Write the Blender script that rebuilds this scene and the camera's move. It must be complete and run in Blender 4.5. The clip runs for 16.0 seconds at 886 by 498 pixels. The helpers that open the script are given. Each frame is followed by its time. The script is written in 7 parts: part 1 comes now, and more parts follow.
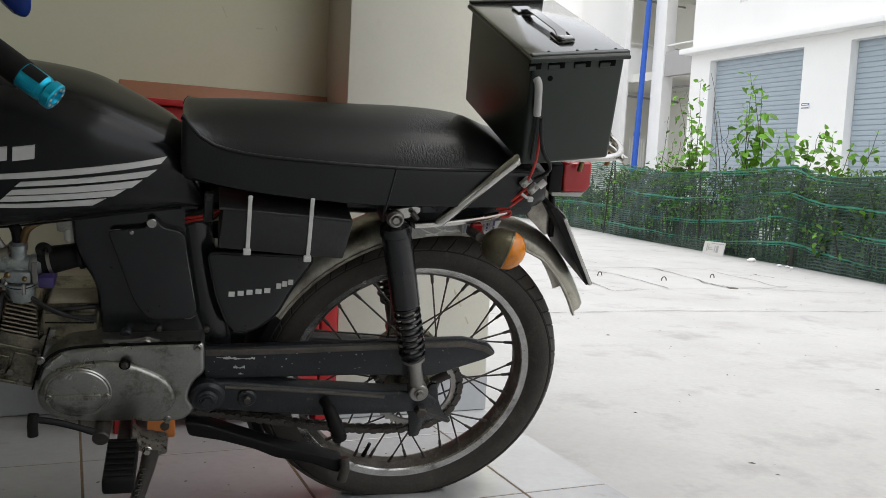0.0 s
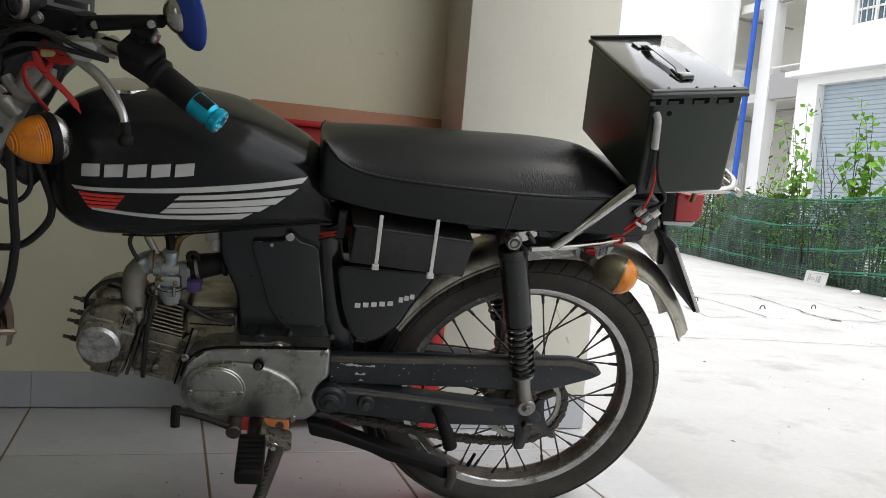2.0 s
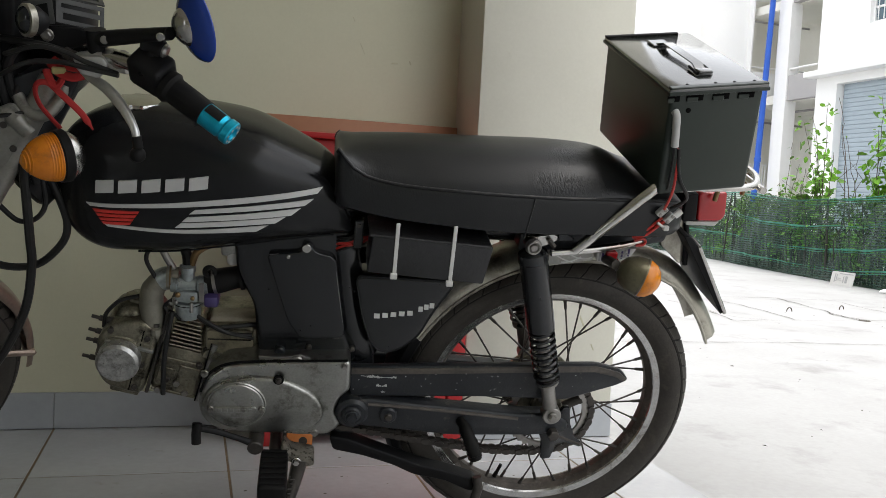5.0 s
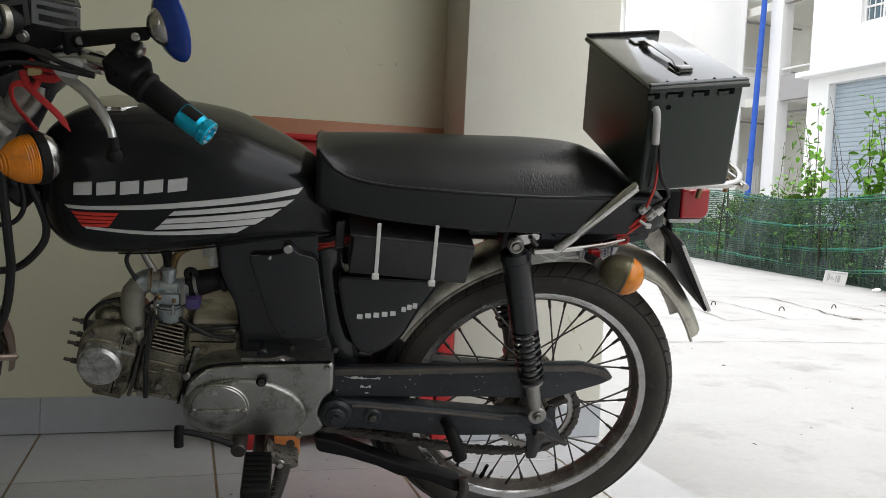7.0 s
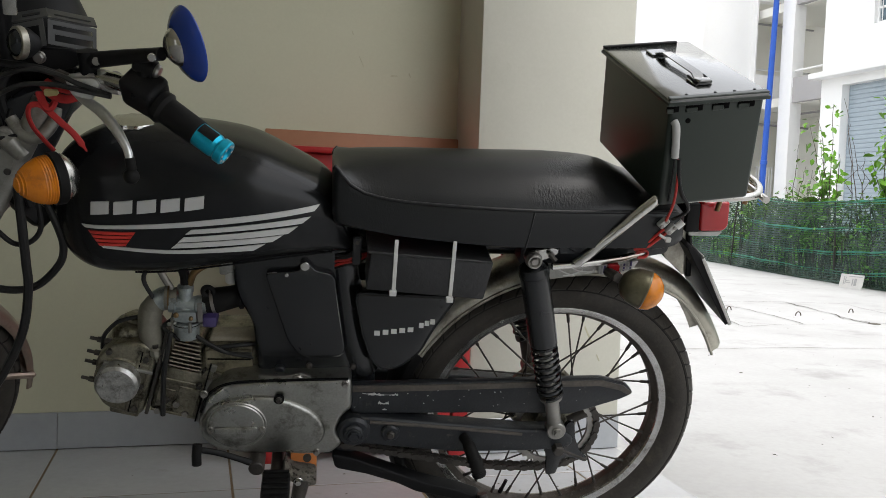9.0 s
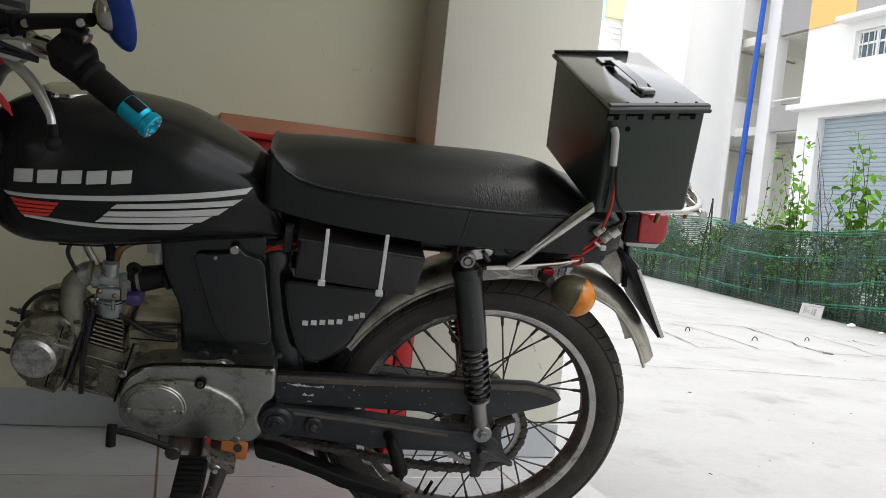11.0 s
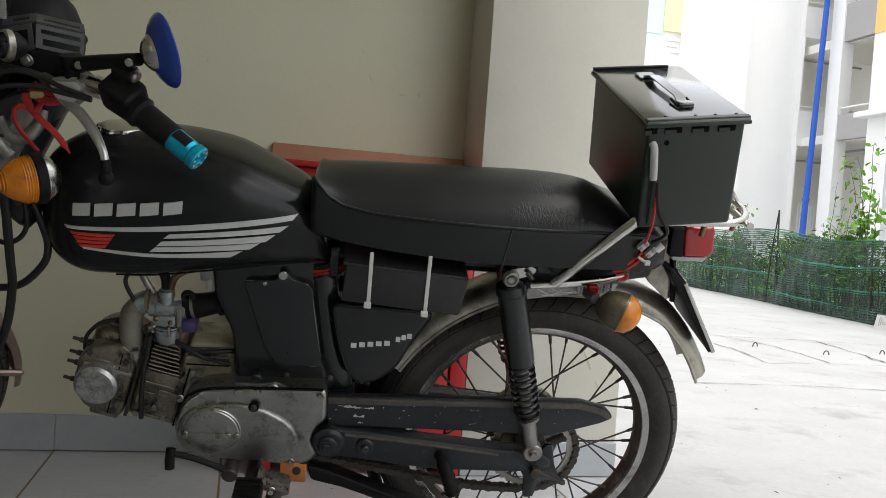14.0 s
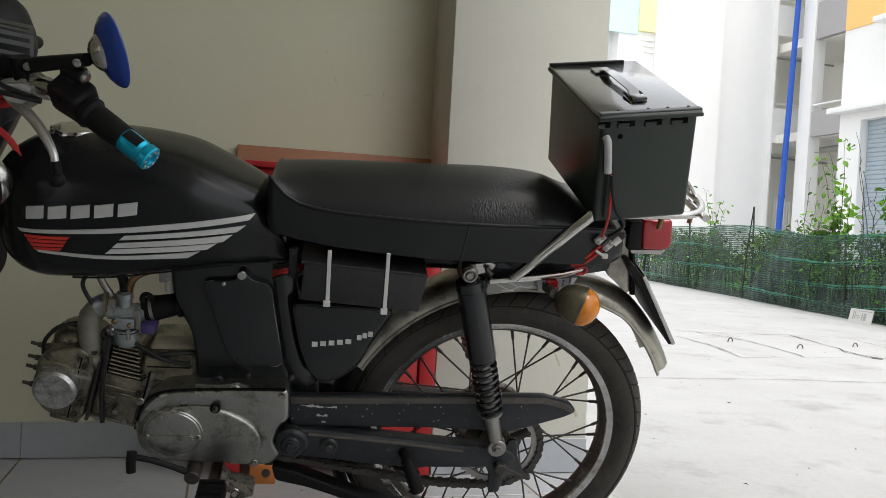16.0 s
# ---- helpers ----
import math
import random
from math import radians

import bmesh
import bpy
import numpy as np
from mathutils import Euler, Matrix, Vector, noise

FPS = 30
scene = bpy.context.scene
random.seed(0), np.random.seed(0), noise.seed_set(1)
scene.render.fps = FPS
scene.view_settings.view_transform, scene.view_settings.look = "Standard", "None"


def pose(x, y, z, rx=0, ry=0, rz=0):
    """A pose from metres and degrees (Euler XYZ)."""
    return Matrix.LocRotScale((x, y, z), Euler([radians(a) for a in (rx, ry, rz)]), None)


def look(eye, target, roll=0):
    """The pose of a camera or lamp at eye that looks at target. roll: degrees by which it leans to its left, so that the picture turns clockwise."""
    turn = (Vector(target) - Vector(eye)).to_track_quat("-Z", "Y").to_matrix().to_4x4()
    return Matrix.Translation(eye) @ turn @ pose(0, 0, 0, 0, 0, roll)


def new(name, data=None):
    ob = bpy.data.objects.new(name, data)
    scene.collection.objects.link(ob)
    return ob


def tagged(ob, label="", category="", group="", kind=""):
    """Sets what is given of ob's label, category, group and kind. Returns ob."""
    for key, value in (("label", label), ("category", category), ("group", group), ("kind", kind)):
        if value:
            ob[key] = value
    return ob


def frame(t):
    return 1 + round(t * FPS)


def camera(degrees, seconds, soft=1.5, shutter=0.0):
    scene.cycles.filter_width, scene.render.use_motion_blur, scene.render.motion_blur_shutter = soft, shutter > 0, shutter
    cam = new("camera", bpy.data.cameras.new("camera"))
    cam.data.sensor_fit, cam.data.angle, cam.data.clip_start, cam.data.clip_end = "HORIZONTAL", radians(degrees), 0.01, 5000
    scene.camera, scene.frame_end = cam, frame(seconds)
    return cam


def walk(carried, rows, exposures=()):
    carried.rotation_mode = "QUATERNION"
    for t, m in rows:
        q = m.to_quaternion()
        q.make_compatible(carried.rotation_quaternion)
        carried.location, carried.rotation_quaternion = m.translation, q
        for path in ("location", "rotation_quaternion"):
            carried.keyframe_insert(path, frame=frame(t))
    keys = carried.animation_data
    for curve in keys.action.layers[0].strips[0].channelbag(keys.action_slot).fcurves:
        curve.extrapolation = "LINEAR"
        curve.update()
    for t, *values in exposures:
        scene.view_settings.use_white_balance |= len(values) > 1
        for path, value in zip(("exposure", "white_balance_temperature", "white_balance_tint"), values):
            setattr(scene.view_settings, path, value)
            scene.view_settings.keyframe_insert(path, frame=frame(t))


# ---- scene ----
cam = camera(54.2, 16.0, soft=0.4)
PATH = [
    (0, (0.366, -1.848, 0.612), (1.164, -0.022, 0.445), 3.0),
    (0.5, (0.329, -1.858, 0.617), (1.072, -0.009, 0.45), 3.2),
    (1, (0.304, -1.875, 0.618), (0.964, 0.005, 0.453), 3.7),
    (1.5, (0.292, -1.885, 0.614), (0.907, 0.011, 0.449), 4.9),
    (2, (0.295, -1.903, 0.624), (0.901, -0.003, 0.478), 4.9),
    (2.5, (0.288, -1.909, 0.622), (0.876, -0.002, 0.495), 4.9),
    (3, (0.286, -1.898, 0.619), (0.861, 0.014, 0.493), 4.7),
    (3.5, (0.285, -1.888, 0.615), (0.848, 0.027, 0.492), 4.5),
    (3.7, (0.287, -1.889, 0.62), (0.85, 0.027, 0.495), 4.3),
    (5.8, (0.318, -1.882, 0.609), (0.875, 0.034, 0.493), 2.8),
    (6, (0.322, -1.883, 0.608), (0.881, 0.034, 0.492), 2.8),
    (6.5, (0.332, -1.884, 0.606), (0.896, 0.031, 0.493), 2.8),
    (7, (0.327, -1.886, 0.609), (0.896, 0.029, 0.497), 2.6),
    (7.5, (0.318, -1.889, 0.608), (0.885, 0.026, 0.501), 2.5),
    (8, (0.315, -1.883, 0.618), (0.877, 0.033, 0.515), 2.0),
    (8.5, (0.308, -1.88, 0.623), (0.848, 0.043, 0.52), 1.8),
    (9, (0.321, -1.873, 0.626), (0.863, 0.05, 0.523), 2.1),
    (9.2, (0.329, -1.871, 0.625), (0.869, 0.05, 0.524), 2.2),
    (11.3, (0.391, -1.88, 0.608), (0.986, 0.025, 0.524), 6.4),
    (11.5, (0.394, -1.885, 0.604), (0.983, 0.025, 0.519), 6.5),
    (12, (0.423, -1.898, 0.6), (1.002, 0.014, 0.517), 6.9),
    (12.5, (0.441, -1.911, 0.601), (1.022, 0.001, 0.521), 7.4),
    (13, (0.435, -1.912, 0.598), (1.002, 0.004, 0.522), 6.8),
    (13.5, (0.42, -1.908, 0.608), (0.938, 0.022, 0.548), 5.6),
    (14, (0.413, -1.899, 0.614), (0.867, 0.048, 0.566), 4.2),
    (14.5, (0.41, -1.899, 0.612), (0.824, 0.057, 0.565), 4.0),
    (15, (0.415, -1.898, 0.615), (0.824, 0.059, 0.567), 3.5),
    (15.5, (0.433, -1.902, 0.61), (0.848, 0.054, 0.565), 3.4),
    (16, (0.447, -1.91, 0.607), (0.943, 0.027, 0.568), 3.2),
]
EXPOSURE, SKY, SUN = 1.41, 0.119, 0.95
walk(cam, [(t, look(eye, target, roll)) for t, eye, target, roll in PATH], exposures=[(t, EXPOSURE + d, 6500, 10) for t, d in ((0, -0.17), (0.7, -0.05), (1.5, 0.06), (3.5, 0.1), (6, 0.07), (9, 0.03), (11.5, -0.1), (12.5, -0.22), (13.5, -0.20), (14.3, 0.06), (15, 0.05), (15.5, 0.05), (16, -0.12))])

# ---- world and light ----
world = bpy.data.worlds.new("sky")
scene.world = world
world.use_nodes = True
wn = world.node_tree
sky = wn.nodes.new("ShaderNodeTexSky")
sky.sky_type, sky.sun_disc = "NISHITA", False
sky.sun_elevation, sky.sun_rotation = radians(70), radians(162)
sky.air_density, sky.dust_density, sky.ozone_density = 1.0, 4.0, 1.0
haze = wn.nodes.new("ShaderNodeHueSaturation")
haze.inputs["Saturation"].default_value = 0.31
wn.links.new(sky.outputs[0], haze.inputs["Color"])
veil = wn.nodes.new("ShaderNodeMix")  # thin even cloud over the whole sky
veil.data_type = "RGBA"
veil.inputs[0].default_value = 0.5
veil.inputs[7].default_value = (7.0, 7.1, 7.2, 1)
wn.links.new(haze.outputs[0], veil.inputs[6])
wn.links.new(veil.outputs[2], wn.nodes["Background"].inputs[0])
wn.nodes["Background"].inputs[1].default_value = SKY
sun = new("sun", bpy.data.lights.new("sun", "SUN"))
sun.data.energy, sun.data.angle, sun.data.color = SUN, radians(40), (1.0, 0.97, 0.93)
sun.matrix_world = look((0, 0, 0), (-0.10, 0.31, -0.945))


# ---- materials ----
def mat(name, a, b=None, rough=0.6, metal=0.0, scale=8.0, fine=120.0, bump=0.15, rvar=0.1, island=0.0, obj=0.0, stain=None, coat=0.0, spec=0.5):
    """A surface between two colours, with broad patches, fine grain, uneven gloss and relief."""
    m = bpy.data.materials.new(name)
    m.use_nodes = True
    n, l = m.node_tree.nodes, m.node_tree.links
    p = n["Principled BSDF"]
    b = b or tuple(0.8 * c for c in a)
    tc = n.new("ShaderNodeTexCoord")
    broad = n.new("ShaderNodeTexNoise")
    broad.inputs["Scale"].default_value, broad.inputs["Detail"].default_value, broad.inputs["Roughness"].default_value = scale, 6, 0.65
    grain = n.new("ShaderNodeTexNoise")
    grain.inputs["Scale"].default_value, grain.inputs["Detail"].default_value = fine, 3
    for t in (broad, grain):
        l.new(tc.outputs["Object"], t.inputs["Vector"])
    both = n.new("ShaderNodeMath")
    both.operation = "MULTIPLY_ADD"
    both.inputs[1].default_value = 0.35
    l.new(grain.outputs[0], both.inputs[0])
    l.new(broad.outputs[0], both.inputs[2])
    ramp = n.new("ShaderNodeMapRange")
    ramp.inputs[1].default_value, ramp.inputs[2].default_value = 0.42, 0.95
    l.new(both.outputs[0], ramp.inputs[0])
    mix = n.new("ShaderNodeMix")
    mix.data_type = "RGBA"
    mix.inputs[6].default_value, mix.inputs[7].default_value = (*a, 1), (*b, 1)
    l.new(ramp.outputs[0], mix.inputs[0])
    col = mix.outputs[2]
    if stain:
        colour, sc, lo, hi = stain
        st = n.new("ShaderNodeTexNoise")
        st.inputs["Scale"].default_value, st.inputs["Detail"].default_value, st.inputs["Roughness"].default_value = sc, 8, 0.7
        l.new(tc.outputs["Object"], st.inputs["Vector"])
        sr = n.new("ShaderNodeMapRange")
        sr.inputs[1].default_value, sr.inputs[2].default_value = lo, hi
        l.new(st.outputs[0], sr.inputs[0])
        sm = n.new("ShaderNodeMix")
        sm.data_type = "RGBA"
        sm.inputs[7].default_value = (*colour, 1)
        l.new(sr.outputs[0], sm.inputs[0])
        l.new(col, sm.inputs[6])
        col = sm.outputs[2]
    if island or obj:
        if obj:
            src = n.new("ShaderNodeObjectInfo").outputs["Random"]
        else:
            src = n.new("ShaderNodeNewGeometry").outputs["Random Per Island"]
        vr = n.new("ShaderNodeMapRange")
        k = island or obj
        vr.inputs[3].default_value, vr.inputs[4].default_value = 1 - k, 1 + k
        l.new(src, vr.inputs[0])
        hs = n.new("ShaderNodeHueSaturation")
        l.new(vr.outputs[0], hs.inputs["Value"])
        l.new(col, hs.inputs["Color"])
        col = hs.outputs[0]
    l.new(col, p.inputs["Base Color"])
    rr = n.new("ShaderNodeMapRange")
    rr.inputs[3].default_value, rr.inputs[4].default_value = max(0.02, rough - rvar), min(1, rough + rvar)
    l.new(broad.outputs[0], rr.inputs[0])
    l.new(rr.outputs[0], p.inputs["Roughness"])
    p.inputs["Metallic"].default_value = metal
    p.inputs["Coat Weight"].default_value = coat
    p.inputs["Specular IOR Level"].default_value = spec
    if bump:
        bp = n.new("ShaderNodeBump")
        bp.inputs["Strength"].default_value, bp.inputs["Distance"].default_value = bump, 0.003
        l.new(both.outputs[0], bp.inputs["Height"])
        l.new(bp.outputs[0], p.inputs["Normal"])
    return m


M = {}
M["wall"] = mat("cream_wall_paint", (0.54, 0.53, 0.395), (0.485, 0.475, 0.348), 0.55, scale=1.6, fine=160, bump=0.05)
# Wall cream made paler and less yellow for the skylight on the pillar.
M["pillar"] = mat("skylit_cream_pillar_paint", (0.58, 0.57, 0.495), (0.51, 0.50, 0.43), 0.55, scale=2.4, fine=160, bump=0.06, stain=((0.42, 0.40, 0.32), 7, 0.66, 0.9))
M["scuff"] = mat("faint_wall_scuff", (0.50, 0.485, 0.35), (0.40, 0.385, 0.28), 0.8, scale=60)
M["ceiling"] = mat("ceiling_paint", (0.76, 0.72, 0.62), (0.70, 0.66, 0.57), 0.7, scale=2, bump=0.05)
M["tile"] = mat("pale_glazed_tile", (0.405, 0.412, 0.424), (0.33, 0.335, 0.345), 0.17, scale=5, fine=60, bump=0.02, rvar=0.08, obj=0.04, stain=((0.20, 0.165, 0.12), 9, 0.60, 0.9))
M["skirt"] = mat("blue_grey_skirting_tile", (0.38, 0.40, 0.42), (0.32, 0.335, 0.355), 0.3, scale=5, fine=60, bump=0.02, obj=0.04)
M["grout"] = mat("dirty_brown_grout", (0.17, 0.115, 0.055), (0.06, 0.045, 0.03), 0.9, scale=6)
M["concrete"] = mat("pale_concrete", (0.385, 0.384, 0.382), (0.31, 0.308, 0.302), 0.85, scale=1.3, fine=60, bump=0.5, stain=((0.21, 0.206, 0.198), 3.0, 0.54, 0.82))
M["soil"] = mat("dark_damp_soil", (0.035, 0.032, 0.018), (0.02, 0.03, 0.01), 0.95, scale=9, fine=80, bump=0.5)
M["crack"] = mat("crack_dirt", (0.07, 0.065, 0.055), (0.13, 0.12, 0.10), 0.95, scale=12)
M["white"] = mat("white_facade_paint", (0.86, 0.86, 0.85), (0.81, 0.81, 0.80), 0.7, scale=0.7, fine=20, bump=0.03, stain=((0.70, 0.70, 0.68), 0.9, 0.62, 0.95))
M["greyfacade"] = mat("grey_facade_paint", (0.40, 0.39, 0.39), (0.36, 0.35, 0.35), 0.7, scale=0.7, bump=0.03)
M["orange"] = mat("orange_facade_paint", (0.90, 0.56, 0.20), (0.86, 0.53, 0.185), 0.7, scale=0.7, bump=0.03)
M["paleyellow"] = mat("pale_yellow_facade_paint", (0.93, 0.86, 0.40), (0.88, 0.81, 0.37), 0.7, scale=0.7, bump=0.03)
M["whitepaint"] = mat("white_gloss_paint", (0.82, 0.82, 0.83), (0.76, 0.76, 0.77), 0.5, scale=3, bump=0.02)
M["cyan"] = mat("cyan_facade_paint", (0.55, 0.88, 0.91), (0.52, 0.84, 0.87), 0.7, scale=0.7, bump=0.03)
M["inside"] = mat("corridor_paint", (0.82, 0.81, 0.75), (0.76, 0.75, 0.69), 0.8, scale=0.8, bump=0.03)
M["shutter"] = mat("blue_grey_shutter_steel", (0.36, 0.42, 0.47), (0.32, 0.38, 0.43), 0.5, scale=1.5, fine=40, bump=0.05)
M["pane"] = mat("dark_window_glass", (0.10, 0.16, 0.20), (0.07, 0.12, 0.15), 0.08, scale=2, bump=0)
M["bluepipe"] = mat("blue_plastic_pipe", (0.015, 0.10, 0.52), (0.012, 0.08, 0.42), 0.4, scale=3, bump=0.03)
M["purple"] = mat("purple_plaque", (0.10, 0.07, 0.30), (0.09, 0.06, 0.26), 0.5, scale=5, bump=0)
M["cord"] = mat("green_selvedge_cord", (0.012, 0.20, 0.12), (0.006, 0.075, 0.045), 0.6, scale=9)
M["stake"] = mat("dark_bamboo_stake", (0.028, 0.024, 0.017), (0.015, 0.013, 0.01), 0.8, scale=20)
M["leaf"] = mat("vine_leaf_green", (0.17, 0.36, 0.035), (0.07, 0.19, 0.018), 0.42, scale=9, fine=60, bump=0.1, island=0.5)
# Leaf green lowered towards black for the shade inside the shrubs.
M["leafshaded"] = mat("hedge_leaf_shaded", (0.12, 0.23, 0.025), (0.008, 0.024, 0.005), 0.5, scale=2.2, fine=40, bump=0.1, island=0.7)
M["twig"] = mat("grey_brown_twig", (0.09, 0.07, 0.05), (0.04, 0.03, 0.022), 0.85, scale=20)
M["paper"] = mat("faded_white_card", (0.52, 0.51, 0.49), (0.42, 0.41, 0.39), 0.8, scale=6)
M["ink"] = mat("grey_print", (0.22, 0.22, 0.22), (0.36, 0.36, 0.35), 0.8, scale=30)
M["red"] = mat("red_cabinet_enamel", (0.42, 0.014, 0.016), (0.36, 0.011, 0.013), 0.4, scale=3, bump=0.03)
M["brown"] = mat("brown_hardboard", (0.36, 0.17, 0.09), (0.31, 0.14, 0.075), 0.55, scale=4, fine=80, bump=0.08)
for key in ("leaf", "leafshaded"):
    nt = M[key].node_tree
    pr = nt.nodes["Principled BSDF"]
    thin = nt.nodes.new("ShaderNodeBsdfTranslucent")
    blend = nt.nodes.new("ShaderNodeMixShader")
    blend.inputs[0].default_value = 0.4
    nt.links.new(pr.inputs["Base Color"].links[0].from_socket, thin.inputs[0])
    nt.links.new(pr.outputs[0], blend.inputs[1])
    nt.links.new(thin.outputs[0], blend.inputs[2])
    nt.links.new(blend.outputs[0], nt.nodes["Material Output"].inputs[0])


def net_material():
    """Woven shade net: fine dark green threads with open gaps."""
    m = bpy.data.materials.new("green_shade_net")
    m.use_nodes = True
    n, l = m.node_tree.nodes, m.node_tree.links
    p = n["Principled BSDF"]
    p.inputs["Base Color"].default_value = (0.004, 0.030, 0.018, 1)
    p.inputs["Roughness"].default_value = 0.55
    tc = n.new("ShaderNodeTexCoord")
    sep = n.new("ShaderNodeSeparateXYZ")
    l.new(tc.outputs["Object"], sep.inputs[0])
    ns = n.new("ShaderNodeTexNoise")
    ns.inputs["Scale"].default_value, ns.inputs["Detail"].default_value = 3.0, 3
    l.new(tc.outputs["Object"], ns.inputs["Vector"])
    wob = n.new("ShaderNodeMath")
    wob.operation = "MULTIPLY_ADD"
    wob.inputs[1].default_value = 0.05
    l.new(ns.outputs[0], wob.inputs[0])
    l.new(sep.outputs[2], wob.inputs[2])
    fr = n.new("ShaderNodeMath")
    fr.operation = "MULTIPLY"
    fr.inputs[1].default_value = 2 * math.pi / 0.026
    l.new(wob.outputs[0], fr.inputs[0])
    sn = n.new("ShaderNodeMath")
    sn.operation = "SINE"
    l.new(fr.outputs[0], sn.inputs[0])
    gr = n.new("ShaderNodeTexNoise")
    gr.inputs["Scale"].default_value, gr.inputs["Detail"].default_value = 60.0, 2
    l.new(tc.outputs["Object"], gr.inputs["Vector"])
    ad = n.new("ShaderNodeMath")
    ad.operation = "MULTIPLY_ADD"
    ad.inputs[1].default_value = 2.2
    l.new(gr.outputs[0], ad.inputs[0])
    l.new(sn.outputs[0], ad.inputs[2])
    rg = n.new("ShaderNodeMapRange")
    rg.inputs[1].default_value, rg.inputs[2].default_value = -0.1, 2.3
    rg.inputs[3].default_value, rg.inputs[4].default_value = 0.24, 0.86
    l.new(ad.outputs[0], rg.inputs[0])
    bl = n.new("ShaderNodeTexNoise")
    bl.inputs["Scale"].default_value, bl.inputs["Detail"].default_value, bl.inputs["Roughness"].default_value = 1.6, 4, 0.6
    l.new(tc.outputs["Object"], bl.inputs["Vector"])
    br = n.new("ShaderNodeMapRange")
    br.inputs[1].default_value, br.inputs[2].default_value = 0.38, 0.62
    br.inputs[3].default_value, br.inputs[4].default_value = -0.16, 0.26
    l.new(bl.outputs[0], br.inputs[0])
    su = n.new("ShaderNodeMath")
    su.use_clamp = True
    l.new(rg.outputs[0], su.inputs[0])
    l.new(br.outputs[0], su.inputs[1])
    tr = n.new("ShaderNodeBsdfTransparent")
    tr.inputs[0].default_value = (0.9, 1.0, 0.92, 1)
    mx = n.new("ShaderNodeMixShader")
    l.new(su.outputs[0], mx.inputs[0])
    l.new(tr.outputs[0], mx.inputs[1])
    l.new(p.outputs[0], mx.inputs[2])
    l.new(mx.outputs[0], n["Material Output"].inputs[0])
    return m


M["net"] = net_material()


# ---- building helpers ----
def mesh_of(name, bm, material, smooth=None):
    bmesh.ops.recalc_face_normals(bm, faces=bm.faces)
    me = bpy.data.meshes.new(name)
    bm.to_mesh(me)
    bm.free()
    if material:
        me.materials.append(material)
    if smooth:
        me.polygons.foreach_set("use_smooth", [True] * len(me.polygons))
        me.set_sharp_from_angle(angle=radians(smooth))
    return me


def part(name, bm, material, parent, label="", smooth=35, at=None):
    ob = new(name, mesh_of(name, bm, material, smooth))
    ob.parent = parent
    if at is not None:
        ob.matrix_basis = at
    if label:
        tagged(ob, label)
    return ob


def thing(name, label, category, m=Matrix(), group="", kind=""):
    ob = new(name)
    ob.empty_display_size = 0.05
    ob.matrix_basis = m
    return tagged(ob, label, category, group, kind)


def solid(name, bm, material, label="", category="", kind="", smooth=35, group=""):
    return tagged(new(name, mesh_of(name, bm, material, smooth)), label, category, group, kind)


def box(lo, hi, bevel=0.0, seg=2, bm=None):
    bm = bm or bmesh.new()
    geo = bmesh.ops.create_cube(bm, size=1)["verts"]
    bmesh.ops.transform(bm, verts=geo, matrix=Matrix.Translation([(a + b) / 2 for a, b in zip(lo, hi)]) @ Matrix.Diagonal((*[b - a for a, b in zip(lo, hi)], 1)))
    if bevel:
        edges = list({e for v in geo for e in v.link_edges})
        bmesh.ops.bevel(bm, geom=edges, offset=bevel, segments=seg, profile=0.5, affect="EDGES")
    return bm


def prism(outline, lo, hi, axis="y", bevel=0.0, seg=2, bm=None):
    """An outline in the plane across the axis, drawn out from lo to hi along it."""
    bm = bm or bmesh.new()
    put = {"y": lambda a, b, c: (a, c, b), "x": lambda a, b, c: (c, a, b), "z": lambda a, b, c: (a, b, c)}[axis]
    lower = [bm.verts.new(put(a, b, lo)) for a, b in outline]
    upper = [bm.verts.new(put(a, b, hi)) for a, b in outline]
    k = len(outline)
    faces = [bm.faces.new(lower), bm.faces.new(upper[::-1])]
    faces += [bm.faces.new((lower[i], upper[i], upper[(i + 1) % k], lower[(i + 1) % k])) for i in range(k)]
    bmesh.ops.recalc_face_normals(bm, faces=faces)
    if bevel:
        rims = [e for f in faces[:2] for e in f.edges]
        bmesh.ops.bevel(bm, geom=rims, offset=bevel, segments=seg, profile=0.5, affect="EDGES", clamp_overlap=True)
    return bm


def soft(points, steps=6, closed=True):
    """A smooth closed (or open) curve through the points."""
    out, k = [], len(points)
    span = range(k) if closed else range(k - 1)
    for i in span:
        p = [Vector(points[(i + d) % k] if closed else points[min(max(i + d, 0), k - 1)]) for d in (-1, 0, 1, 2)]
        for s in range(steps):
            t = s / steps
            out.append(tuple(0.5 * (2 * p[1] + (p[2] - p[0]) * t + (2 * p[0] - 5 * p[1] + 4 * p[2] - p[3]) * t * t + (3 * p[1] - p[0] - 3 * p[2] + p[3]) * t ** 3)))
    if not closed:
        out.append(tuple(points[-1]))
    return out


def rounded(outline, r, steps=4):
    """The outline with its corners rounded by about r."""
    out, k = [], len(outline)
    for i in range(k):
        a, b, c = (Vector(outline[(i + d) % k]) for d in (-1, 0, 1))
        ra, rc = min(r, (a - b).length / 2.1), min(r, (c - b).length / 2.1)
        p, q = b + (a - b).normalized() * ra, b + (c - b).normalized() * rc
        for s in range(steps + 1):
            t = s / steps
            out.append(tuple((1 - t) ** 2 * p + 2 * t * (1 - t) * b + t * t * q))
    return out


def tube(points, radius, sides=10, bm=None, closed=False, flat=1.0):
    """A round bar along the points; radius may be a list."""
    bm = bm or bmesh.new()
    pts = [Vector(p) for p in points]
    k = len(pts)
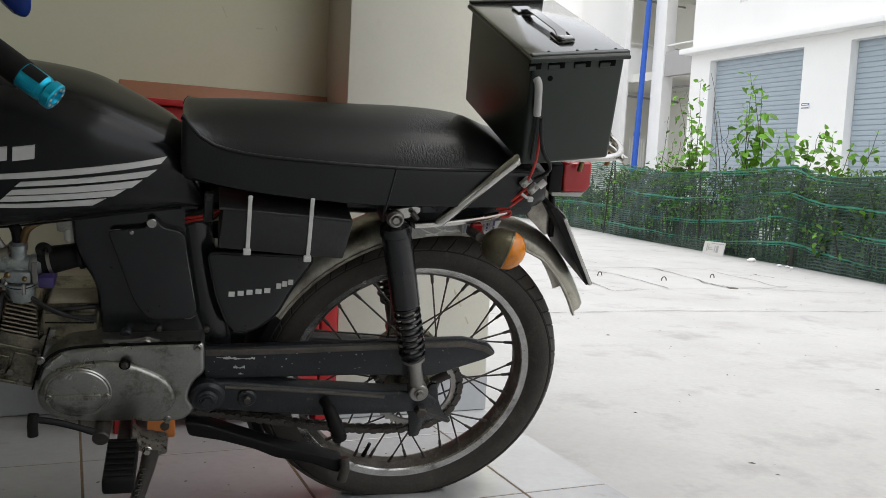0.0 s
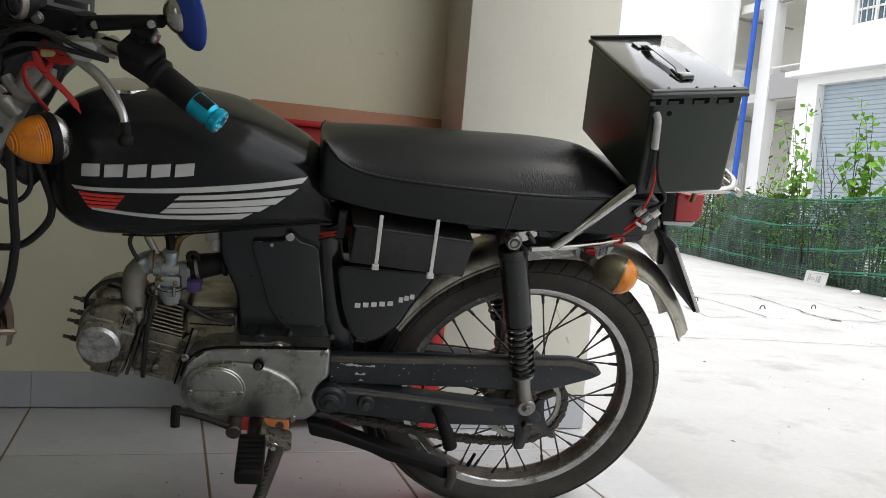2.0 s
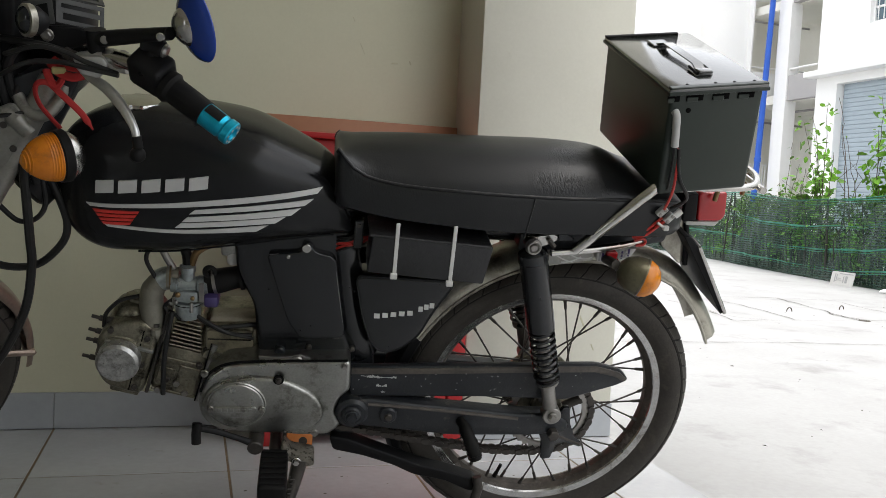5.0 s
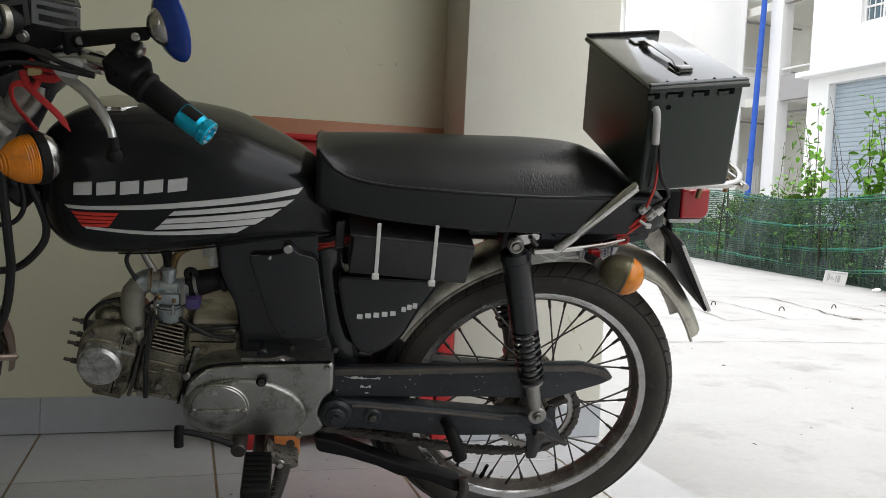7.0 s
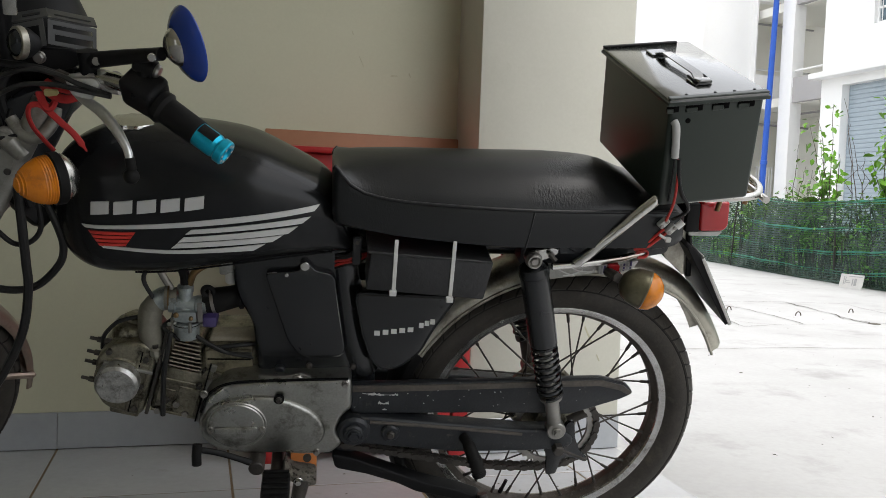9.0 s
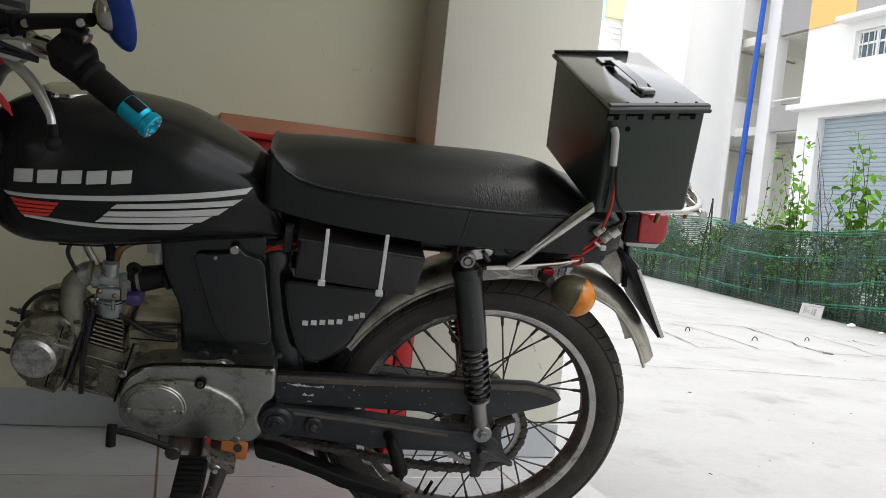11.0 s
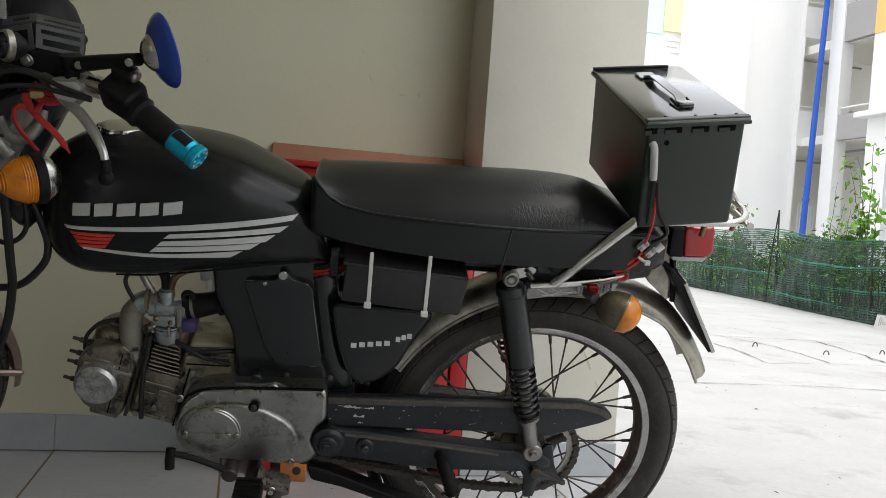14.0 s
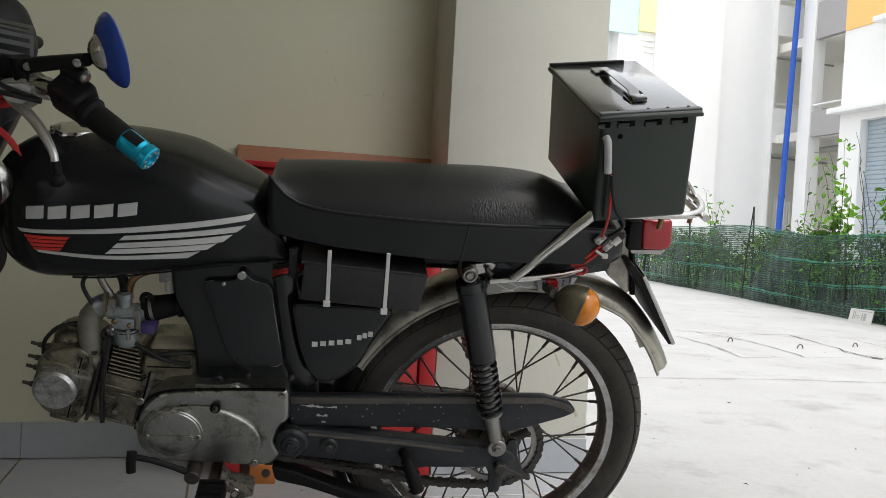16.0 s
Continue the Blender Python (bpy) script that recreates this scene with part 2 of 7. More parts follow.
    rad = radius if isinstance(radius, (list, tuple)) else [radius] * k
    rings, ref = [], None
    for i, p in enumerate(pts):
        a = pts[(i - 1) % k] if closed or i else p
        b = pts[(i + 1) % k] if closed or i < k - 1 else p
        d = (b - a).normalized()
        if ref is None:
            ref = d.orthogonal().normalized()
        ref = (ref - d * ref.dot(d)).normalized()
        side = d.cross(ref)
        rings.append([bm.verts.new(p + rad[i] * (math.cos(2 * math.pi * s / sides) * ref + flat * math.sin(2 * math.pi * s / sides) * side)) for s in range(sides)])
    for i in range(k if closed else k - 1):
        r, q = rings[i], rings[(i + 1) % k]
        for s in range(sides):
            bm.faces.new((r[s], r[(s + 1) % sides], q[(s + 1) % sides], q[s]))
    if not closed:
        bm.faces.new(rings[0][::-1])
        bm.faces.new(rings[-1])
    return bm


def lathe(profile, m=Matrix(), sides=32, bm=None):
    """A profile of (radius, height) turned about the local z axis, then placed by m."""
    bm = bm or bmesh.new()
    rings = []
    for r, h in profile:
        if r < 1e-6:
            rings.append([bm.verts.new(m @ Vector((0, 0, h)))])
        else:
            rings.append([bm.verts.new(m @ Vector((r * math.cos(2 * math.pi * s / sides), r * math.sin(2 * math.pi * s / sides), h))) for s in range(sides)])
    for a, b in zip(rings, rings[1:]):
        if len(a) == 1 and len(b) == 1:
            continue
        for s in range(sides):
            t = (s + 1) % sides
            if len(a) == 1:
                bm.faces.new((a[0], b[s], b[t]))
            elif len(b) == 1:
                bm.faces.new((a[s], b[0], a[t]))
            else:
                bm.faces.new((a[s], b[s], b[t], a[t]))
    for ring in (rings[0], rings[-1]) if profile[0] != profile[-1] else ():
        if len(ring) > 2:
            bm.faces.new(ring)
    return bm


def along(p, q):
    """A frame at p whose z axis points to q."""
    d = Vector(q) - Vector(p)
    return Matrix.Translation(p) @ d.to_track_quat("Z", "Y").to_matrix().to_4x4()


def table(stations, u):
    """The row of the stations at u, smoothly between."""
    last = len(stations) - 1
    for i in range(last):
        a, b = stations[i], stations[i + 1]
        if u <= b[0]:
            before, after = stations[max(i - 1, 0)], stations[min(i + 2, last)]
            d = b[0] - a[0]
            t = min(1, max(0, (u - a[0]) / d))
            row = []
            for o, p, q, r in zip(before, a, b, after):
                m0 = (q - o) / max(1e-6, b[0] - before[0]) * d
                m1 = (r - p) / max(1e-6, after[0] - a[0]) * d
                row.append((2 * t ** 3 - 3 * t * t + 1) * p + (t ** 3 - 2 * t * t + t) * m0 + (3 * t * t - 2 * t ** 3) * q + (t ** 3 - t * t) * m1)
            row[0] = u if a[0] <= u else a[0]
            return row
    return list(stations[-1])


# ---- the porch ----
PILLAR_X0, PILLAR_X1, PILLAR_Y, WALL_Y = 0.98, 1.395, 0.178, 0.372
CEIL, BACK, SIDE = 2.8, -5.6, -4.4
solid("wall_north", box((SIDE, WALL_Y, -0.02), (PILLAR_X0, WALL_Y + 0.2, CEIL)), M["wall"], "cream painted plain wall behind the motorcycle", "wall", "structure")
solid("wall_pillar", box((PILLAR_X0, PILLAR_Y, -0.02), (PILLAR_X1, WALL_Y + 0.2, CEIL), 0.004), M["pillar"], "cream painted square pillar at the porch's open side", "pillar", "structure")
# Unseen west wall and lintel, leaving an added opening for daylight from that side.
solid("wall_west", box((SIDE - 0.2, -4.6, -0.02), (SIDE, WALL_Y + 0.2, CEIL)), M["wall"], "unseen cream wall added at the porch's west end", "wall", "structure")
solid("wall_lintel", box((SIDE - 0.2, BACK - 0.2, 2.3), (SIDE, -4.601, CEIL)), M["wall"], "unseen lintel over an opening added to let light in", "wall", "structure")
# Unseen south wall, cream so that it bounces light onto the north wall.
solid("wall_south", box((SIDE, BACK - 0.2, -0.02), (PILLAR_X1, BACK, CEIL)), M["wall"], "unseen cream wall added to the south to bounce light", "wall", "structure")
# Ceiling is out of view; its height sets how dim the porch is.
solid("ceiling", box((SIDE - 0.2, BACK - 0.2, CEIL), (PILLAR_X1 + 0.05, WALL_Y + 0.2, CEIL + 0.25)), M["ceiling"], "unseen pale porch ceiling, set to shade the inside", "ceiling", "structure")
floor = solid("floor", box((SIDE, BACK, -0.14), (PILLAR_X1 - 0.004, WALL_Y, -0.0012)), M["grout"], "pale glazed tile floor with dirty brown joints", "floor", "structure")


for k, (x, z, w, h) in enumerate(((0.716, 0.987, 0.0025, 0.03), (0.802, 0.957, 0.02, 0.005), (0.845, 0.962, 0.004, 0.012), (0.69, 1.06, 0.003, 0.012), (0.30, 0.99, 0.003, 0.008), (0.20, 1.10, 0.004, 0.004))):
    solid("wall_scuff", prism(rounded([(x - w / 2 + 0.25 * h, z - h / 2), (x + w / 2 + 0.2 * h, z - h * 0.4), (x + w / 2 - 0.25 * h, z + h / 2), (x - w * 0.3 - 0.2 * h, z + h * 0.4)], 0.002), WALL_Y - 0.0009, WALL_Y + 0.001), M["scuff"], "faint dirt mark on the cream wall", "mark", "structure")


for x, z, w, h in ((1.30, 0.30, 0.006, 0.05), (1.33, 0.24, 0.004, 0.02), (1.36, 0.16, 0.008, 0.03), (1.20, 0.36, 0.012, 0.004)):
    solid("wall_scuff", prism(rounded([(x - w / 2 + 0.25 * h, z - h / 2), (x + w / 2 + 0.2 * h, z - h * 0.4), (x + w / 2 - 0.25 * h, z + h / 2), (x - w * 0.3 - 0.2 * h, z + h * 0.4)], 0.002), PILLAR_Y - 0.0009, PILLAR_Y + 0.001), M["scuff"], "faint dirt mark on the cream pillar", "mark", "structure")


# ---- the yard ----
def ground_sheet():
    bm = bmesh.new()
    e = [-900, -60, -12, SIDE - 0.2, 1.39, 3, 6, 10, 16, 40, 120, 900]
    f = [-900, -120, -30, BACK - 0.2, -2, 0.0, WALL_Y + 0.2, 3, 6, 12, 20, 60, 900]
    grid = [[bm.verts.new((x, y, -0.012)) for y in f] for x in e]
    for i in range(len(e) - 1):
        for j in range(len(f) - 1):
            bm.faces.new((grid[i][j], grid[i + 1][j], grid[i + 1][j + 1], grid[i][j + 1]))
    bmesh.ops.translate(bm, verts=[v for v in bm.verts if SIDE - 0.5 < v.co.x < 1.2 and BACK - 1 < v.co.y < WALL_Y + 0.3], vec=(0, 0, -0.25))
    return bm


solid("ground", ground_sheet(), M["concrete"], "pale dusty concrete yard", "ground", "structure", smooth=None)


def crack(points, width, seed, name="ground_crack"):
    """A thin ragged dirt-filled line in the concrete."""
    rnd = random.Random(seed)
    pts = [Vector((*p, 0)) for p in points]
    line = []
    for a, b in zip(pts, pts[1:]):
        k = max(2, int((b - a).length / 0.06))
        line += [a.lerp(b, i / k) + Vector((rnd.uniform(-1, 1), rnd.uniform(-1, 1), 0)) * 0.012 for i in range(k)]
    line.append(pts[-1])
    bm = bmesh.new()
    left, right = [], []
    for i, p in enumerate(line):
        d = (line[min(i + 1, len(line) - 1)] - line[max(i - 1, 0)]).normalized()
        nrm = Vector((-d.y, d.x, 0)) * width * rnd.uniform(0.25, 1.0)
        left.append(bm.verts.new(p + nrm + Vector((0, 0, -0.0085))))
        right.append(bm.verts.new(p - nrm + Vector((0, 0, -0.0085))))
    for i in range(len(line) - 1):
        bm.faces.new((left[i], left[i + 1], right[i + 1], right[i]))
    solid(name, bm, M["crack"], "dirt-filled crack in the concrete", "crack", "structure", smooth=None)


crack([(1.6, 1.70), (2.4, 1.70), (3.1, 1.70), (4.0, 1.60), (5.6, 1.42)], 0.0045, 1, "ground_joint")
crack([(3.77, 3.65), (3.88, 3.42), (3.90, 3.17), (3.88, 2.87), (3.81, 2.50)], 0.0055, 2)
crack([(3.46, 3.36), (3.47, 3.14), (3.44, 2.91), (3.40, 2.68), (3.33, 2.40), (3.52, 2.44)], 0.005, 3)
crack([(3.49, 3.06), (3.42, 2.70), (3.46, 2.56), (3.63, 2.45)], 0.0035, 4)
crack([(4.53, 3.61), (4.46, 3.25), (4.39, 2.94), (4.31, 2.65), (4.29, 2.51)], 0.0085, 5)
crack([(4.40, 2.93), (4.29, 2.72), (4.35, 2.62), (4.31, 2.51)], 0.007, 6)
crack([(4.98, 3.54), (4.89, 3.13), (4.86, 2.91), (4.77, 2.62), (4.78, 2.50)], 0.0055, 7)
crack([(3.65, 3.69), (4.0, 3.64), (4.5, 3.64), (4.73, 3.61), (4.98, 3.54)], 0.006, 8)
crack([(5.21, 3.26), (5.18, 3.14), (5.19, 3.03)], 0.010, 9)
crack([(5.20, 3.08), (5.23, 2.79), (5.29, 2.53)], 0.003, 10)
crack([(4.32, 2.50), (4.54, 2.50), (4.68, 2.38), (5.12, 2.26), (5.17, 2.21)], 0.0055, 11)
crack([(4.55, 2.47), (4.85, 2.56)], 0.004, 12)
crack([(4.25, 4.30), (4.24, 3.95)], 0.004, 13)
crack([(3.52, 2.44), (3.9, 2.48), (4.3, 2.50)], 0.002, 14)
solid("ground_hole", lathe([(0, 0.001), (0.012, 0.001), (0.016, 0.004), (0.03, 0.005), (0.036, 0.0)], Matrix.Translation((4.322, 2.497, -0.0115)), 14), M["crack"], "chipped hole in the concrete with a dirty rim", "hole", "structure")


bm, rnd = bmesh.new(), random.Random(91)
for k in range(260):
    x, y, r = rnd.uniform(1.5, 6.0), rnd.uniform(-1.2, 3.6), rnd.uniform(0.003, 0.011) * rnd.random()
    a, sq = rnd.uniform(0, 6.28), rnd.uniform(0.15, 0.8)
    ring = [bm.verts.new((x + r * (math.cos(a) * math.cos(t) - sq * math.sin(a) * math.sin(t)), y + r * (math.sin(a) * math.cos(t) + sq * math.cos(a) * math.sin(t)), -0.0112)) for t in [i * 1.0472 for i in range(6)]]
    top = bm.verts.new((x, y, -0.0112 + r * 0.3))
    for i in range(6):
        bm.faces.new((ring[i], ring[(i + 1) % 6], top))
solid("yard_chips", bm, M["crack"], "small dark chips of grit on the concrete", "grit", "stuff", smooth=None)


def lifting_loop(x, y, turn):
    bm = tube([(0.024 * math.cos(a), 0, 0.034 * math.sin(a) ** 0.7 if math.sin(a) > 1e-6 else 0) for a in [math.pi * i / 12 for i in range(13)]], 0.0036, 8)
    ob = solid("lifting_loop", bm, M["twig"], "rusty iron lifting loop set in concrete", "iron loop", group="lifting loops in the yard")
    ob.matrix_basis = pose(x, y, -0.02, 0, 0, turn)


lifting_loop(3.74, 3.155, 20)
lifting_loop(4.075, 2.887, 10)
lifting_loop(4.62, 3.042, 15)

# ---- the net fence with its plants ----
FENCE = [(4.9, -4.0), (5.35, -1.0), (5.62, 1.0), (5.92, 2.7), (6.2, 4.05), (6.42, 5.9), (6.78, 7.6), (7.25, 10.4), (7.7, 13.0)]


def fence_at(s):
    """The point of the fence line at s from 0 to 1."""
    k = s * (len(FENCE) - 1)
    i = min(int(k), len(FENCE) - 2)
    return Vector(FENCE[i]).lerp(Vector(FENCE[i + 1]), k - i)


# heights along the fence, by y: the hem at the top and the woven bands below it, hung between the posts
HEM = [(-4.0, 0.84), (-1.4, 0.87), (0.2, 0.80), (1.4, 0.86), (2.66, 0.785), (3.2, 0.781), (3.54, 0.803), (3.82, 0.862), (4.02, 0.866), (4.34, 0.846), (4.76, 0.825), (5.25, 0.802), (5.96, 0.796), (6.6, 0.84), (7.38, 0.905), (8.2, 0.912), (9.3, 0.895), (13.0, 0.93)]
BANDS = ([(-4.0, 0.80), (1.4, 0.80), (2.76, 0.731), (3.18, 0.723), (3.54, 0.749), (3.85, 0.83), (4.06, 0.845), (4.41, 0.814), (5.03, 0.786), (5.75, 0.759), (6.42, 0.785), (7.4, 0.86), (9.3, 0.84), (13.0, 0.88)],
         [(-4.0, 0.55), (1.4, 0.57), (2.73, 0.519), (3.16, 0.532), (3.59, 0.564), (3.95, 0.632), (4.72, 0.56), (5.1, 0.541), (5.71, 0.517), (6.4, 0.53), (7.0, 0.57), (7.5, 0.613), (8.15, 0.616), (9.7, 0.652), (13.0, 0.68)],
         [(-4.0, 0.32), (1.4, 0.34), (2.7, 0.303), (3.13, 0.324), (3.48, 0.353), (3.96, 0.41), (4.27, 0.375), (4.69, 0.327), (5.16, 0.308), (5.68, 0.287), (6.34, 0.293), (7.14, 0.328), (7.85, 0.35), (9.67, 0.361), (13.0, 0.38)],
         [(-4.0, 0.12), (1.4, 0.13), (2.68, 0.108), (3.1, 0.112), (3.53, 0.151), (3.96, 0.19), (4.7, 0.13), (5.6, 0.11), (7.5, 0.14), (9.7, 0.12), (13.0, 0.12)])


def fence_top(s):
    return table(HEM, fence_at(s).y)[1] + 0.006 * math.sin(97 * s + 1)


def net_bow(s, h):
    """How far the net bellies towards the yard, with upright folds."""
    return (0.05 * math.sin(38 * s + 2 * h) + 0.012 * math.sin(210 * s + 5 * h) + 0.008 * math.sin(470 * s - 4 * h)) * math.sin(math.pi * min(1, 0.1 + h)) + 0.006 * math.sin(90 * s)


bm = bmesh.new()
bed = [[bm.verts.new((p[0] + d, p[1], -0.007)) for d in (0.02, 0.5, 1.5)] for p in FENCE]
for p, q in zip(bed, bed[1:]):
    for j in range(2):
        bm.faces.new((p[j], p[j + 1], q[j + 1], q[j]))
solid("ground_bed", bm, M["soil"], "dark soil strip behind the net fence", "soil", "structure", smooth=None)
fence = thing("net_fence", "green woven shade net fence on bamboo stakes", "fence", kind="")
bm = bmesh.new()
cols, rows_ = 340, 12
net = [[bm.verts.new((*(fence_at(i / cols) + Vector((-net_bow(i / cols, j / rows_), 0))), fence_top(i / cols) * j / rows_ - 0.01)) for j in range(rows_ + 1)] for i in range(cols + 1)]
for i in range(cols):
    for j in range(rows_):
        bm.faces.new((net[i][j], net[i + 1][j], net[i + 1][j + 1], net[i][j + 1]))
part("net", bm, M["net"], fence, "see-through dark green shade net")
for k, band in enumerate(BANDS):
    for shift, wide in ((0.0, 0.012), (-0.024, 0.004)):
        line, rad = [], []
        for i in range(cols + 1):
            q, z = fence_at(i / cols), table(band, fence_at(i / cols).y)[1] + shift + 0.004 * math.sin(i * 0.31 + 9 * k)
            line.append((q.x - 0.004 - net_bow(i / cols, z / fence_top(i / cols)), q.y, z))
            rad.append(max(0.0012, wide * (0.55 + 0.45 * math.sin(i * 0.083 + 2.3 * k + 40 * shift)) * (0.8 + 0.2 * math.sin(i * 0.9))))
        part("woven_band", tube(line, rad, 6, flat=0.25), M["cord"], fence, "bright green woven band")
part("hem", tube([(fence_at(i / cols).x - 0.004 - net_bow(i / cols, 1.0), fence_at(i / cols).y, fence_top(i / cols) - 0.008) for i in range(cols + 1)], [0.0025 + 0.002 * abs(math.sin(i * 0.37)) for i in range(cols + 1)], 6), M["cord"], fence, "rolled dark hem of the net")
rnd = random.Random(5)
for y, over, lean, thick in ((-3.2, 0.02, 0.02, 0.02), (-1.4, 0.03, -0.02, 0.02), (1.4, 0.03, 0.02, 0.022), (3.80, -0.01, -0.05, 0.024), (5.35, -0.02, 0.03, 0.011), (7.50, 0.23, 0.03, 0.013), (7.57, 0.2, -0.11, 0.010), (9.6, 0.04, 0.05, 0.016), (11.6, 0.05, -0.03, 0.018)):
    s = next(i / 2000 for i in range(2000) if fence_at(i / 2000).y >= y)
    p, top = fence_at(s), fence_top(s) + over
    part("stake", tube([(p.x + 0.03, p.y - lean, -0.05), (p.x + 0.03 + rnd.uniform(-0.01, 0.01), p.y - lean * 0.4, top * 0.5), (p.x + 0.03, p.y + lean * 0.3, top)], [thick, thick * 0.95, thick * 0.8], 8), M["stake"], fence, "dark wooden stake")


def leaf_into(bm, at, size, rnd, droop=0.4):
    """One pointed, folded leaf."""
    turn = Euler((rnd.uniform(-0.9, 0.9), rnd.uniform(-0.9, 0.9) + droop, rnd.uniform(0, 6.28))).to_matrix()
    shape = ((0, 0, 0), (0.32, 0.3, 0.06), (0.7, 0.24, 0.03), (1, 0, -0.08), (0.7, -0.24, 0.03), (0.32, -0.3, 0.06), (0.5, 0, -0.03))
    v = [bm.verts.new(at + turn @ (Vector(q) * size)) for q in shape]
    for a, b in ((0, 1), (1, 2), (2, 3), (3, 4), (4, 5), (5, 0)):
        bm.faces.new((v[a], v[b], v[6]))


def hedge(name, count, depth, low, high, size, seed, label, key, per=14, spread=0.07):
    """Leaves in clumps, with gaps between them that let the light through."""
    bm, rnd = bmesh.new(), random.Random(seed)
    made = 0
    while made < count:
        s, d, h = rnd.random(), rnd.uniform(0.08 if depth < 1 else 0.75, depth), rnd.uniform(low, high)
        p = fence_at(min(s, 0.999))
        if noise.noise(Vector((p.y * 1.7, h * 2.6, seed))) < rnd.uniform(-0.35, 0.25):
            continue
        for _ in range(per):
            q = Vector((p.x + d + rnd.gauss(0, 0.06), p.y + rnd.gauss(0, spread), max(0.02, h + rnd.gauss(0, spread * 0.7))))
            leaf_into(bm, q, size * rnd.uniform(0.6, 1.3), rnd)
        made += per
    return solid(name, bm, M[key], label, "hedge", "stuff", smooth=None)


# The inner shade of the shrubs is carried by the leaf colour.
hedge("hedge_leaves", 15000, 0.6, 0.36, 0.80, 0.055, 11, "dense green leaves of the shrubs behind the net", "leafshaded")
hedge("light_leaves", 2600, 0.22, 0.05, 0.62, 0.06, 15, "light green leaves pressing on the net", "leaf", 10, 0.06)
# Low leaves in the same shade-darkened green.
hedge("low_leaves", 1300, 0.5, 0.03, 0.30, 0.055, 12, "low leaves of the shrubs, darkened for the shade behind the net", "leafshaded")
hedge("grass_verge", 15000, 1.45, 0.02, 0.40, 0.07, 14, "light green undergrowth on the verge behind the shrubs", "leaf", 14, 0.12)
bm = bmesh.new()
for i in range(520):
    p = fence_at(rnd.random())
    x, y = p.x + rnd.uniform(0.05, 0.4), p.y
    tube([(x, y, -0.02), (x + rnd.uniform(-0.08, 0.08), y + rnd.uniform(-0.08, 0.08), 0.4), (x + rnd.uniform(-0.12, 0.12), y + rnd.uniform(-0.16, 0.16), rnd.uniform(0.5, 0.86))], [0.008, 0.0055, 0.003], 4, bm)
solid("hedge_stems", bm, M["stake"], "thin upright stems of the shrubs behind the net", "stems", "stuff", smooth=None)


def tall_plant(x, y, tips, size, seed, label, bare=0.0, per=3):
    """A leggy plant: one stem to each tip (dy, z), with separate pointed leaves along its upper part."""
    rnd = random.Random(seed)
    plant = thing("tall_plant", label, "plant", Matrix.Translation((x, y, 0)), group="tall plants behind the fence")
    crown = bmesh.new()
    for dy, top in tips:
        base = Vector((rnd.uniform(-0.05, 0.05), rnd.uniform(-0.06, 0.06), -0.02))
        tip = Vector((rnd.uniform(-0.12, 0.12), dy, top))
        bend = Vector((rnd.uniform(-0.06, 0.06), rnd.uniform(-0.1, 0.1), 0.0))
        line = [base.lerp(tip, t) + bend * math.sin(math.pi * t) + Vector((rnd.gauss(0, 0.006), rnd.gauss(0, 0.01), 0)) for t in [i / 16 for i in range(17)]]
        part("stem", tube(line, [0.0075 * (1 - 0.75 * i / 17) for i in range(17)], 5), M["twig"], plant)
        for i, q in enumerate(line[7:]):
            for _ in range(per):
                if rnd.random() > bare:
                    k = 1.2 - 0.06 * i
                    leaf_into(crown, q + Vector((rnd.gauss(0, 0.04), rnd.gauss(0, 0.042), rnd.gauss(0, 0.035))), size * k * rnd.uniform(0.45, 1.2), rnd)
        if rnd.random() < 0.6:
            a = line[rnd.randrange(6, 12)]
            part("twig", tube([a, a + Vector((rnd.uniform(-0.1, 0.1), rnd.uniform(-0.2, 0.2), 0.12)), a + Vector((rnd.uniform(-0.1, 0.1), rnd.uniform(-0.3, 0.3), 0.3))], [0.004, 0.003, 0.0015], 4), M["twig"], plant)
    part("foliage", crown, M["leaf"], plant, "light green heart-shaped leaves", smooth=None)


tall_plant(6.7, 5.85, [(0.05, 1.82), (0.13, 1.68), (0.40, 1.64), (0.28, 1.5), (-0.14, 1.3), (0.02, 1.25)], 0.12, 21, "leggy climbing plant with light green leaves", 0.4, 4)
tall_plant(6.7, 4.9, [(0.10, 1.80), (0.15, 1.62), (0.04, 1.68), (0.30, 1.18), (0.14, 1.32), (0.12, 1.48)], 0.145, 22, "tall plant with large light green leaves", 0.3, 4)
tall_plant(6.75, 6.35, [(0.2, 1.45), (-0.08, 1.15), (0.08, 1.2)], 0.085, 23, "thin sparse green plant behind the net", 0.45)
tall_plant(6.6, 4.3, [(0.1, 1.22), (-0.15, 1.2), (0.25, 1.16), (0.0, 1.12), (-0.3, 1.15)], 0.125, 24, "low bushy green plant behind the net", 0.1, 4)
tall_plant(6.65, 3.7, [(0.1, 1.1), (-0.15, 1.2), (0.25, 1.05)], 0.11, 25, "low bushy green plant behind the net", 0.1)
tall_plant(7.2, 9.1, [(0.15, 1.45), (-0.1, 1.25), (-0.3, 1.15), (0.1, 1.2)], 0.10, 26, "low bushy green plant behind the net", 0.35)
tall_plant(6.75, 5.4, [(0.48, 1.9), (0.1, 1.45), (-0.2, 1.17), (0.25, 1.6), (-0.05, 1.3)], 0.05, 27, "nearly bare brown twigs behind the net", 0.93)
tall_plant(6.6, 3.0, [(0.1, 1.15), (-0.1, 1.0)], 0.09, 28, "leggy green plant behind the net", 0.3)
tall_plant(6.65, 6.0, [(0.2, 1.0), (-0.2, 1.02), (0.0, 0.98), (0.4, 0.97)], 0.075, 29, "low bushy green plant behind the net", 0.05, 5)

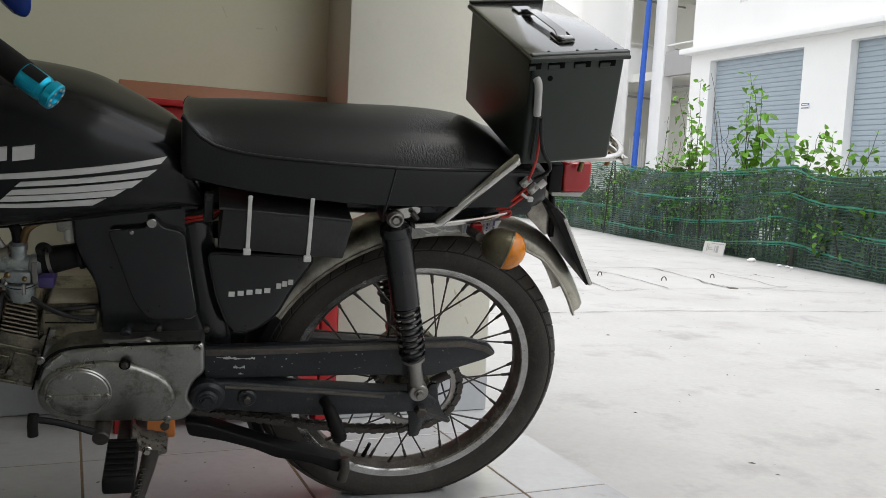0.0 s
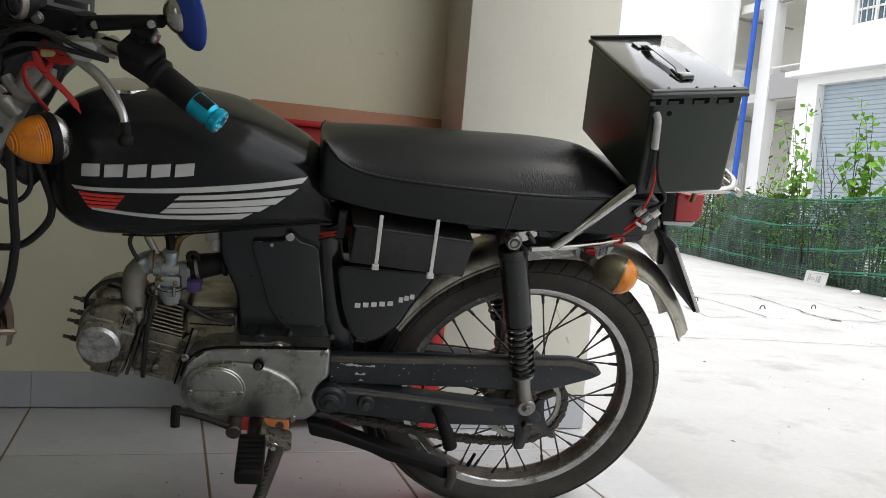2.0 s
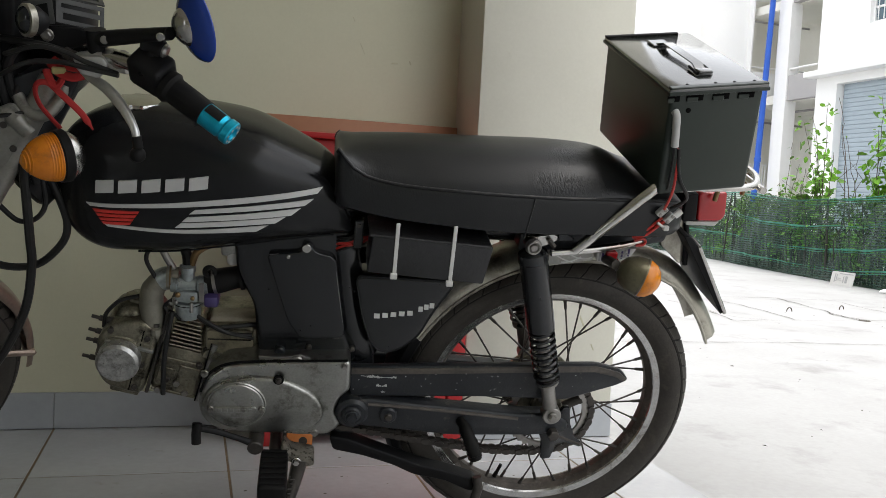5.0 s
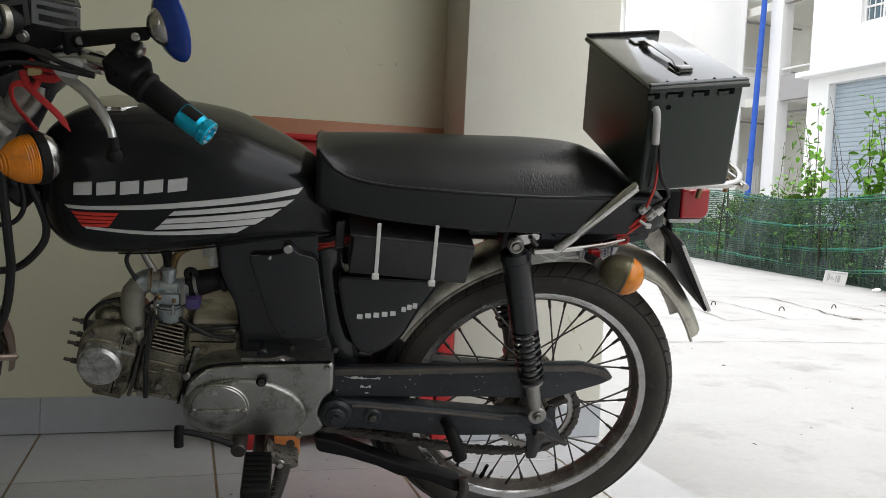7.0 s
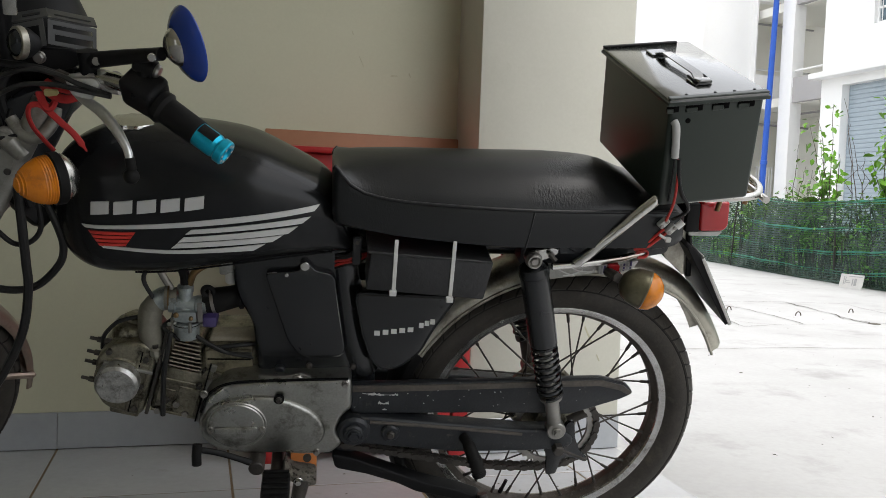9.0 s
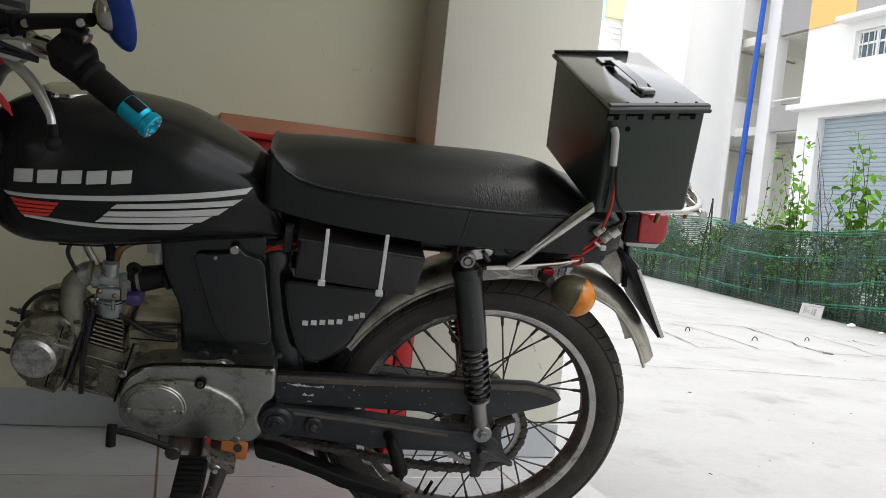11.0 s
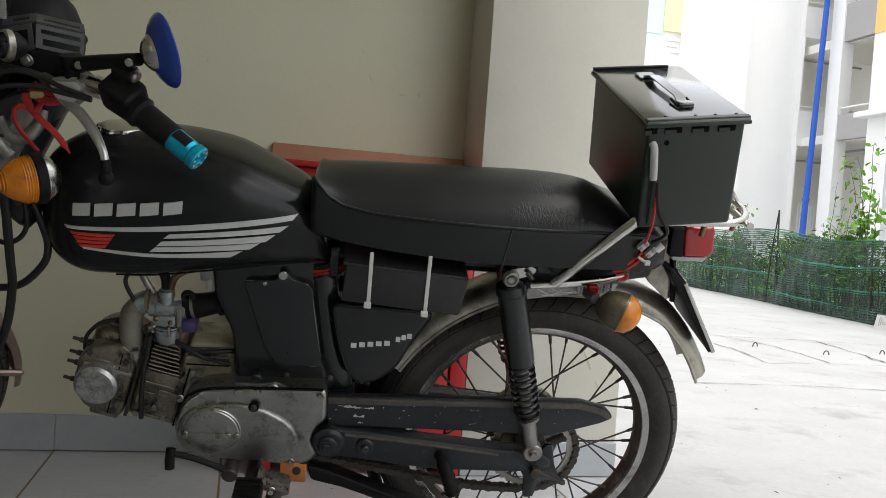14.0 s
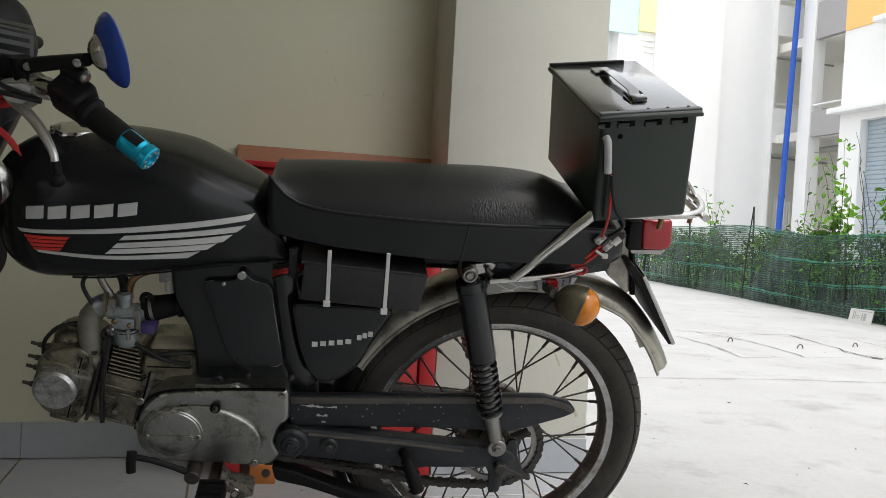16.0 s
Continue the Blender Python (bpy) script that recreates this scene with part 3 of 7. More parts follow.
# downpipe on the corridor building
pipe = thing("blue_pipe", "tall blue plastic downpipe before the white building", "pipe", look((14.05, 17.25, 0), (14.05, 16.85, 10)) @ pose(0, 0, 0, 180, 0, 0))
part("shaft", lathe([(0.078, -0.05), (0.076, 1.0), (0.062, 10.0)], sides=20), M["bluepipe"], pipe)
part("coupling", lathe([(0.076, 1.93), (0.086, 1.94), (0.086, 2.03), (0.076, 2.04)], sides=20), M["bluepipe"], pipe)

card = thing("notice_card", "faded white printed card leaning on the net", "sign", pose(6.12, 4.79, -0.012, 14, 0, 97) @ Matrix.Diagonal((0.76, 0.72, 0.55, 1)))
part("sheet", box((-0.17, -0.004, 0), (0.17, 0.004, 0.24)), M["paper"], card)
for x, z, w, h in ((-0.06, 0.05, 0.035, 0.12), (-0.02, 0.05, 0.012, 0.12), (-0.05, 0.2, 0.2, 0.012), (0.11, 0.05, 0.012, 0.15), (0.085, 0.07, 0.01, 0.12), (0.05, 0.12, 0.05, 0.01), (0.04, 0.09, 0.06, 0.01)):
    part("print_bar", box((x - w / 2, -0.0075, z), (x + w / 2, 0.0075, z + h)), M["ink"], card, "grey unreadable print")
for x, y, r in ((6.06, 4.20, 0.036), (6.02, 3.82, 0.020), (6.03, 3.74, 0.018), (6.0, 3.66, 0.013)):
    bm = bmesh.new()
    bmesh.ops.create_icosphere(bm, subdivisions=2, radius=r)
    for v in bm.verts:
        v.co *= 1 + 0.35 * noise.noise(v.co * 22 + Vector((x, y, 0)))
        v.co.z *= 0.6
    ob = solid("rubble_stone", bm, M["white"], "pale broken stone at the fence's foot", "stone", group="stones at the fence")
    ob.matrix_basis = Matrix.Translation((x, y, r * 0.4 - 0.012))


# ---- the buildings across the yard ----
def wall_x(bm, x, thick, y0, y1, z0, z1, holes):
    """A wall facing -x with rectangular holes (y0, y1, z0, z1) through it."""
    ys = sorted({y0, y1, *[h[0] for h in holes], *[h[1] for h in holes]})
    zs = sorted({z0, z1, *[h[2] for h in holes], *[h[3] for h in holes]})
    for a, b in zip(ys, ys[1:]):
        for c, d in zip(zs, zs[1:]):
            if not any(h[0] <= a and b <= h[1] and h[2] <= c and d <= h[3] for h in holes):
                box((x, a, c), (x + thick, b, d), bm=bm)
    bmesh.ops.remove_doubles(bm, verts=bm.verts, dist=1e-4)


FX = 13.9
shop = thing("shop_building", "white two-storey building with grey-blue roller shutters", "building", Matrix.Translation((FX, 0, 0)))
bays = [(14.33 - 3.93 * k - 2.78, 14.33 - 3.93 * k) for k in range(6)]
wins = [(12.4, 13.50, 4.76, 5.375), (8.5, 9.58, 4.75, 5.38), (4.6, 5.68, 4.75, 5.38), (0.7, 1.78, 4.75, 5.38)]
bm = bmesh.new()
wall_x(bm, 0, 0.3, -10, 15.0, -0.05, 9.5, [(a, b, -0.05, 3.58) for a, b in bays] + wins)
part("wall", bm, M["white"], shop, smooth=None)
part("side_wall", box((0.3, 14.7, -0.05), (9, 15.0, 9.5)), M["white"], shop)
part("canopy", box((-0.32, -10, 3.76), (0.0, 15.08, 3.885), 0.01), M["white"], shop)
part("upper_canopy", box((-0.32, 11.9, 5.57), (0.0, 13.80, 5.68), 0.01), M["white"], shop)
part("orange_panel", box((-0.03, 13.55, 5.655), (-0.001, 14.97, 9.5)), M["orange"], shop, "orange painted facade panel")
part("grey_panel", box((-0.03, 11.0, 5.70), (-0.001, 13.54, 9.5)), M["greyfacade"], shop, "grey painted facade panel")
part("roof", box((-0.1, -10, 9.5), (9, 15.0, 9.65)), M["white"], shop)
for a, b in bays:
    door = part("roller_shutter", box((0.2, a, -0.05), (0.25, b, 3.58)), M["shutter"], shop, "closed grey-blue ribbed roller shutter")
    slat = None
    for i in range(36):
        z = 0.02 + i * 0.098
        if slat is None:
            slat = part("slat", prism([(0.2, 0.0), (0.186, 0.010), (0.180, 0.05), (0.186, 0.086), (0.2, 0.095)], a + 0.02, b - 0.02, "y"), M["shutter"], door)
            slat.location.z = z
        else:
            c = slat.copy()
            scene.collection.objects.link(c)
            c.location.z = z
for y0, y1, z0, z1 in wins:
    w = part("window", box((0.12, y0, z0), (0.14, y1, z1)), M["pane"], shop, "dark sliding window with white frame")
    for y in (y0, (y0 + y1) / 2 - 0.03, y1 - 0.06):
        part("frame_bar", box((0.08, y, z0), (0.119, y + 0.06, z1)), M["white"], w)
    for z in (z0, (z0 + z1) / 2, z1 - 0.05):
        part("frame_bar", box((0.082, y0 + 0.06, z), (0.117, y1 - 0.06, z + 0.045)), M["white"], w)
    for k in range(1, 7):
        y = y0 + (y1 - y0) * k / 7
        part("window_bar", box((0.06, y - 0.009, z0 + 0.05), (0.075, y + 0.009, z1 - 0.05)), M["white"], w)
part("wall_plaque", box((-0.02, 11.28, 2.34), (-0.001, 11.485, 2.455), 0.004), M["whitepaint"], shop, "small white and violet wall plaque")
part("plaque_band", box((-0.024, 11.29, 2.40), (-0.0205, 11.475, 2.448)), M["purple"], shop, "violet plaque heading")
part("plaque_band", box((-0.024, 11.29, 2.345), (-0.0205, 11.475, 2.362)), M["purple"], shop)
part("plaque_bar", box((-0.027, 11.31, 2.412), (-0.0245, 11.455, 2.434)), M["whitepaint"], shop, "pale unreadable line")

tower = thing("corridor_building", "white multi-storey building with open grey corridors", "building", Matrix.Translation((14.3, 15.0, 0)))
part("column", box((-0.02, 1.57, -0.05), (0.3, 2.03, 14)), M["white"], tower)
for k, (z0, z1) in enumerate(((3.45, 4.06), (5.84, 6.74), (8.9, 9.8))):
    part("parapet", box((0.02, 0.02, z0), (0.18, 1.57, z1)), M["greyfacade"], tower, "grey painted corridor parapet")
    part("floor_slab", box((0.18, 0.02, z0 - 0.02), (5, 3.4, z0 + 0.2)), M["inside"], tower)
    part("rail", tube([(0.08, 0.02, z1 + 0.17), (0.08, 1.57, z1 + 0.17)], 0.025, 8), M["white"], tower, "white corridor handrail")
part("back_wall", box((2.61, 0.02, -0.05), (2.8, 7.0, 14)), M["inside"], tower)
for z in (0.0, 4.06, 6.74):
    part("corridor_window", box((2.56, 0.5, z + 0.55), (2.605, 1.2, z + 1.35), 0.004), M["pane"], tower, "dark corridor window")
bm = bmesh.new()
wall_x(bm, 0, 0.25, 0.02, 2.9, -0.05, 14, [(0.06, 2.9, -0.05, 3.45), (0.06, 2.9, 4.36, 6.27), (0.06, 2.9, 7.07, 9.2)])
bmesh.ops.transform(bm, verts=bm.verts, matrix=pose(0, 3.4, 0, 0, 0, -90))
part("wing_wall", bm, M["white"], tower, smooth=None)
part("end_wall", box((-1.62, 3.35, -0.05), (0.055, 3.65, 14)), M["white"], tower)
part("front_wall", box((-3.1, 3.05, -0.05), (-1.62, 3.9, 14)), M["white"], tower)
for z in (4.45, 7.2):
    part("rail", tube([(0.1, 3.5, z + 0.1), (2.6, 3.5, z + 0.1)], 0.025, 8), M["white"], tower, "white corridor handrail")
for z in (3.2, 5.95):
    part("service_pipe", tube([(0.1, 4.2, z), (2.6, 4.2, z - 0.05)], 0.03, 8), M["greyfacade"], tower, "grey service pipe under the ceiling")
    part("service_pipe", tube([(0.9, 0.1, z + 0.1), (0.9, 3.2, z + 0.1)], 0.03, 8), M["greyfacade"], tower, "grey service pipe under the ceiling")
grille = part("gate", box((0.34, 3.30, 1.92), (0.86, 3.33, 1.95)), M["whitepaint"], tower, "white barred gate in the ground-floor opening")
part("gate_rail", box((0.34, 3.30, 1.28), (0.86, 3.33, 1.31)), M["whitepaint"], grille)
for k in range(7):
    part("gate_bar", box((0.35 + 0.08 * k, 3.305, 0.1), (0.37 + 0.08 * k, 3.325, 1.92)), M["whitepaint"], grille)
part("wing_back_wall", box((0.15, 5.6, -0.05), (2.6, 5.8, 14)), M["inside"], tower)
for z in (3.46, 6.35, 9.2):
    part("wing_floor_slab", box((0.15, 3.66, z), (2.6, 5.6, z + 0.2)), M["inside"], tower)

far = thing("painted_building", "distant white building with cyan and yellow panels", "building", Matrix.Translation((21.0, 40.0, 0)))
part("wall", box((-1.0, 0, -0.05), (1.4, 5, 18)), M["white"], far)
part("side_wall", box((-14.0, 0.8, -0.05), (-1.0, 5, 18)), M["white"], far)
part("cyan_panel", box((-6.0, -0.1, 11.55), (0.04, -0.001, 18)), M["cyan"], far, "cyan painted facade panel")
part("yellow_panel", box((0.05, -0.2, 11.72), (1.5, -0.001, 18)), M["paleyellow"], far, "yellow painted facade panel")
part("column", box((1.5, -0.3, -0.05), (1.9, 0.5, 18)), M["white"], far)
for k in range(3):
    part("louvre", box((0.3 + 0.1 * k, -0.1, 11.25 - 0.3 * k), (1.0, -0.001, 11.35 - 0.3 * k)), M["inside"], far)
part("pillar", box((1.15, -0.35, -0.05), (1.5, -0.201, 11.71)), M["inside"], far)

# ---- red cabinet, board and brick behind the motorcycle ----
cabinet = thing("red_cabinet", "red enamelled steel cabinet on short feet against the wall", "cabinet", Matrix.Translation((0.47, 0.178, 0)))
part("body", box((0, 0.004, 0.05), (0.505, 0.15, 0.735), 0.003), M["red"], cabinet)
part("door", box((0.006, -0.012, 0.06), (0.46, 0.0035, 0.70), 0.003), M["red"], cabinet)
part("top_lip", box((-0.008, -0.016, 0.7355), (0.505, 0.15, 0.75), 0.003), M["red"], cabinet)
part("hinge_post", box((0.465, -0.014, 0.05), (0.505, 0.0035, 0.735), 0.003), M["red"], cabinet)
for x in (0.0, 0.46):
    part("foot", box((x, -0.01, 0.0), (x + 0.045, 0.06, 0.0495), 0.002), M["red"], cabinet)
solid("brown_board", box((0.474, 0.345, 0.0), (0.978, 0.3715, 0.80), 0.003), M["brown"], "brown hardboard panel leaning on the wall", "board")

# ---- the motorcycle ----
M["black"] = mat("worn_black_gloss_paint", (0.0075, 0.008, 0.0088), (0.013, 0.0136, 0.0145), 0.20, scale=6, fine=90, bump=0.02, rvar=0.08, spec=0.25, stain=((0.03, 0.03, 0.03), 14, 0.68, 0.95))
M["satin"] = mat("satin_black_paint", (0.0122, 0.0142, 0.0172), (0.0245, 0.0270, 0.0305), 0.36, scale=18, fine=240, bump=0.4, rvar=0.18, spec=0.36, stain=((0.13, 0.115, 0.095), 60, 0.60, 0.80))
M["frameblack"] = mat("scuffed_black_frame_paint", (0.0075, 0.0086, 0.0099), (0.014, 0.0155, 0.0173), 0.22, scale=10, fine=200, bump=0.12, rvar=0.14, spec=0.55, stain=((0.13, 0.125, 0.115), 52, 0.65, 0.80))
M["plastic"] = mat("black_plastic", (0.007, 0.007, 0.0075), (0.011, 0.011, 0.0115), 0.5, spec=0.17, scale=12, fine=220, bump=0.08)
M["rubber"] = mat("dusty_tyre_rubber", (0.031, 0.0285, 0.025), (0.062, 0.055, 0.047), 0.70, spec=0.3, scale=14, fine=220, bump=0.5, stain=((0.10, 0.087, 0.07), 26, 0.56, 0.88))
# Darker copy of the tyre rubber, holding the shade between the lugs.
M["groove"] = mat("shaded_groove_rubber", (0.010, 0.0095, 0.009), (0.02, 0.018, 0.016), 0.8, spec=0.25, scale=12, fine=160, bump=0.1)
M["rubber2"] = mat("black_rubber", (0.007, 0.007, 0.007), (0.011, 0.0105, 0.010), 0.55, spec=0.13, scale=14, fine=200, bump=0.15)
M["chrome"] = mat("worn_chrome", (0.62, 0.61, 0.59), (0.45, 0.44, 0.41), 0.22, 1.0, scale=12, fine=160, bump=0.04, rvar=0.12, stain=((0.16, 0.10, 0.06), 22, 0.62, 0.85))
M["rimlip"] = mat("scuffed_rim_plating", (0.66, 0.66, 0.65), (0.36, 0.35, 0.33), 0.24, 0.85, scale=26, fine=240, bump=0.12, stain=((0.10, 0.085, 0.07), 24, 0.54, 0.72))
M["rust"] = mat("rusty_rim_well", (0.10, 0.085, 0.07), (0.03, 0.024, 0.02), 0.5, 0.5, scale=26, fine=260, bump=0.3, stain=((0.24, 0.22, 0.20), 30, 0.58, 0.8))
M["steel"] = mat("dull_steel", (0.36, 0.35, 0.33), (0.26, 0.25, 0.23), 0.42, 1.0, scale=15, fine=200, bump=0.08, stain=((0.10, 0.07, 0.05), 20, 0.58, 0.85))
M["alloy"] = mat("oxidised_aluminium_casting", (0.43, 0.435, 0.41), (0.25, 0.25, 0.23), 0.30, 0.95, scale=12, fine=300, bump=0.14, rvar=0.14, stain=((0.05, 0.042, 0.028), 20, 0.54, 0.74))
M["alloydirty"] = mat("oily_engine_casting", (0.33, 0.31, 0.24), (0.07, 0.063, 0.044), 0.36, 0.8, scale=24, fine=260, bump=0.5, rvar=0.2, stain=((0.018, 0.015, 0.010), 26, 0.50, 0.64))
M["silver"] = mat("silver_decal", (0.55, 0.55, 0.54), (0.48, 0.48, 0.47), 0.4, 0.2, scale=12, bump=0.02)
M["reddecal"] = mat("red_decal", (0.55, 0.035, 0.025), (0.48, 0.03, 0.02), 0.4, scale=12, bump=0.02)
M["whitepl"] = mat("white_plastic", (0.62, 0.62, 0.60), (0.52, 0.52, 0.50), 0.5, scale=20, bump=0.03)
M["rustmetal"] = mat("rust_tinted_plating", (0.36, 0.29, 0.24), (0.22, 0.165, 0.135), 0.36, 0.75, scale=9, fine=160, bump=0.1, stain=((0.12, 0.06, 0.04), 16, 0.54, 0.8))
M["fender"] = mat("bare_metal_mudguard", (0.53, 0.51, 0.44), (0.37, 0.355, 0.30), 0.34, 0.72, scale=7, fine=180, bump=0.06, stain=((0.11, 0.095, 0.075), 11, 0.50, 0.70))
M["forkmetal"] = mat("dull_fork_alloy", (0.33, 0.325, 0.295), (0.20, 0.195, 0.175), 0.42, 0.6, scale=14, fine=200, bump=0.12, stain=((0.08, 0.07, 0.055), 18, 0.54, 0.75))
M["olive"] = mat("olive_drab_enamel", (0.0195, 0.0272, 0.0220), (0.0245, 0.0330, 0.0268), 0.32, spec=0.38, scale=3, fine=150, bump=0.04, rvar=0.05)
M["amber"] = mat("amber_lens", (0.70, 0.235, 0.008), (0.50, 0.14, 0.006), 0.22, scale=12, bump=0.03, coat=0.1, stain=((0.20, 0.09, 0.02), 24, 0.55, 0.8))
M["redlens"] = mat("red_lens", (0.42, 0.015, 0.02), (0.34, 0.012, 0.015), 0.2, scale=12, bump=0.02, coat=0.4)
M["blueglaze"] = mat("blue_mirror_shell", (0.012, 0.045, 0.27), (0.010, 0.038, 0.23), 0.25, scale=8, bump=0.02)
M["teal"] = mat("teal_anodised_metal", (0.01, 0.42, 0.60), (0.008, 0.34, 0.50), 0.3, 0.7, scale=12, bump=0.04)
M["redcloth"] = mat("red_ribbon", (0.42, 0.02, 0.02), (0.34, 0.015, 0.015), 0.8, scale=30, fine=300, bump=0.3)
M["orangepl"] = mat("orange_block", (0.58, 0.20, 0.045), (0.45, 0.15, 0.035), 0.6, scale=25, bump=0.15, stain=((0.15, 0.06, 0.02), 40, 0.6, 0.8))
M["wire"] = mat("black_cable", (0.013, 0.013, 0.013), (0.02, 0.02, 0.02), 0.45, spec=0.25, scale=30, bump=0.05)
M["redwire"] = mat("red_wire", (0.5, 0.03, 0.02), (0.4, 0.025, 0.02), 0.4, scale=30, bump=0)
M["tape"] = mat("black_tape_wrap", (0.014, 0.0143, 0.0152), (0.022, 0.0225, 0.0235), 0.32, spec=0.4, scale=22, fine=90, bump=0.6)
M["pouch"] = mat("crumpled_clear_plastic", (0.46, 0.46, 0.43), (0.30, 0.30, 0.27), 0.2, scale=60, fine=160, bump=0.8)
M["clearpl"] = mat("pale_connector_plastic", (0.5, 0.5, 0.48), (0.4, 0.4, 0.38), 0.35, scale=30, bump=0.05)
M["whitetape"] = mat("grey_tape", (0.48, 0.48, 0.47), (0.4, 0.4, 0.39), 0.6, scale=20, bump=0.1)
M["brass"] = mat("tarnished_brass", (0.26, 0.17, 0.08), (0.13, 0.085, 0.04), 0.4, 0.9, scale=25)
M["mirror"] = mat("mirror_glass", (0.8, 0.8, 0.8), (0.78, 0.78, 0.78), 0.03, 1.0, bump=0, rvar=0.01)
M["dark"] = mat("grimy_dark_steel", (0.035, 0.032, 0.029), (0.09, 0.08, 0.07), 0.45, 0.5, scale=25, fine=260, bump=0.3)


def leather_material():
    """Black vinyl with a pebbled grain, creased along the piping under the box."""
    m = mat("black_seat_vinyl", (0.0092, 0.0100, 0.0110), (0.0130, 0.0139, 0.0150), 0.34, scale=5, fine=300, bump=0.0, rvar=0.08, spec=0.32)
    n, l = m.node_tree.nodes, m.node_tree.links
    tc = n.new("ShaderNodeTexCoord")
    sep = n.new("ShaderNodeSeparateXYZ")
    l.new(tc.outputs["Object"], sep.inputs[0])

    def near(socket, centre, flat, reach):
        """1 within `flat` of the centre, 0 from `reach` on."""
        off = n.new("ShaderNodeMath")
        off.operation, off.inputs[1].default_value = "SUBTRACT", centre
        l.new(sep.outputs[socket], off.inputs[0])
        ab = n.new("ShaderNodeMath")
        ab.operation = "ABSOLUTE"
        l.new(off.outputs[0], ab.inputs[0])
        fall = n.new("ShaderNodeMapRange")
        fall.inputs[1].default_value, fall.inputs[2].default_value = flat, reach
        fall.inputs[3].default_value, fall.inputs[4].default_value = 1.0, 0.0
        l.new(ab.outputs[0], fall.inputs[0])
        return fall.outputs[0]

    def times(a, b):
        mul = n.new("ShaderNodeMath")
        mul.operation = "MULTIPLY"
        l.new(a, mul.inputs[0])
        if isinstance(b, float):
            mul.inputs[1].default_value = b
        else:
            l.new(b, mul.inputs[1])
        return mul.outputs[0]

    def plus(a, b):
        add = n.new("ShaderNodeMath")
        l.new(a, add.inputs[0])
        l.new(b, add.inputs[1])
        return add.outputs[0]

    patchy = n.new("ShaderNodeTexNoise")
    patchy.inputs["Scale"].default_value, patchy.inputs["Detail"].default_value = 17, 2
    l.new(tc.outputs["Object"], patchy.inputs["Vector"])
    some = n.new("ShaderNodeMapRange")
    some.inputs[1].default_value, some.inputs[2].default_value = 0.38, 0.62
    l.new(patchy.outputs[0], some.inputs[0])
    zone = times(near(0, -0.035, 0.045, 0.075), near(2, CREASE_Z, 0.007, 0.016))
    zone = plus(zone, times(near(0, -0.025, 0.02, 0.06), near(2, CREASE_Z + 0.031, 0.004, 0.012)))
    zone = plus(zone, times(times(near(0, -0.335, 0.03, 0.08), some.outputs[0]), 0.3))
    mp = n.new("ShaderNodeMapping")
    mp.inputs["Rotation"].default_value, mp.inputs["Scale"].default_value = (0, radians(14), 0), (2.0, 0.8, 0.8)
    l.new(tc.outputs["Object"], mp.inputs[0])
    wr = n.new("ShaderNodeTexNoise")
    wr.inputs["Scale"].default_value, wr.inputs["Detail"].default_value, wr.inputs["Distortion"].default_value = 190, 1.5, 0.6
    l.new(mp.outputs[0], wr.inputs["Vector"])
    grain = n.new("ShaderNodeTexVoronoi")
    grain.inputs["Scale"].default_value = 420
    l.new(tc.outputs["Object"], grain.inputs["Vector"])
    rise = plus(times(times(wr.outputs[0], zone), 1.0), times(grain.outputs[0], 0.045))
    bp = n.new("ShaderNodeBump")
    bp.inputs["Strength"].default_value, bp.inputs["Distance"].default_value = 0.6, 0.0022
    l.new(rise, bp.inputs["Height"])
    l.new(bp.outputs[0], n["Principled BSDF"].inputs["Normal"])
    return m


CREASE_Z = 0.732
M["vinyl"] = leather_material()

YAW, LEANED, RT = radians(-7.5), radians(20.0), 0.281
BU = Vector((math.cos(YAW), math.sin(YAW), 0))
BL = Vector((-math.sin(YAW), math.cos(YAW), 0))
BV = math.cos(LEANED) * BL + Vector((0, 0, math.sin(LEANED)))
BW = Vector((0, 0, math.cos(LEANED))) - math.sin(LEANED) * BL
AXLE = Vector((0.945, -0.395, 0.254))
BIKE = Matrix.Translation(AXLE - BW * RT) @ Matrix((BU, BV, BW)).transposed().to_4x4()
bike = thing("motorcycle", "old black light motorcycle with silver stripes, on its side stand", "motorcycle", BIKE)
UP = Matrix.Translation((0, 0, RT))
ACROSS = Euler((radians(-90), 0, 0)).to_matrix().to_4x4()


def bpart(name, bm, key, parent=None, label="", smooth=35):
    """A part in the machine's own axes: back, away, up, from the rear axle."""
    bmesh.ops.transform(bm, matrix=UP, verts=bm.verts)
    return part(name, bm, M[key], parent or bike, label, smooth)


def disc(u, v0, v1, w, r, sides=28, bev=0.002, bm=None):
    """A round boss across the machine from v0 (near) to v1."""
    d = v1 - v0
    e = min(bev, d / 3)
    return lathe([(0, 0), (r - e, 0), (r, e), (r, d - e), (r - e, d), (0, d)], Matrix.Translation((u, v0, w)) @ ACROSS, sides, bm)


def bolt(u, v, w, r=0.006, key="steel", parent=None):
    bm = disc(u, v, v + 0.004, w, r * 1.35, 18, 0.001)
    lathe([(0, -0.005), (r * 0.85, -0.005), (r, -0.003), (r, 0), (0, 0)], Matrix.Translation((u, v, w)) @ ACROSS, 6, bm)
    return bpart("bolt", bm, key, parent, smooth=None)


def loft(rings):
    bm = bmesh.new()
    vs = [[bm.verts.new(p) for p in r] for r in rings]
    k = len(vs[0])
    for a, b in zip(vs, vs[1:]):
        for i in range(k):
            bm.faces.new((a[i], a[(i + 1) % k], b[(i + 1) % k], b[i]))
    bm.faces.new(vs[0][::-1])
    bm.faces.new(vs[-1])
    return bm


HEAD = Vector((-0.84, 0, 0.45))
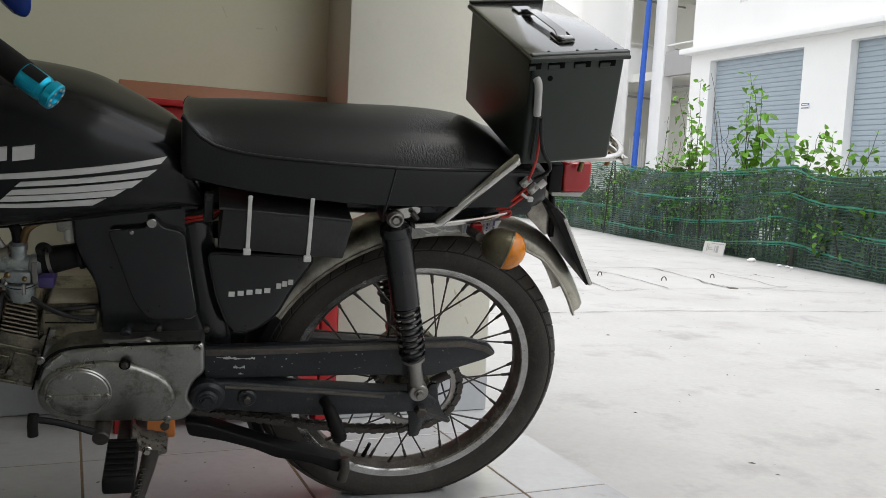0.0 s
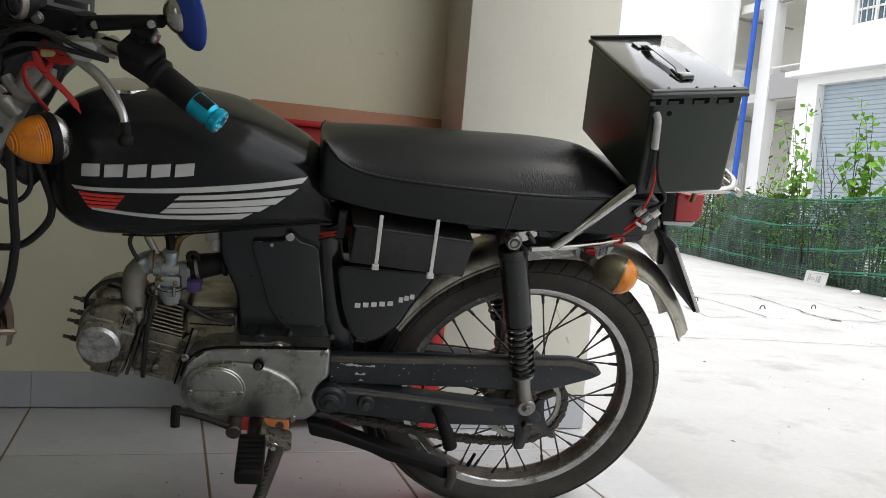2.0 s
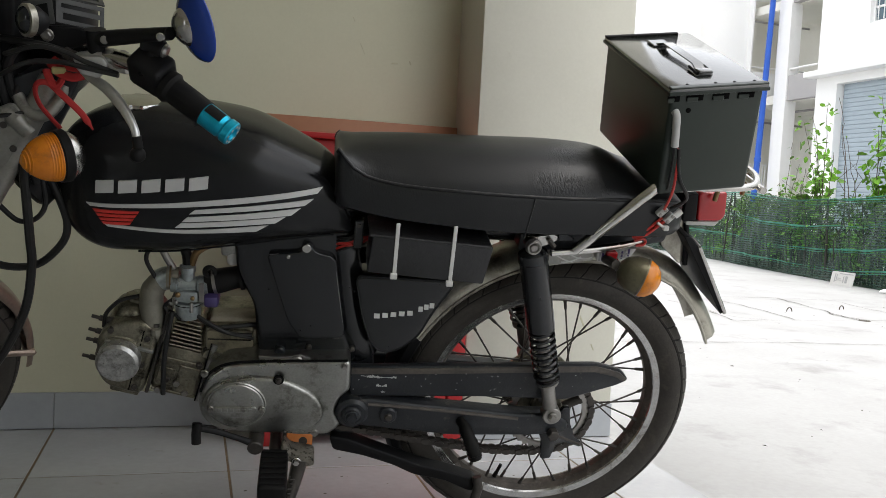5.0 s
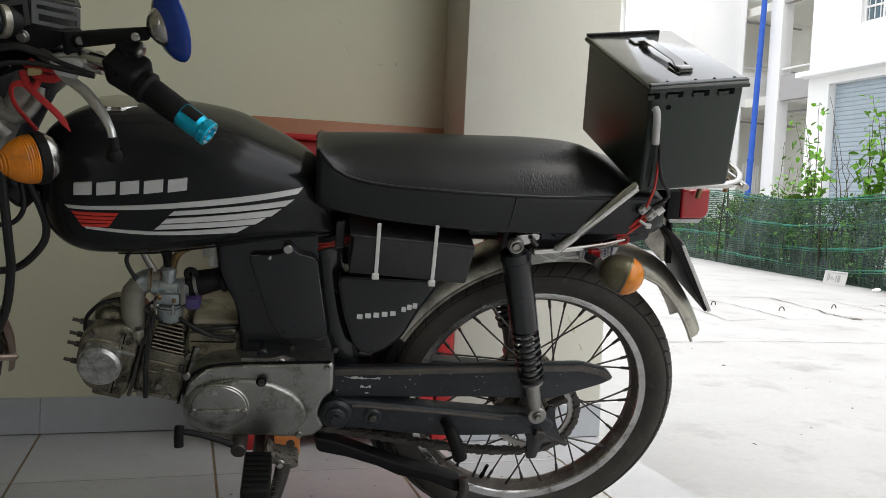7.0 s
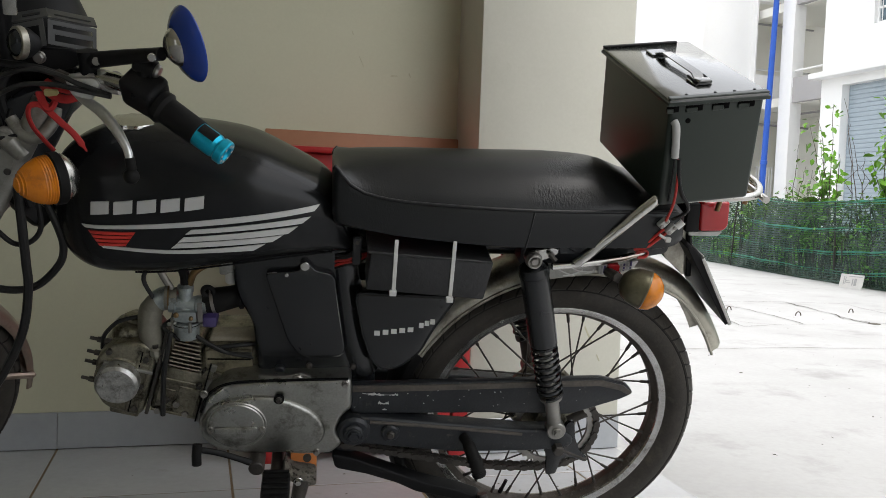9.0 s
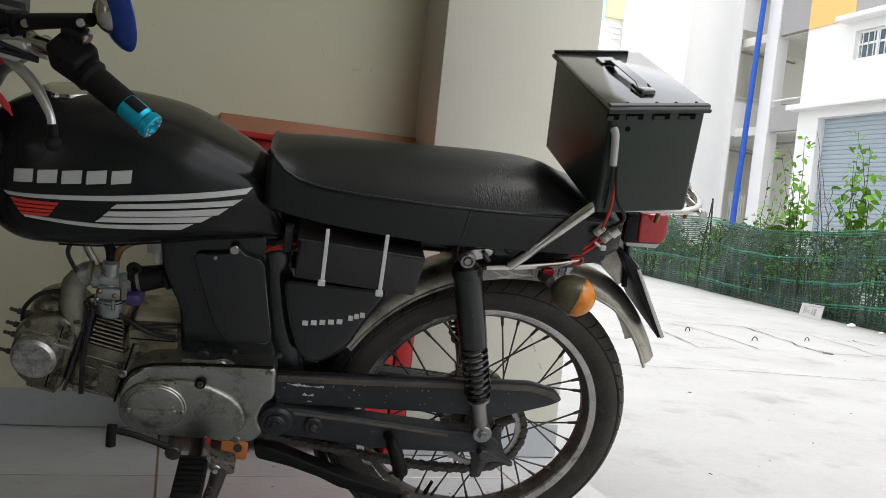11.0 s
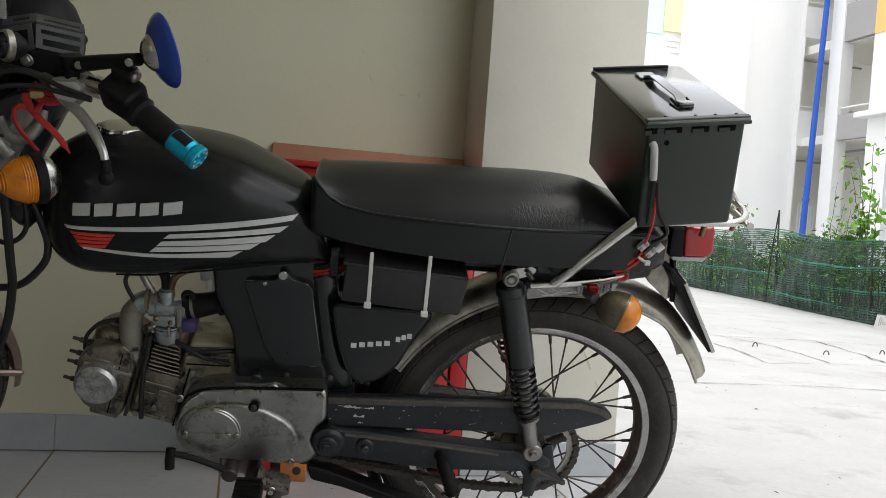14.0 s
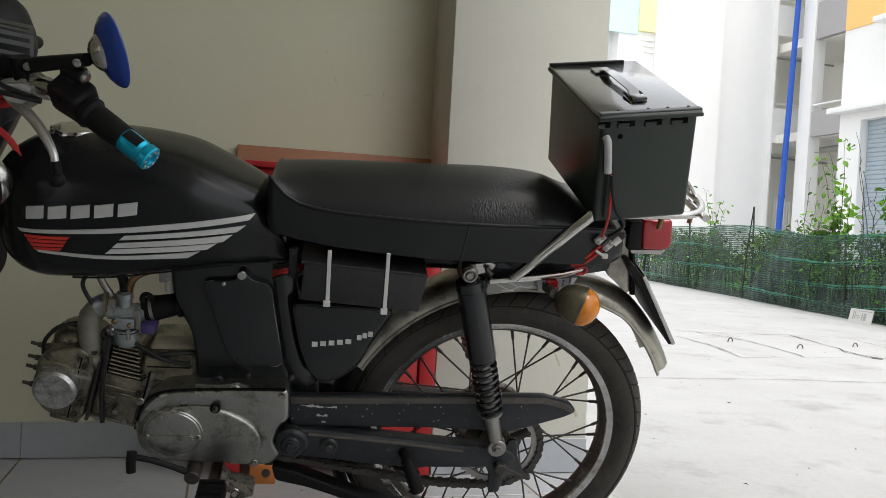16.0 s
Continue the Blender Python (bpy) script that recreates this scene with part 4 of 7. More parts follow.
STEERED = Matrix.Translation(HEAD) @ Matrix.Rotation(radians(45), 4, Vector((math.sin(radians(27)), 0, math.cos(radians(27))))) @ Matrix.Translation(-HEAD)
FRONT = Vector((-1.195, 0, 0.031))


def press(bm, turn, u, w):
    """Flattens the tyre where it bears on the floor."""
    place = BIKE @ UP @ turn @ Matrix.Translation((u, 0, w))
    back = place.inverted()
    for v in bm.verts:
        p = place @ v.co
        if p.z < 0.001:
            v.co = back @ Vector((p.x, p.y, 0.001))


def wheel(name, u, w, turn, label):
    """Hub, laced spokes, rim and treaded tyre."""
    hub = disc(0, -0.045, 0.045, 0, 0.03, 32)
    for v in (-0.036, 0.030):
        disc(0, v, v + 0.006, 0, 0.052, 36, 0.001, hub)
    disc(0, 0.0, 0.034, 0, 0.058, 36, 0.003, hub)
    hb = bpart(name, hub, "alloydirty", None, label)
    hb.matrix_basis = UP @ turn @ Matrix.Translation((u, 0, w)) @ UP.inverted()
    rim = lathe([(0.2105, -0.0165), (0.2115, -0.0215), (0.2225, -0.0245), (0.2245, -0.0225), (0.2195, -0.017), (0.208, -0.010), (0.205, 0), (0.208, 0.010), (0.2195, 0.017), (0.2245, 0.0225), (0.2225, 0.0245), (0.2115, 0.0215), (0.2105, 0.0165), (0.208, 0.009), (0.2065, 0), (0.208, -0.009), (0.2105, -0.0165)], ACROSS, 96)
    bpart("rim", rim, "rimlip", hb, "worn bright steel rim")
    well = lathe([(0.2015, -0.007), (0.205, -0.012), (0.2098, -0.0164), (0.2104, -0.0164), (0.2075, -0.0085), (0.206, 0), (0.2075, 0.0085), (0.2104, 0.0164), (0.2098, 0.0164), (0.205, 0.012), (0.2015, 0.007), (0.2015, -0.007)], ACROSS, 96)
    bpart("rim_well", well, "rust", hb, "rusty inner rim")
    tyre = lathe([(0.216, -0.018), (0.2225, -0.0235), (0.232, -0.032), (0.244, -0.0375), (0.257, -0.0365), (0.268, -0.029), (0.2765, -0.015), (RT - 0.001, 0), (0.2765, 0.015), (0.268, 0.029), (0.257, 0.0365), (0.244, 0.0375), (0.232, 0.032), (0.2225, 0.0235), (0.216, 0.018), (0.216, -0.018)], ACROSS, 120)
    press(tyre, turn, u, w)
    ty = bpart("tyre", tyre, "rubber", hb, "dusty black tyre")
    # Dark band under the lugs paints the shade of the tread grooves.
    band = lathe([(0.2605, -0.0352), (0.2625, -0.0344), (0.2684, -0.0294), (0.2769, -0.0153), (RT - 0.0006, 0), (0.2769, 0.0153), (0.2684, 0.0294), (0.2625, 0.0344), (0.2605, 0.0352), (0.25, 0.03), (0.25, -0.03), (0.2605, -0.0352)], ACROSS, 120)
    press(band, turn, u, w)
    bpart("tread_groove", band, "groove", ty)
    lugs = bmesh.new()
    for i in range(56):
        for s in (-1, 1):
            a = 2 * math.pi * (i + 0.25 * s) / 56
            rows4 = []
            for k, (r, v, half) in enumerate(((0.2795, 0.004, 0.0195), (0.2755, 0.0165, 0.0192), (0.2695, 0.027, 0.0186), (0.2618, 0.0345, 0.0178))):
                b = a + (0, 0.040, 0.066, 0.10)[k]
                rows4.append([(r - 0.002, b - half / r * 0.77), (r + 0.0022, b - half / r * 0.70), (r + 0.0022, b + half / r * 0.70), (r - 0.002, b + half / r * 0.77)])
                rows4[-1] = [lugs.verts.new((q * math.cos(c), s * v * (1 + (q - r) * 6), q * math.sin(c))) for q, c in rows4[-1]]
            for p, q in zip(rows4, rows4[1:]):
                for j in range(3):
                    lugs.faces.new((p[j], p[j + 1], q[j + 1], q[j]))
            lugs.faces.new(rows4[0])
            lugs.faces.new(rows4[-1][::-1])
    press(lugs, turn, u, w)
    bpart("tread", lugs, "rubber", ty)
    for side, turn in ((-1, 1), (-1, -1), (1, 1), (1, -1)):
        off = turn * 0.9
        p, q = Vector((0.054 * math.cos(off), side * 0.033, 0.054 * math.sin(off))), Vector((0.202, side * 0.006, 0))
        bm = tube([p, q], 0.0017, 6)
        lathe([(0.0034, -0.002), (0.0034, 0.003), (0.0029, 0.0035), (0.0029, 0.014), (0.002, 0.017)], along(q, p), 8, bm)
        me = mesh_of("spoke", bm, M["dark"], 35)
        for i in range(9):
            a = 40 * i - {(-1, -1): 46, (1, -1): 36, (-1, 1): 26, (1, 1): 16}[side, turn]
            ob = new("spoke", me)
            ob.parent = hb
            ob.matrix_basis = Matrix.Translation((0, 0, RT)) @ Euler((0, radians(a), 0)).to_matrix().to_4x4()
    return hb


rear = wheel("rear_wheel", 0, 0, Matrix(), "spoked rear wheel with chromed rim")
valve = tube([(-0.0645, 0, -0.1905), (-0.0613, 0, -0.181), (-0.061, 0, -0.1805), (-0.0548, 0, -0.162)], [0.0042, 0.0042, 0.0034, 0.0034], 10)
bpart("valve", valve, "rubber2", rear)
front = wheel("front_wheel", FRONT.x, FRONT.z, STEERED, "spoked front wheel turned to the side")

# rear sprocket, chain and brake side
spro = bmesh.new()
rim_out = [((0.078 if i % 2 else 0.072) * math.cos(2 * math.pi * i / 76), (0.078 if i % 2 else 0.072) * math.sin(2 * math.pi * i / 76)) for i in range(76)]
vo = [[spro.verts.new((a, v, b)) for a, b in rim_out] for v in (-0.062, -0.057)]
vi = [[spro.verts.new((0.064 * math.cos(2 * math.pi * i / 76), v, 0.064 * math.sin(2 * math.pi * i / 76))) for i in range(76)] for v in (-0.062, -0.057)]
for i in range(76):
    j = (i + 1) % 76
    for f in ((vo[0][i], vo[0][j], vi[0][j], vi[0][i]), (vo[1][i], vi[1][i], vi[1][j], vo[1][j]), (vo[0][i], vo[1][i], vo[1][j], vo[0][j]), (vi[0][i], vi[0][j], vi[1][j], vi[1][i])):
        spro.faces.new(f)
ring_gear = bpart("sprocket", spro, "steel", rear, "toothed steel rear sprocket")
for k in range(4):
    a = k * math.pi / 2 + 0.5
    bpart("sprocket_arm", tube([(0.03 * math.cos(a), -0.0595, 0.03 * math.sin(a)), (0.066 * math.cos(a), -0.0595, 0.066 * math.sin(a))], 0.008, 8, flat=0.3), "dark", ring_gear, "oily dark arm")


def chain_links():
    pts = [(0.08 * math.cos(a), 0.08 * math.sin(a)) for a in [radians(80 - 7 * i) for i in range(26)]]
    run = [(-0.02, -0.083), (-0.11, -0.080), (-0.225, -0.061), (-0.342, -0.039), (-0.40, -0.028)]
    path = soft(pts + run, 6, False)
    bm, k = bmesh.new(), 0
    pts2 = [Vector(p) for p in path]
    stops = [pts2[0]]
    for p in pts2[1:]:
        while (p - stops[-1]).length > 0.0127:
            stops.append(stops[-1] + (p - stops[-1]).normalized() * 0.0127)
    for a, b in zip(stops, stops[1:]):
        if (b - a).length > 0:
            d = math.degrees(math.atan2(b.y - a.y, b.x - a.x))
            m = Matrix.Translation((b.x, -0.0595, b.y)) @ Euler((0, radians(-d), 0)).to_matrix().to_4x4()
            wide = 0.0072 if k % 2 else 0.0052
            for s in (-1, 1):
                geo = prism([(0.0088 * math.cos(t), 0.0060 * math.sin(t)) for t in [2 * math.pi * i / 12 for i in range(12)]], s * wide - 0.0012, s * wide + 0.0012, "y", bm=bmesh.new())
                bmesh.ops.transform(geo, matrix=m, verts=geo.verts)
                me = bpy.data.meshes.new("link")
                geo.to_mesh(me)
                geo.free()
                bm.from_mesh(me)
                bpy.data.meshes.remove(me)
            k += 1
    return bm


bpart("chain", chain_links(), "dark", None, "greasy steel drive chain")

# fuel tank
TANK = [(-0.826, 0.43, 0.375, 0.02), (-0.815, 0.456, 0.333, 0.05), (-0.79, 0.482, 0.305, 0.082), (-0.75, 0.503, 0.292, 0.107), (-0.70, 0.513, 0.293, 0.118),
        (-0.64, 0.515, 0.298, 0.123), (-0.585, 0.509, 0.307, 0.122), (-0.53, 0.497, 0.316, 0.117), (-0.48, 0.474, 0.324, 0.108), (-0.44, 0.454, 0.328, 0.097),
        (-0.412, 0.437, 0.330, 0.087), (-0.392, 0.407, 0.331, 0.080), (-0.374, 0.366, 0.332, 0.070), (-0.358, 0.346, 0.336, 0.05)]


SHOULDER = [(0.30, -0.360), (0.34, -0.366), (0.36, -0.374), (0.394, -0.394), (0.42, -0.408), (0.442, -0.428), (0.450, -0.440), (0.47, -0.436), (0.50, -0.43)]


def chamfer(u, w, v):
    """Turns the tank's side inwards behind its curved rear shoulder."""
    past = max(0.0, u - table(SHOULDER, w)[1])
    return math.copysign(max(0.3 * abs(v), abs(v) - 0.8 * past), v)


def crown(u):
    """The roundness of the upper half: rounder in front, squarer towards the rear."""
    t = min(1, max(0, (u + 0.72) / 0.28))
    return 2.3 + 1.1 * t * t * (3 - 2 * t)


def tank_half(u, w):
    _, top, bot, half = table(TANK, u)
    mid = bot + (top - bot) * 0.44
    reach = (w - mid) / (top - mid) if w > mid else (mid - w) / (mid - bot)
    n = crown(u) if w > mid else 3.8
    return chamfer(u, w, half * max(0.0, 1 - min(1, abs(reach)) ** n) ** (1 / n))


def tank_ring(u):
    _, top, bot, half = table(TANK, u)
    mid = bot + (top - bot) * 0.44
    out = []
    for i in range(96):
        a = 2 * math.pi * i / 96
        c, s = math.cos(a), math.sin(a)
        n = crown(u) if s > 0 else 3.8
        w = mid + (top - mid if s > 0 else mid - bot) * math.copysign(abs(s) ** (2 / n), s)
        out.append((u, chamfer(u, w, half * math.copysign(abs(c) ** (2 / n), c)), w))
    return out


us = sorted({round(-0.826 + 0.468 * (0.5 - 0.5 * math.cos(math.pi * i / 70)), 4) for i in range(71)})
tank = bpart("fuel_tank", loft([tank_ring(u) for u in us]), "black", None, "glossy black painted fuel tank", smooth=60)


def decal(name, low, high, key, parent, cols=36, lift=0.0022, label=""):
    """A strip on the tank's near side between two lines of (u, w)."""
    bm = bmesh.new()
    grid = []
    for i in range(cols + 1):
        t = i / cols
        a, b = Vector(low[0]).lerp(Vector(low[1]), t) if len(low) == 2 else Vector(table(low, low[0][0] + (low[-1][0] - low[0][0]) * t)), Vector(high[0]).lerp(Vector(high[1]), t) if len(high) == 2 else Vector(table(high, high[0][0] + (high[-1][0] - high[0][0]) * t))
        grid.append([[bm.verts.new((p.x, -tank_half(p.x, p.y) - k, p.y)) for p in (a, a.lerp(b, 0.5), b)] for k in (0.0002, lift)])
    for i in range(cols):
        p, q = grid[i], grid[i + 1]
        for j in range(2):
            bm.faces.new((p[1][j], p[1][j + 1], q[1][j + 1], q[1][j]))
        bm.faces.new((p[0][0], p[1][0], q[1][0], q[0][0]))
        bm.faces.new((p[1][2], p[0][2], q[0][2], q[1][2]))
    for e in (grid[0], grid[-1]):
        bm.faces.new((e[0][0], e[0][1], e[0][2], e[1][2], e[1][1], e[1][0]))
    return bpart(name, bm, key, parent, label)


decal("stripe", [(-0.761, 0.378), (-0.64, 0.389), (-0.536, 0.3995), (-0.432, 0.412)], [(-0.767, 0.382), (-0.64, 0.396), (-0.544, 0.4075), (-0.424, 0.421)], "silver", tank, label="long silver stripe")
decal("stripe", [(-0.617, 0.380), (-0.450, 0.394)], [(-0.609, 0.387), (-0.437, 0.404)], "silver", tank)
decal("stripe", [(-0.628, 0.367), (-0.470, 0.379)], [(-0.620, 0.375), (-0.456, 0.390)], "silver", tank)
decal("stripe", [(-0.638, 0.357), (-0.493, 0.367)], [(-0.629, 0.365), (-0.478, 0.377)], "silver", tank)
decal("stripe", [(-0.736, 0.350), (-0.642, 0.348), (-0.521, 0.353)], [(-0.740, 0.354), (-0.626, 0.354), (-0.503, 0.364)], "silver", tank)
for k in range(4):
    a, b = k / 4, (k + 0.72) / 4
    L = lambda t: (-0.757 + 0.017 * t, 0.3745 - 0.0235 * t)
    R = lambda t: (-0.688 - 0.016 * t, 0.379 - 0.0245 * t)
    decal("red_stripe", [L(b), R(b)], [L(a), R(a)], "reddecal", tank, 8, label="short red stripe")
for k in range(5):
    u0, u1 = -0.751 + 0.0335 * k, -0.751 + 0.0335 * k + 0.0265
    dw = 0.019 * (k / 4) * 0.85
    decal("badge_block", [(u0, 0.4005 + dw), (u1, 0.405 + dw)], [(u0 + 0.001, 0.4185 + dw), (u1 + 0.001, 0.423 + dw)], "silver", tank, 4, 0.004, "raised silver badge block")
cap = bpart("filler_cap", lathe([(0.026, 0), (0.026, 0.012), (0.036, 0.013), (0.038, 0.016), (0.036, 0.021), (0.02, 0.0245), (0, 0.0245)], Matrix.Translation((-0.704, 0, 0.493)), 32), "chrome", tank, "chrome filler cap")
for i in range(10):
    a = 2 * math.pi * i / 10
    bpart("cap_lobe", lathe([(0.007, 0.012), (0.008, 0.014), (0.008, 0.018), (0.006, 0.021), (0, 0.021)], Matrix.Translation((-0.704 + 0.033 * math.cos(a), 0.033 * math.sin(a), 0.493)), 8), "chrome", tank)

bpart("tank_seam", tube([(u, -tank_half(u, table(TANK, u)[2] + 0.006) - 0.001, table(TANK, u)[2] + 0.004) for u in [-0.70 + 0.0185 * i for i in range(17)]], 0.0016, 6), "black", tank, "welded seam along the tank's lower edge")

# seat
SEAT = [(-0.406, 0.462, 0.474, 0.405, 0.082), (-0.403, 0.469, 0.4835, 0.396, 0.092), (-0.395, 0.4745, 0.474, 0.390, 0.098), (-0.38, 0.477, 0.4585, 0.389, 0.101), (-0.36, 0.4795, 0.4475, 0.386, 0.104), (-0.31, 0.482, 0.439, 0.380, 0.110),
        (-0.22, 0.483, 0.4355, 0.373, 0.115), (-0.14, 0.485, 0.434, 0.369, 0.117), (-0.05, 0.487, 0.434, 0.370, 0.117), (0.03, 0.4805, 0.4365, 0.372, 0.116), (0.08, 0.462, 0.438, 0.372, 0.114), (0.13, 0.447, 0.434, 0.372, 0.104), (0.155, 0.430, 0.425, 0.380, 0.085)]


def seat_ring(u):
    _, top, pip, bot, half = table(SEAT, u)
    far_pip = min(pip - 0.022 * min(1, max(0, (-0.22 - u) / 0.14)), top - 0.016)
    out = [(u, half * t, (far_pip if t > 0 else pip) + (top - (far_pip if t > 0 else pip)) * (1 - abs(t) ** 2.6)) for t in [1 - 2 * i / 16 for i in range(17)]]
    out += [(u, -half * (1 + 0.02 * math.sin(math.pi * t)) - 0.010 * t, pip + (bot - pip) * t) for t in (0.15, 0.4, 0.65, 0.88)]
    out += [(u, -half * 0.86, bot - 0.004), (u, 0, bot), (u, half * 0.86, bot - 0.004)]
    out += [(u, half - 0.006 * t, far_pip + (bot - far_pip) * t) for t in (0.88, 0.65, 0.4, 0.15)]
    return out


us = [-0.406, -0.405, -0.403, -0.399, -0.395] + [-0.38 + 0.02 * i for i in range(26)] + [0.137, 0.147, 0.155]
seat = bpart("seat", loft([seat_ring(u) for u in us]), "vinyl", None, "long black vinyl bench seat with piping", smooth=60)
for s in (-1, 1):
    line = [(u, s * (table(SEAT, u)[4] + 0.001), table(SEAT, u)[2] if s < 0 else min(table(SEAT, u)[2] - 0.022 * min(1, max(0, (-0.22 - u) / 0.14)), table(SEAT, u)[1] - 0.016)) for u in us[1:]]
    bpart("piping", tube(line, 0.0026, 8), "vinyl", seat)
    bpart("seam", tube([(-0.099 - 0.012 * t, s * (0.1178 + 0.0015 * math.sin(math.pi * t)) + (0.010 if s < 0 else -0.006) * s * t, 0.434 - 0.066 * t) for t in (0, 0.25, 0.5, 0.75, 1)], 0.0014, 8), "vinyl", seat)

# pressed frame with cover plates
bpart("frame_body", prism(rounded([(-0.56, 0.335), (-0.37, 0.345), (-0.35, 0.20), (-0.335, 0.10), (-0.40, 0.095), (-0.516, 0.092), (-0.526, 0.20), (-0.554, 0.255)], 0.02), -0.064, 0.064, "y", 0.012, 3), "frameblack", None, "black pressed-steel frame body")
bpart("frame_spine", tube([(-0.86, 0, 0.40), (-0.7, 0, 0.36), (-0.5, 0, 0.33), (-0.3, 0, 0.34), (0.1, 0, 0.345)], 0.03, 12), "black", None)
cover = bpart("cover_plate", prism(rounded([(-0.507, 0.300), (-0.452, 0.305), (-0.449, 0.318), (-0.436, 0.318), (-0.430, 0.306), (-0.398, 0.300), (-0.376, 0.164), (-0.384, 0.150), (-0.450, 0.150), (-0.470, 0.180)], 0.012), -0.078, -0.062, "y", 0.006, 3), "frameblack", None, "black tool-box cover plate")
# Thin steel lines draw the highlight along the cover's rounded edges.
for pts in ([(-0.3985, 0.288), (-0.390, 0.235), (-0.3795, 0.172)], [(-0.3792, 0.158), (-0.386, 0.1525), (-0.400, 0.1522)], [(-0.425, 0.1522), (-0.440, 0.1524)], [(-0.503, 0.299), (-0.488, 0.3012)]):
    bpart("worn_edge", tube([(u, -0.0772, w) for u, w in pts], [0.0004] + [0.0009] * (len(pts) - 2) + [0.0004], 6), "steel", cover, "bright line drawn for the highlight on the cover's edge")
bpart("cover_screw", disc(-0.4445, -0.0805, -0.0765, 0.313, 0.0075, 20, 0.001), "chrome", cover, "chromed cross-head screw")
bpart("cover_screw", disc(-0.4725, -0.0795, -0.0765, 0.2965, 0.0035, 14, 0.001), "chrome", cover)
bpart("frame_ridge", tube(soft([(-0.388, -0.038, 0.328), (-0.379, -0.040, 0.25), (-0.365, -0.041, 0.17), (-0.344, -0.038, 0.105)], 6, False), 0.028, 24), "frameblack", None)
SC = [(-0.366, 0.272), (-0.20, 0.268), (-0.236, 0.207), (-0.254, 0.165), (-0.285, 0.137), (-0.313, 0.129), (-0.333, 0.147), (-0.352, 0.20)]
side = bpart("side_cover", prism(rounded(SC, 0.014), -0.086, -0.03, "y", 0.012, 4), "frameblack", None, "black side cover with small white lettering blocks")
bpart("cover_rim", tube([(a, -0.083, b) for a, b in rounded([(u * 0.985 - 0.004, w * 0.985 + 0.003) for u, w in SC], 0.014)], 0.0025, 6, closed=True), "black", side)
for k in range(5):
    u = -0.331 + 0.0135 * k
    bpart("lettering_block", box((u, -0.0872, 0.197 + 0.0018 * k), (u + 0.0092, -0.0855, 0.2055 + 0.0018 * k)), "whitepl", side, "small white lettering block")
for k, (u, w) in enumerate(((-0.259, 0.212), (-0.25, 0.216), (-0.241, 0.219))):
    bpart("lettering_block", box((u, -0.0872, w), (u + 0.0075, -0.0855, w + 0.009)), "whitepl", side)
bpart("far_side_cover", prism(rounded(SC, 0.014), 0.03, 0.086, "y", 0.012, 4), "black", None, "black side cover")

# taped battery pack under the seat
pack = bpart("battery_pack", prism(rounded([(-0.346, 0.364), (-0.157, 0.351), (-0.167, 0.287), (-0.351, 0.300)], 0.004), -0.131, -0.06, "y", 0.004, 2), "tape", None, "battery pack wrapped in black tape")
bpart("top_flap", prism([(-0.351, 0.365), (-0.161, 0.353), (-0.161, 0.349), (-0.351, 0.361)], -0.1325, -0.05, "y", 0.001, 1), "tape", pack)
for u in (-0.309, -0.2205):
    bpart("cable_tie", box((u - 0.003, -0.1335, 0.298 if u < -0.25 else 0.290), (u + 0.003, -0.1312, 0.385), 0.0006, 1), "whitepl", pack, "white plastic cable tie")
    bpart("tie_head", box((u - 0.0065, -0.138, 0.293 if u < -0.25 else 0.284), (u + 0.0045, -0.131, 0.302 if u < -0.25 else 0.293), 0.001, 1), "whitepl", pack)

# mudguard
def flare(grow, t):
    """How far the guard swings out from the wheel towards its tail."""
    return grow * (t / 0.8) ** 2 if t < 0.8 else grow * (1 - 1.1 * (t - 0.8))


def fender_arc(cu, cw, r_mid, r_edge, half, a0, a1, grow, steps, thick=0.002):
    bm, rings = bmesh.new(), []
    for i in range(steps + 1):
        t = i / steps
        a = radians(a0 + (a1 - a0) * t)
        rm, re = r_mid + flare(grow, t), r_edge + flare(grow, t)
        prof = [(-half, re), (-half * 0.93, re + (rm - re) * 0.5), (-half * 0.7, re + (rm - re) * 0.82), (-half * 0.35, rm - 0.002), (0, rm), (half * 0.35, rm - 0.002), (half * 0.7, re + (rm - re) * 0.82), (half * 0.93, re + (rm - re) * 0.5), (half, re)]
        prof += [(v * 0.96, r - thick - 0.001) for v, r in prof[::-1]]
        rings.append([(cu + r * math.cos(a), v, cw + r * math.sin(a)) for v, r in prof])
    return loft(rings)


fend = bpart("rear_mudguard", fender_arc(0, 0, 0.311, 0.281, 0.048, 151, 29, 0.041, 48), "fender", None, "dull bare-metal rear mudguard", smooth=50)
bpart("edge_roll", tube([((0.281 + flare(0.041, t)) * math.cos(radians(151 - 123 * t)), -0.048, (0.281 + flare(0.041, t)) * math.sin(radians(151 - 123 * t))) for t in [i / 48 for i in range(49)]], 0.003, 6), "fender", fend)
bpart("inner_mudguard", fender_arc(0, 0, 0.303, 0.277, 0.046, 205, 151.5, 0, 20), "plastic", None, "black front end of the rear mudguard")
STAY = [(0.288, -0.038, -0.016), (0.25, -0.040, 0.008), (0.20, -0.045, 0.035), (0.10, -0.06, 0.045), (0, -0.07, 0)]
ff = bpart("front_mudguard", fender_arc(FRONT.x, FRONT.z, 0.300, 0.284, 0.034, -11, 150, 0, 48), "rustmetal", None, "worn rust-tinted front mudguard", smooth=50)
bpart("mudguard_stay", tube([FRONT + Vector(p) for p in STAY], 0.006, 8), "rustmetal", ff)
bpart("mudguard_stay", tube([FRONT + Vector((STAY[0][0], y, STAY[0][2])) for y in (-0.040, 0.040)], 0.006, 8), "rustmetal", ff)
ff.matrix_basis = UP @ STEERED @ UP.inverted()


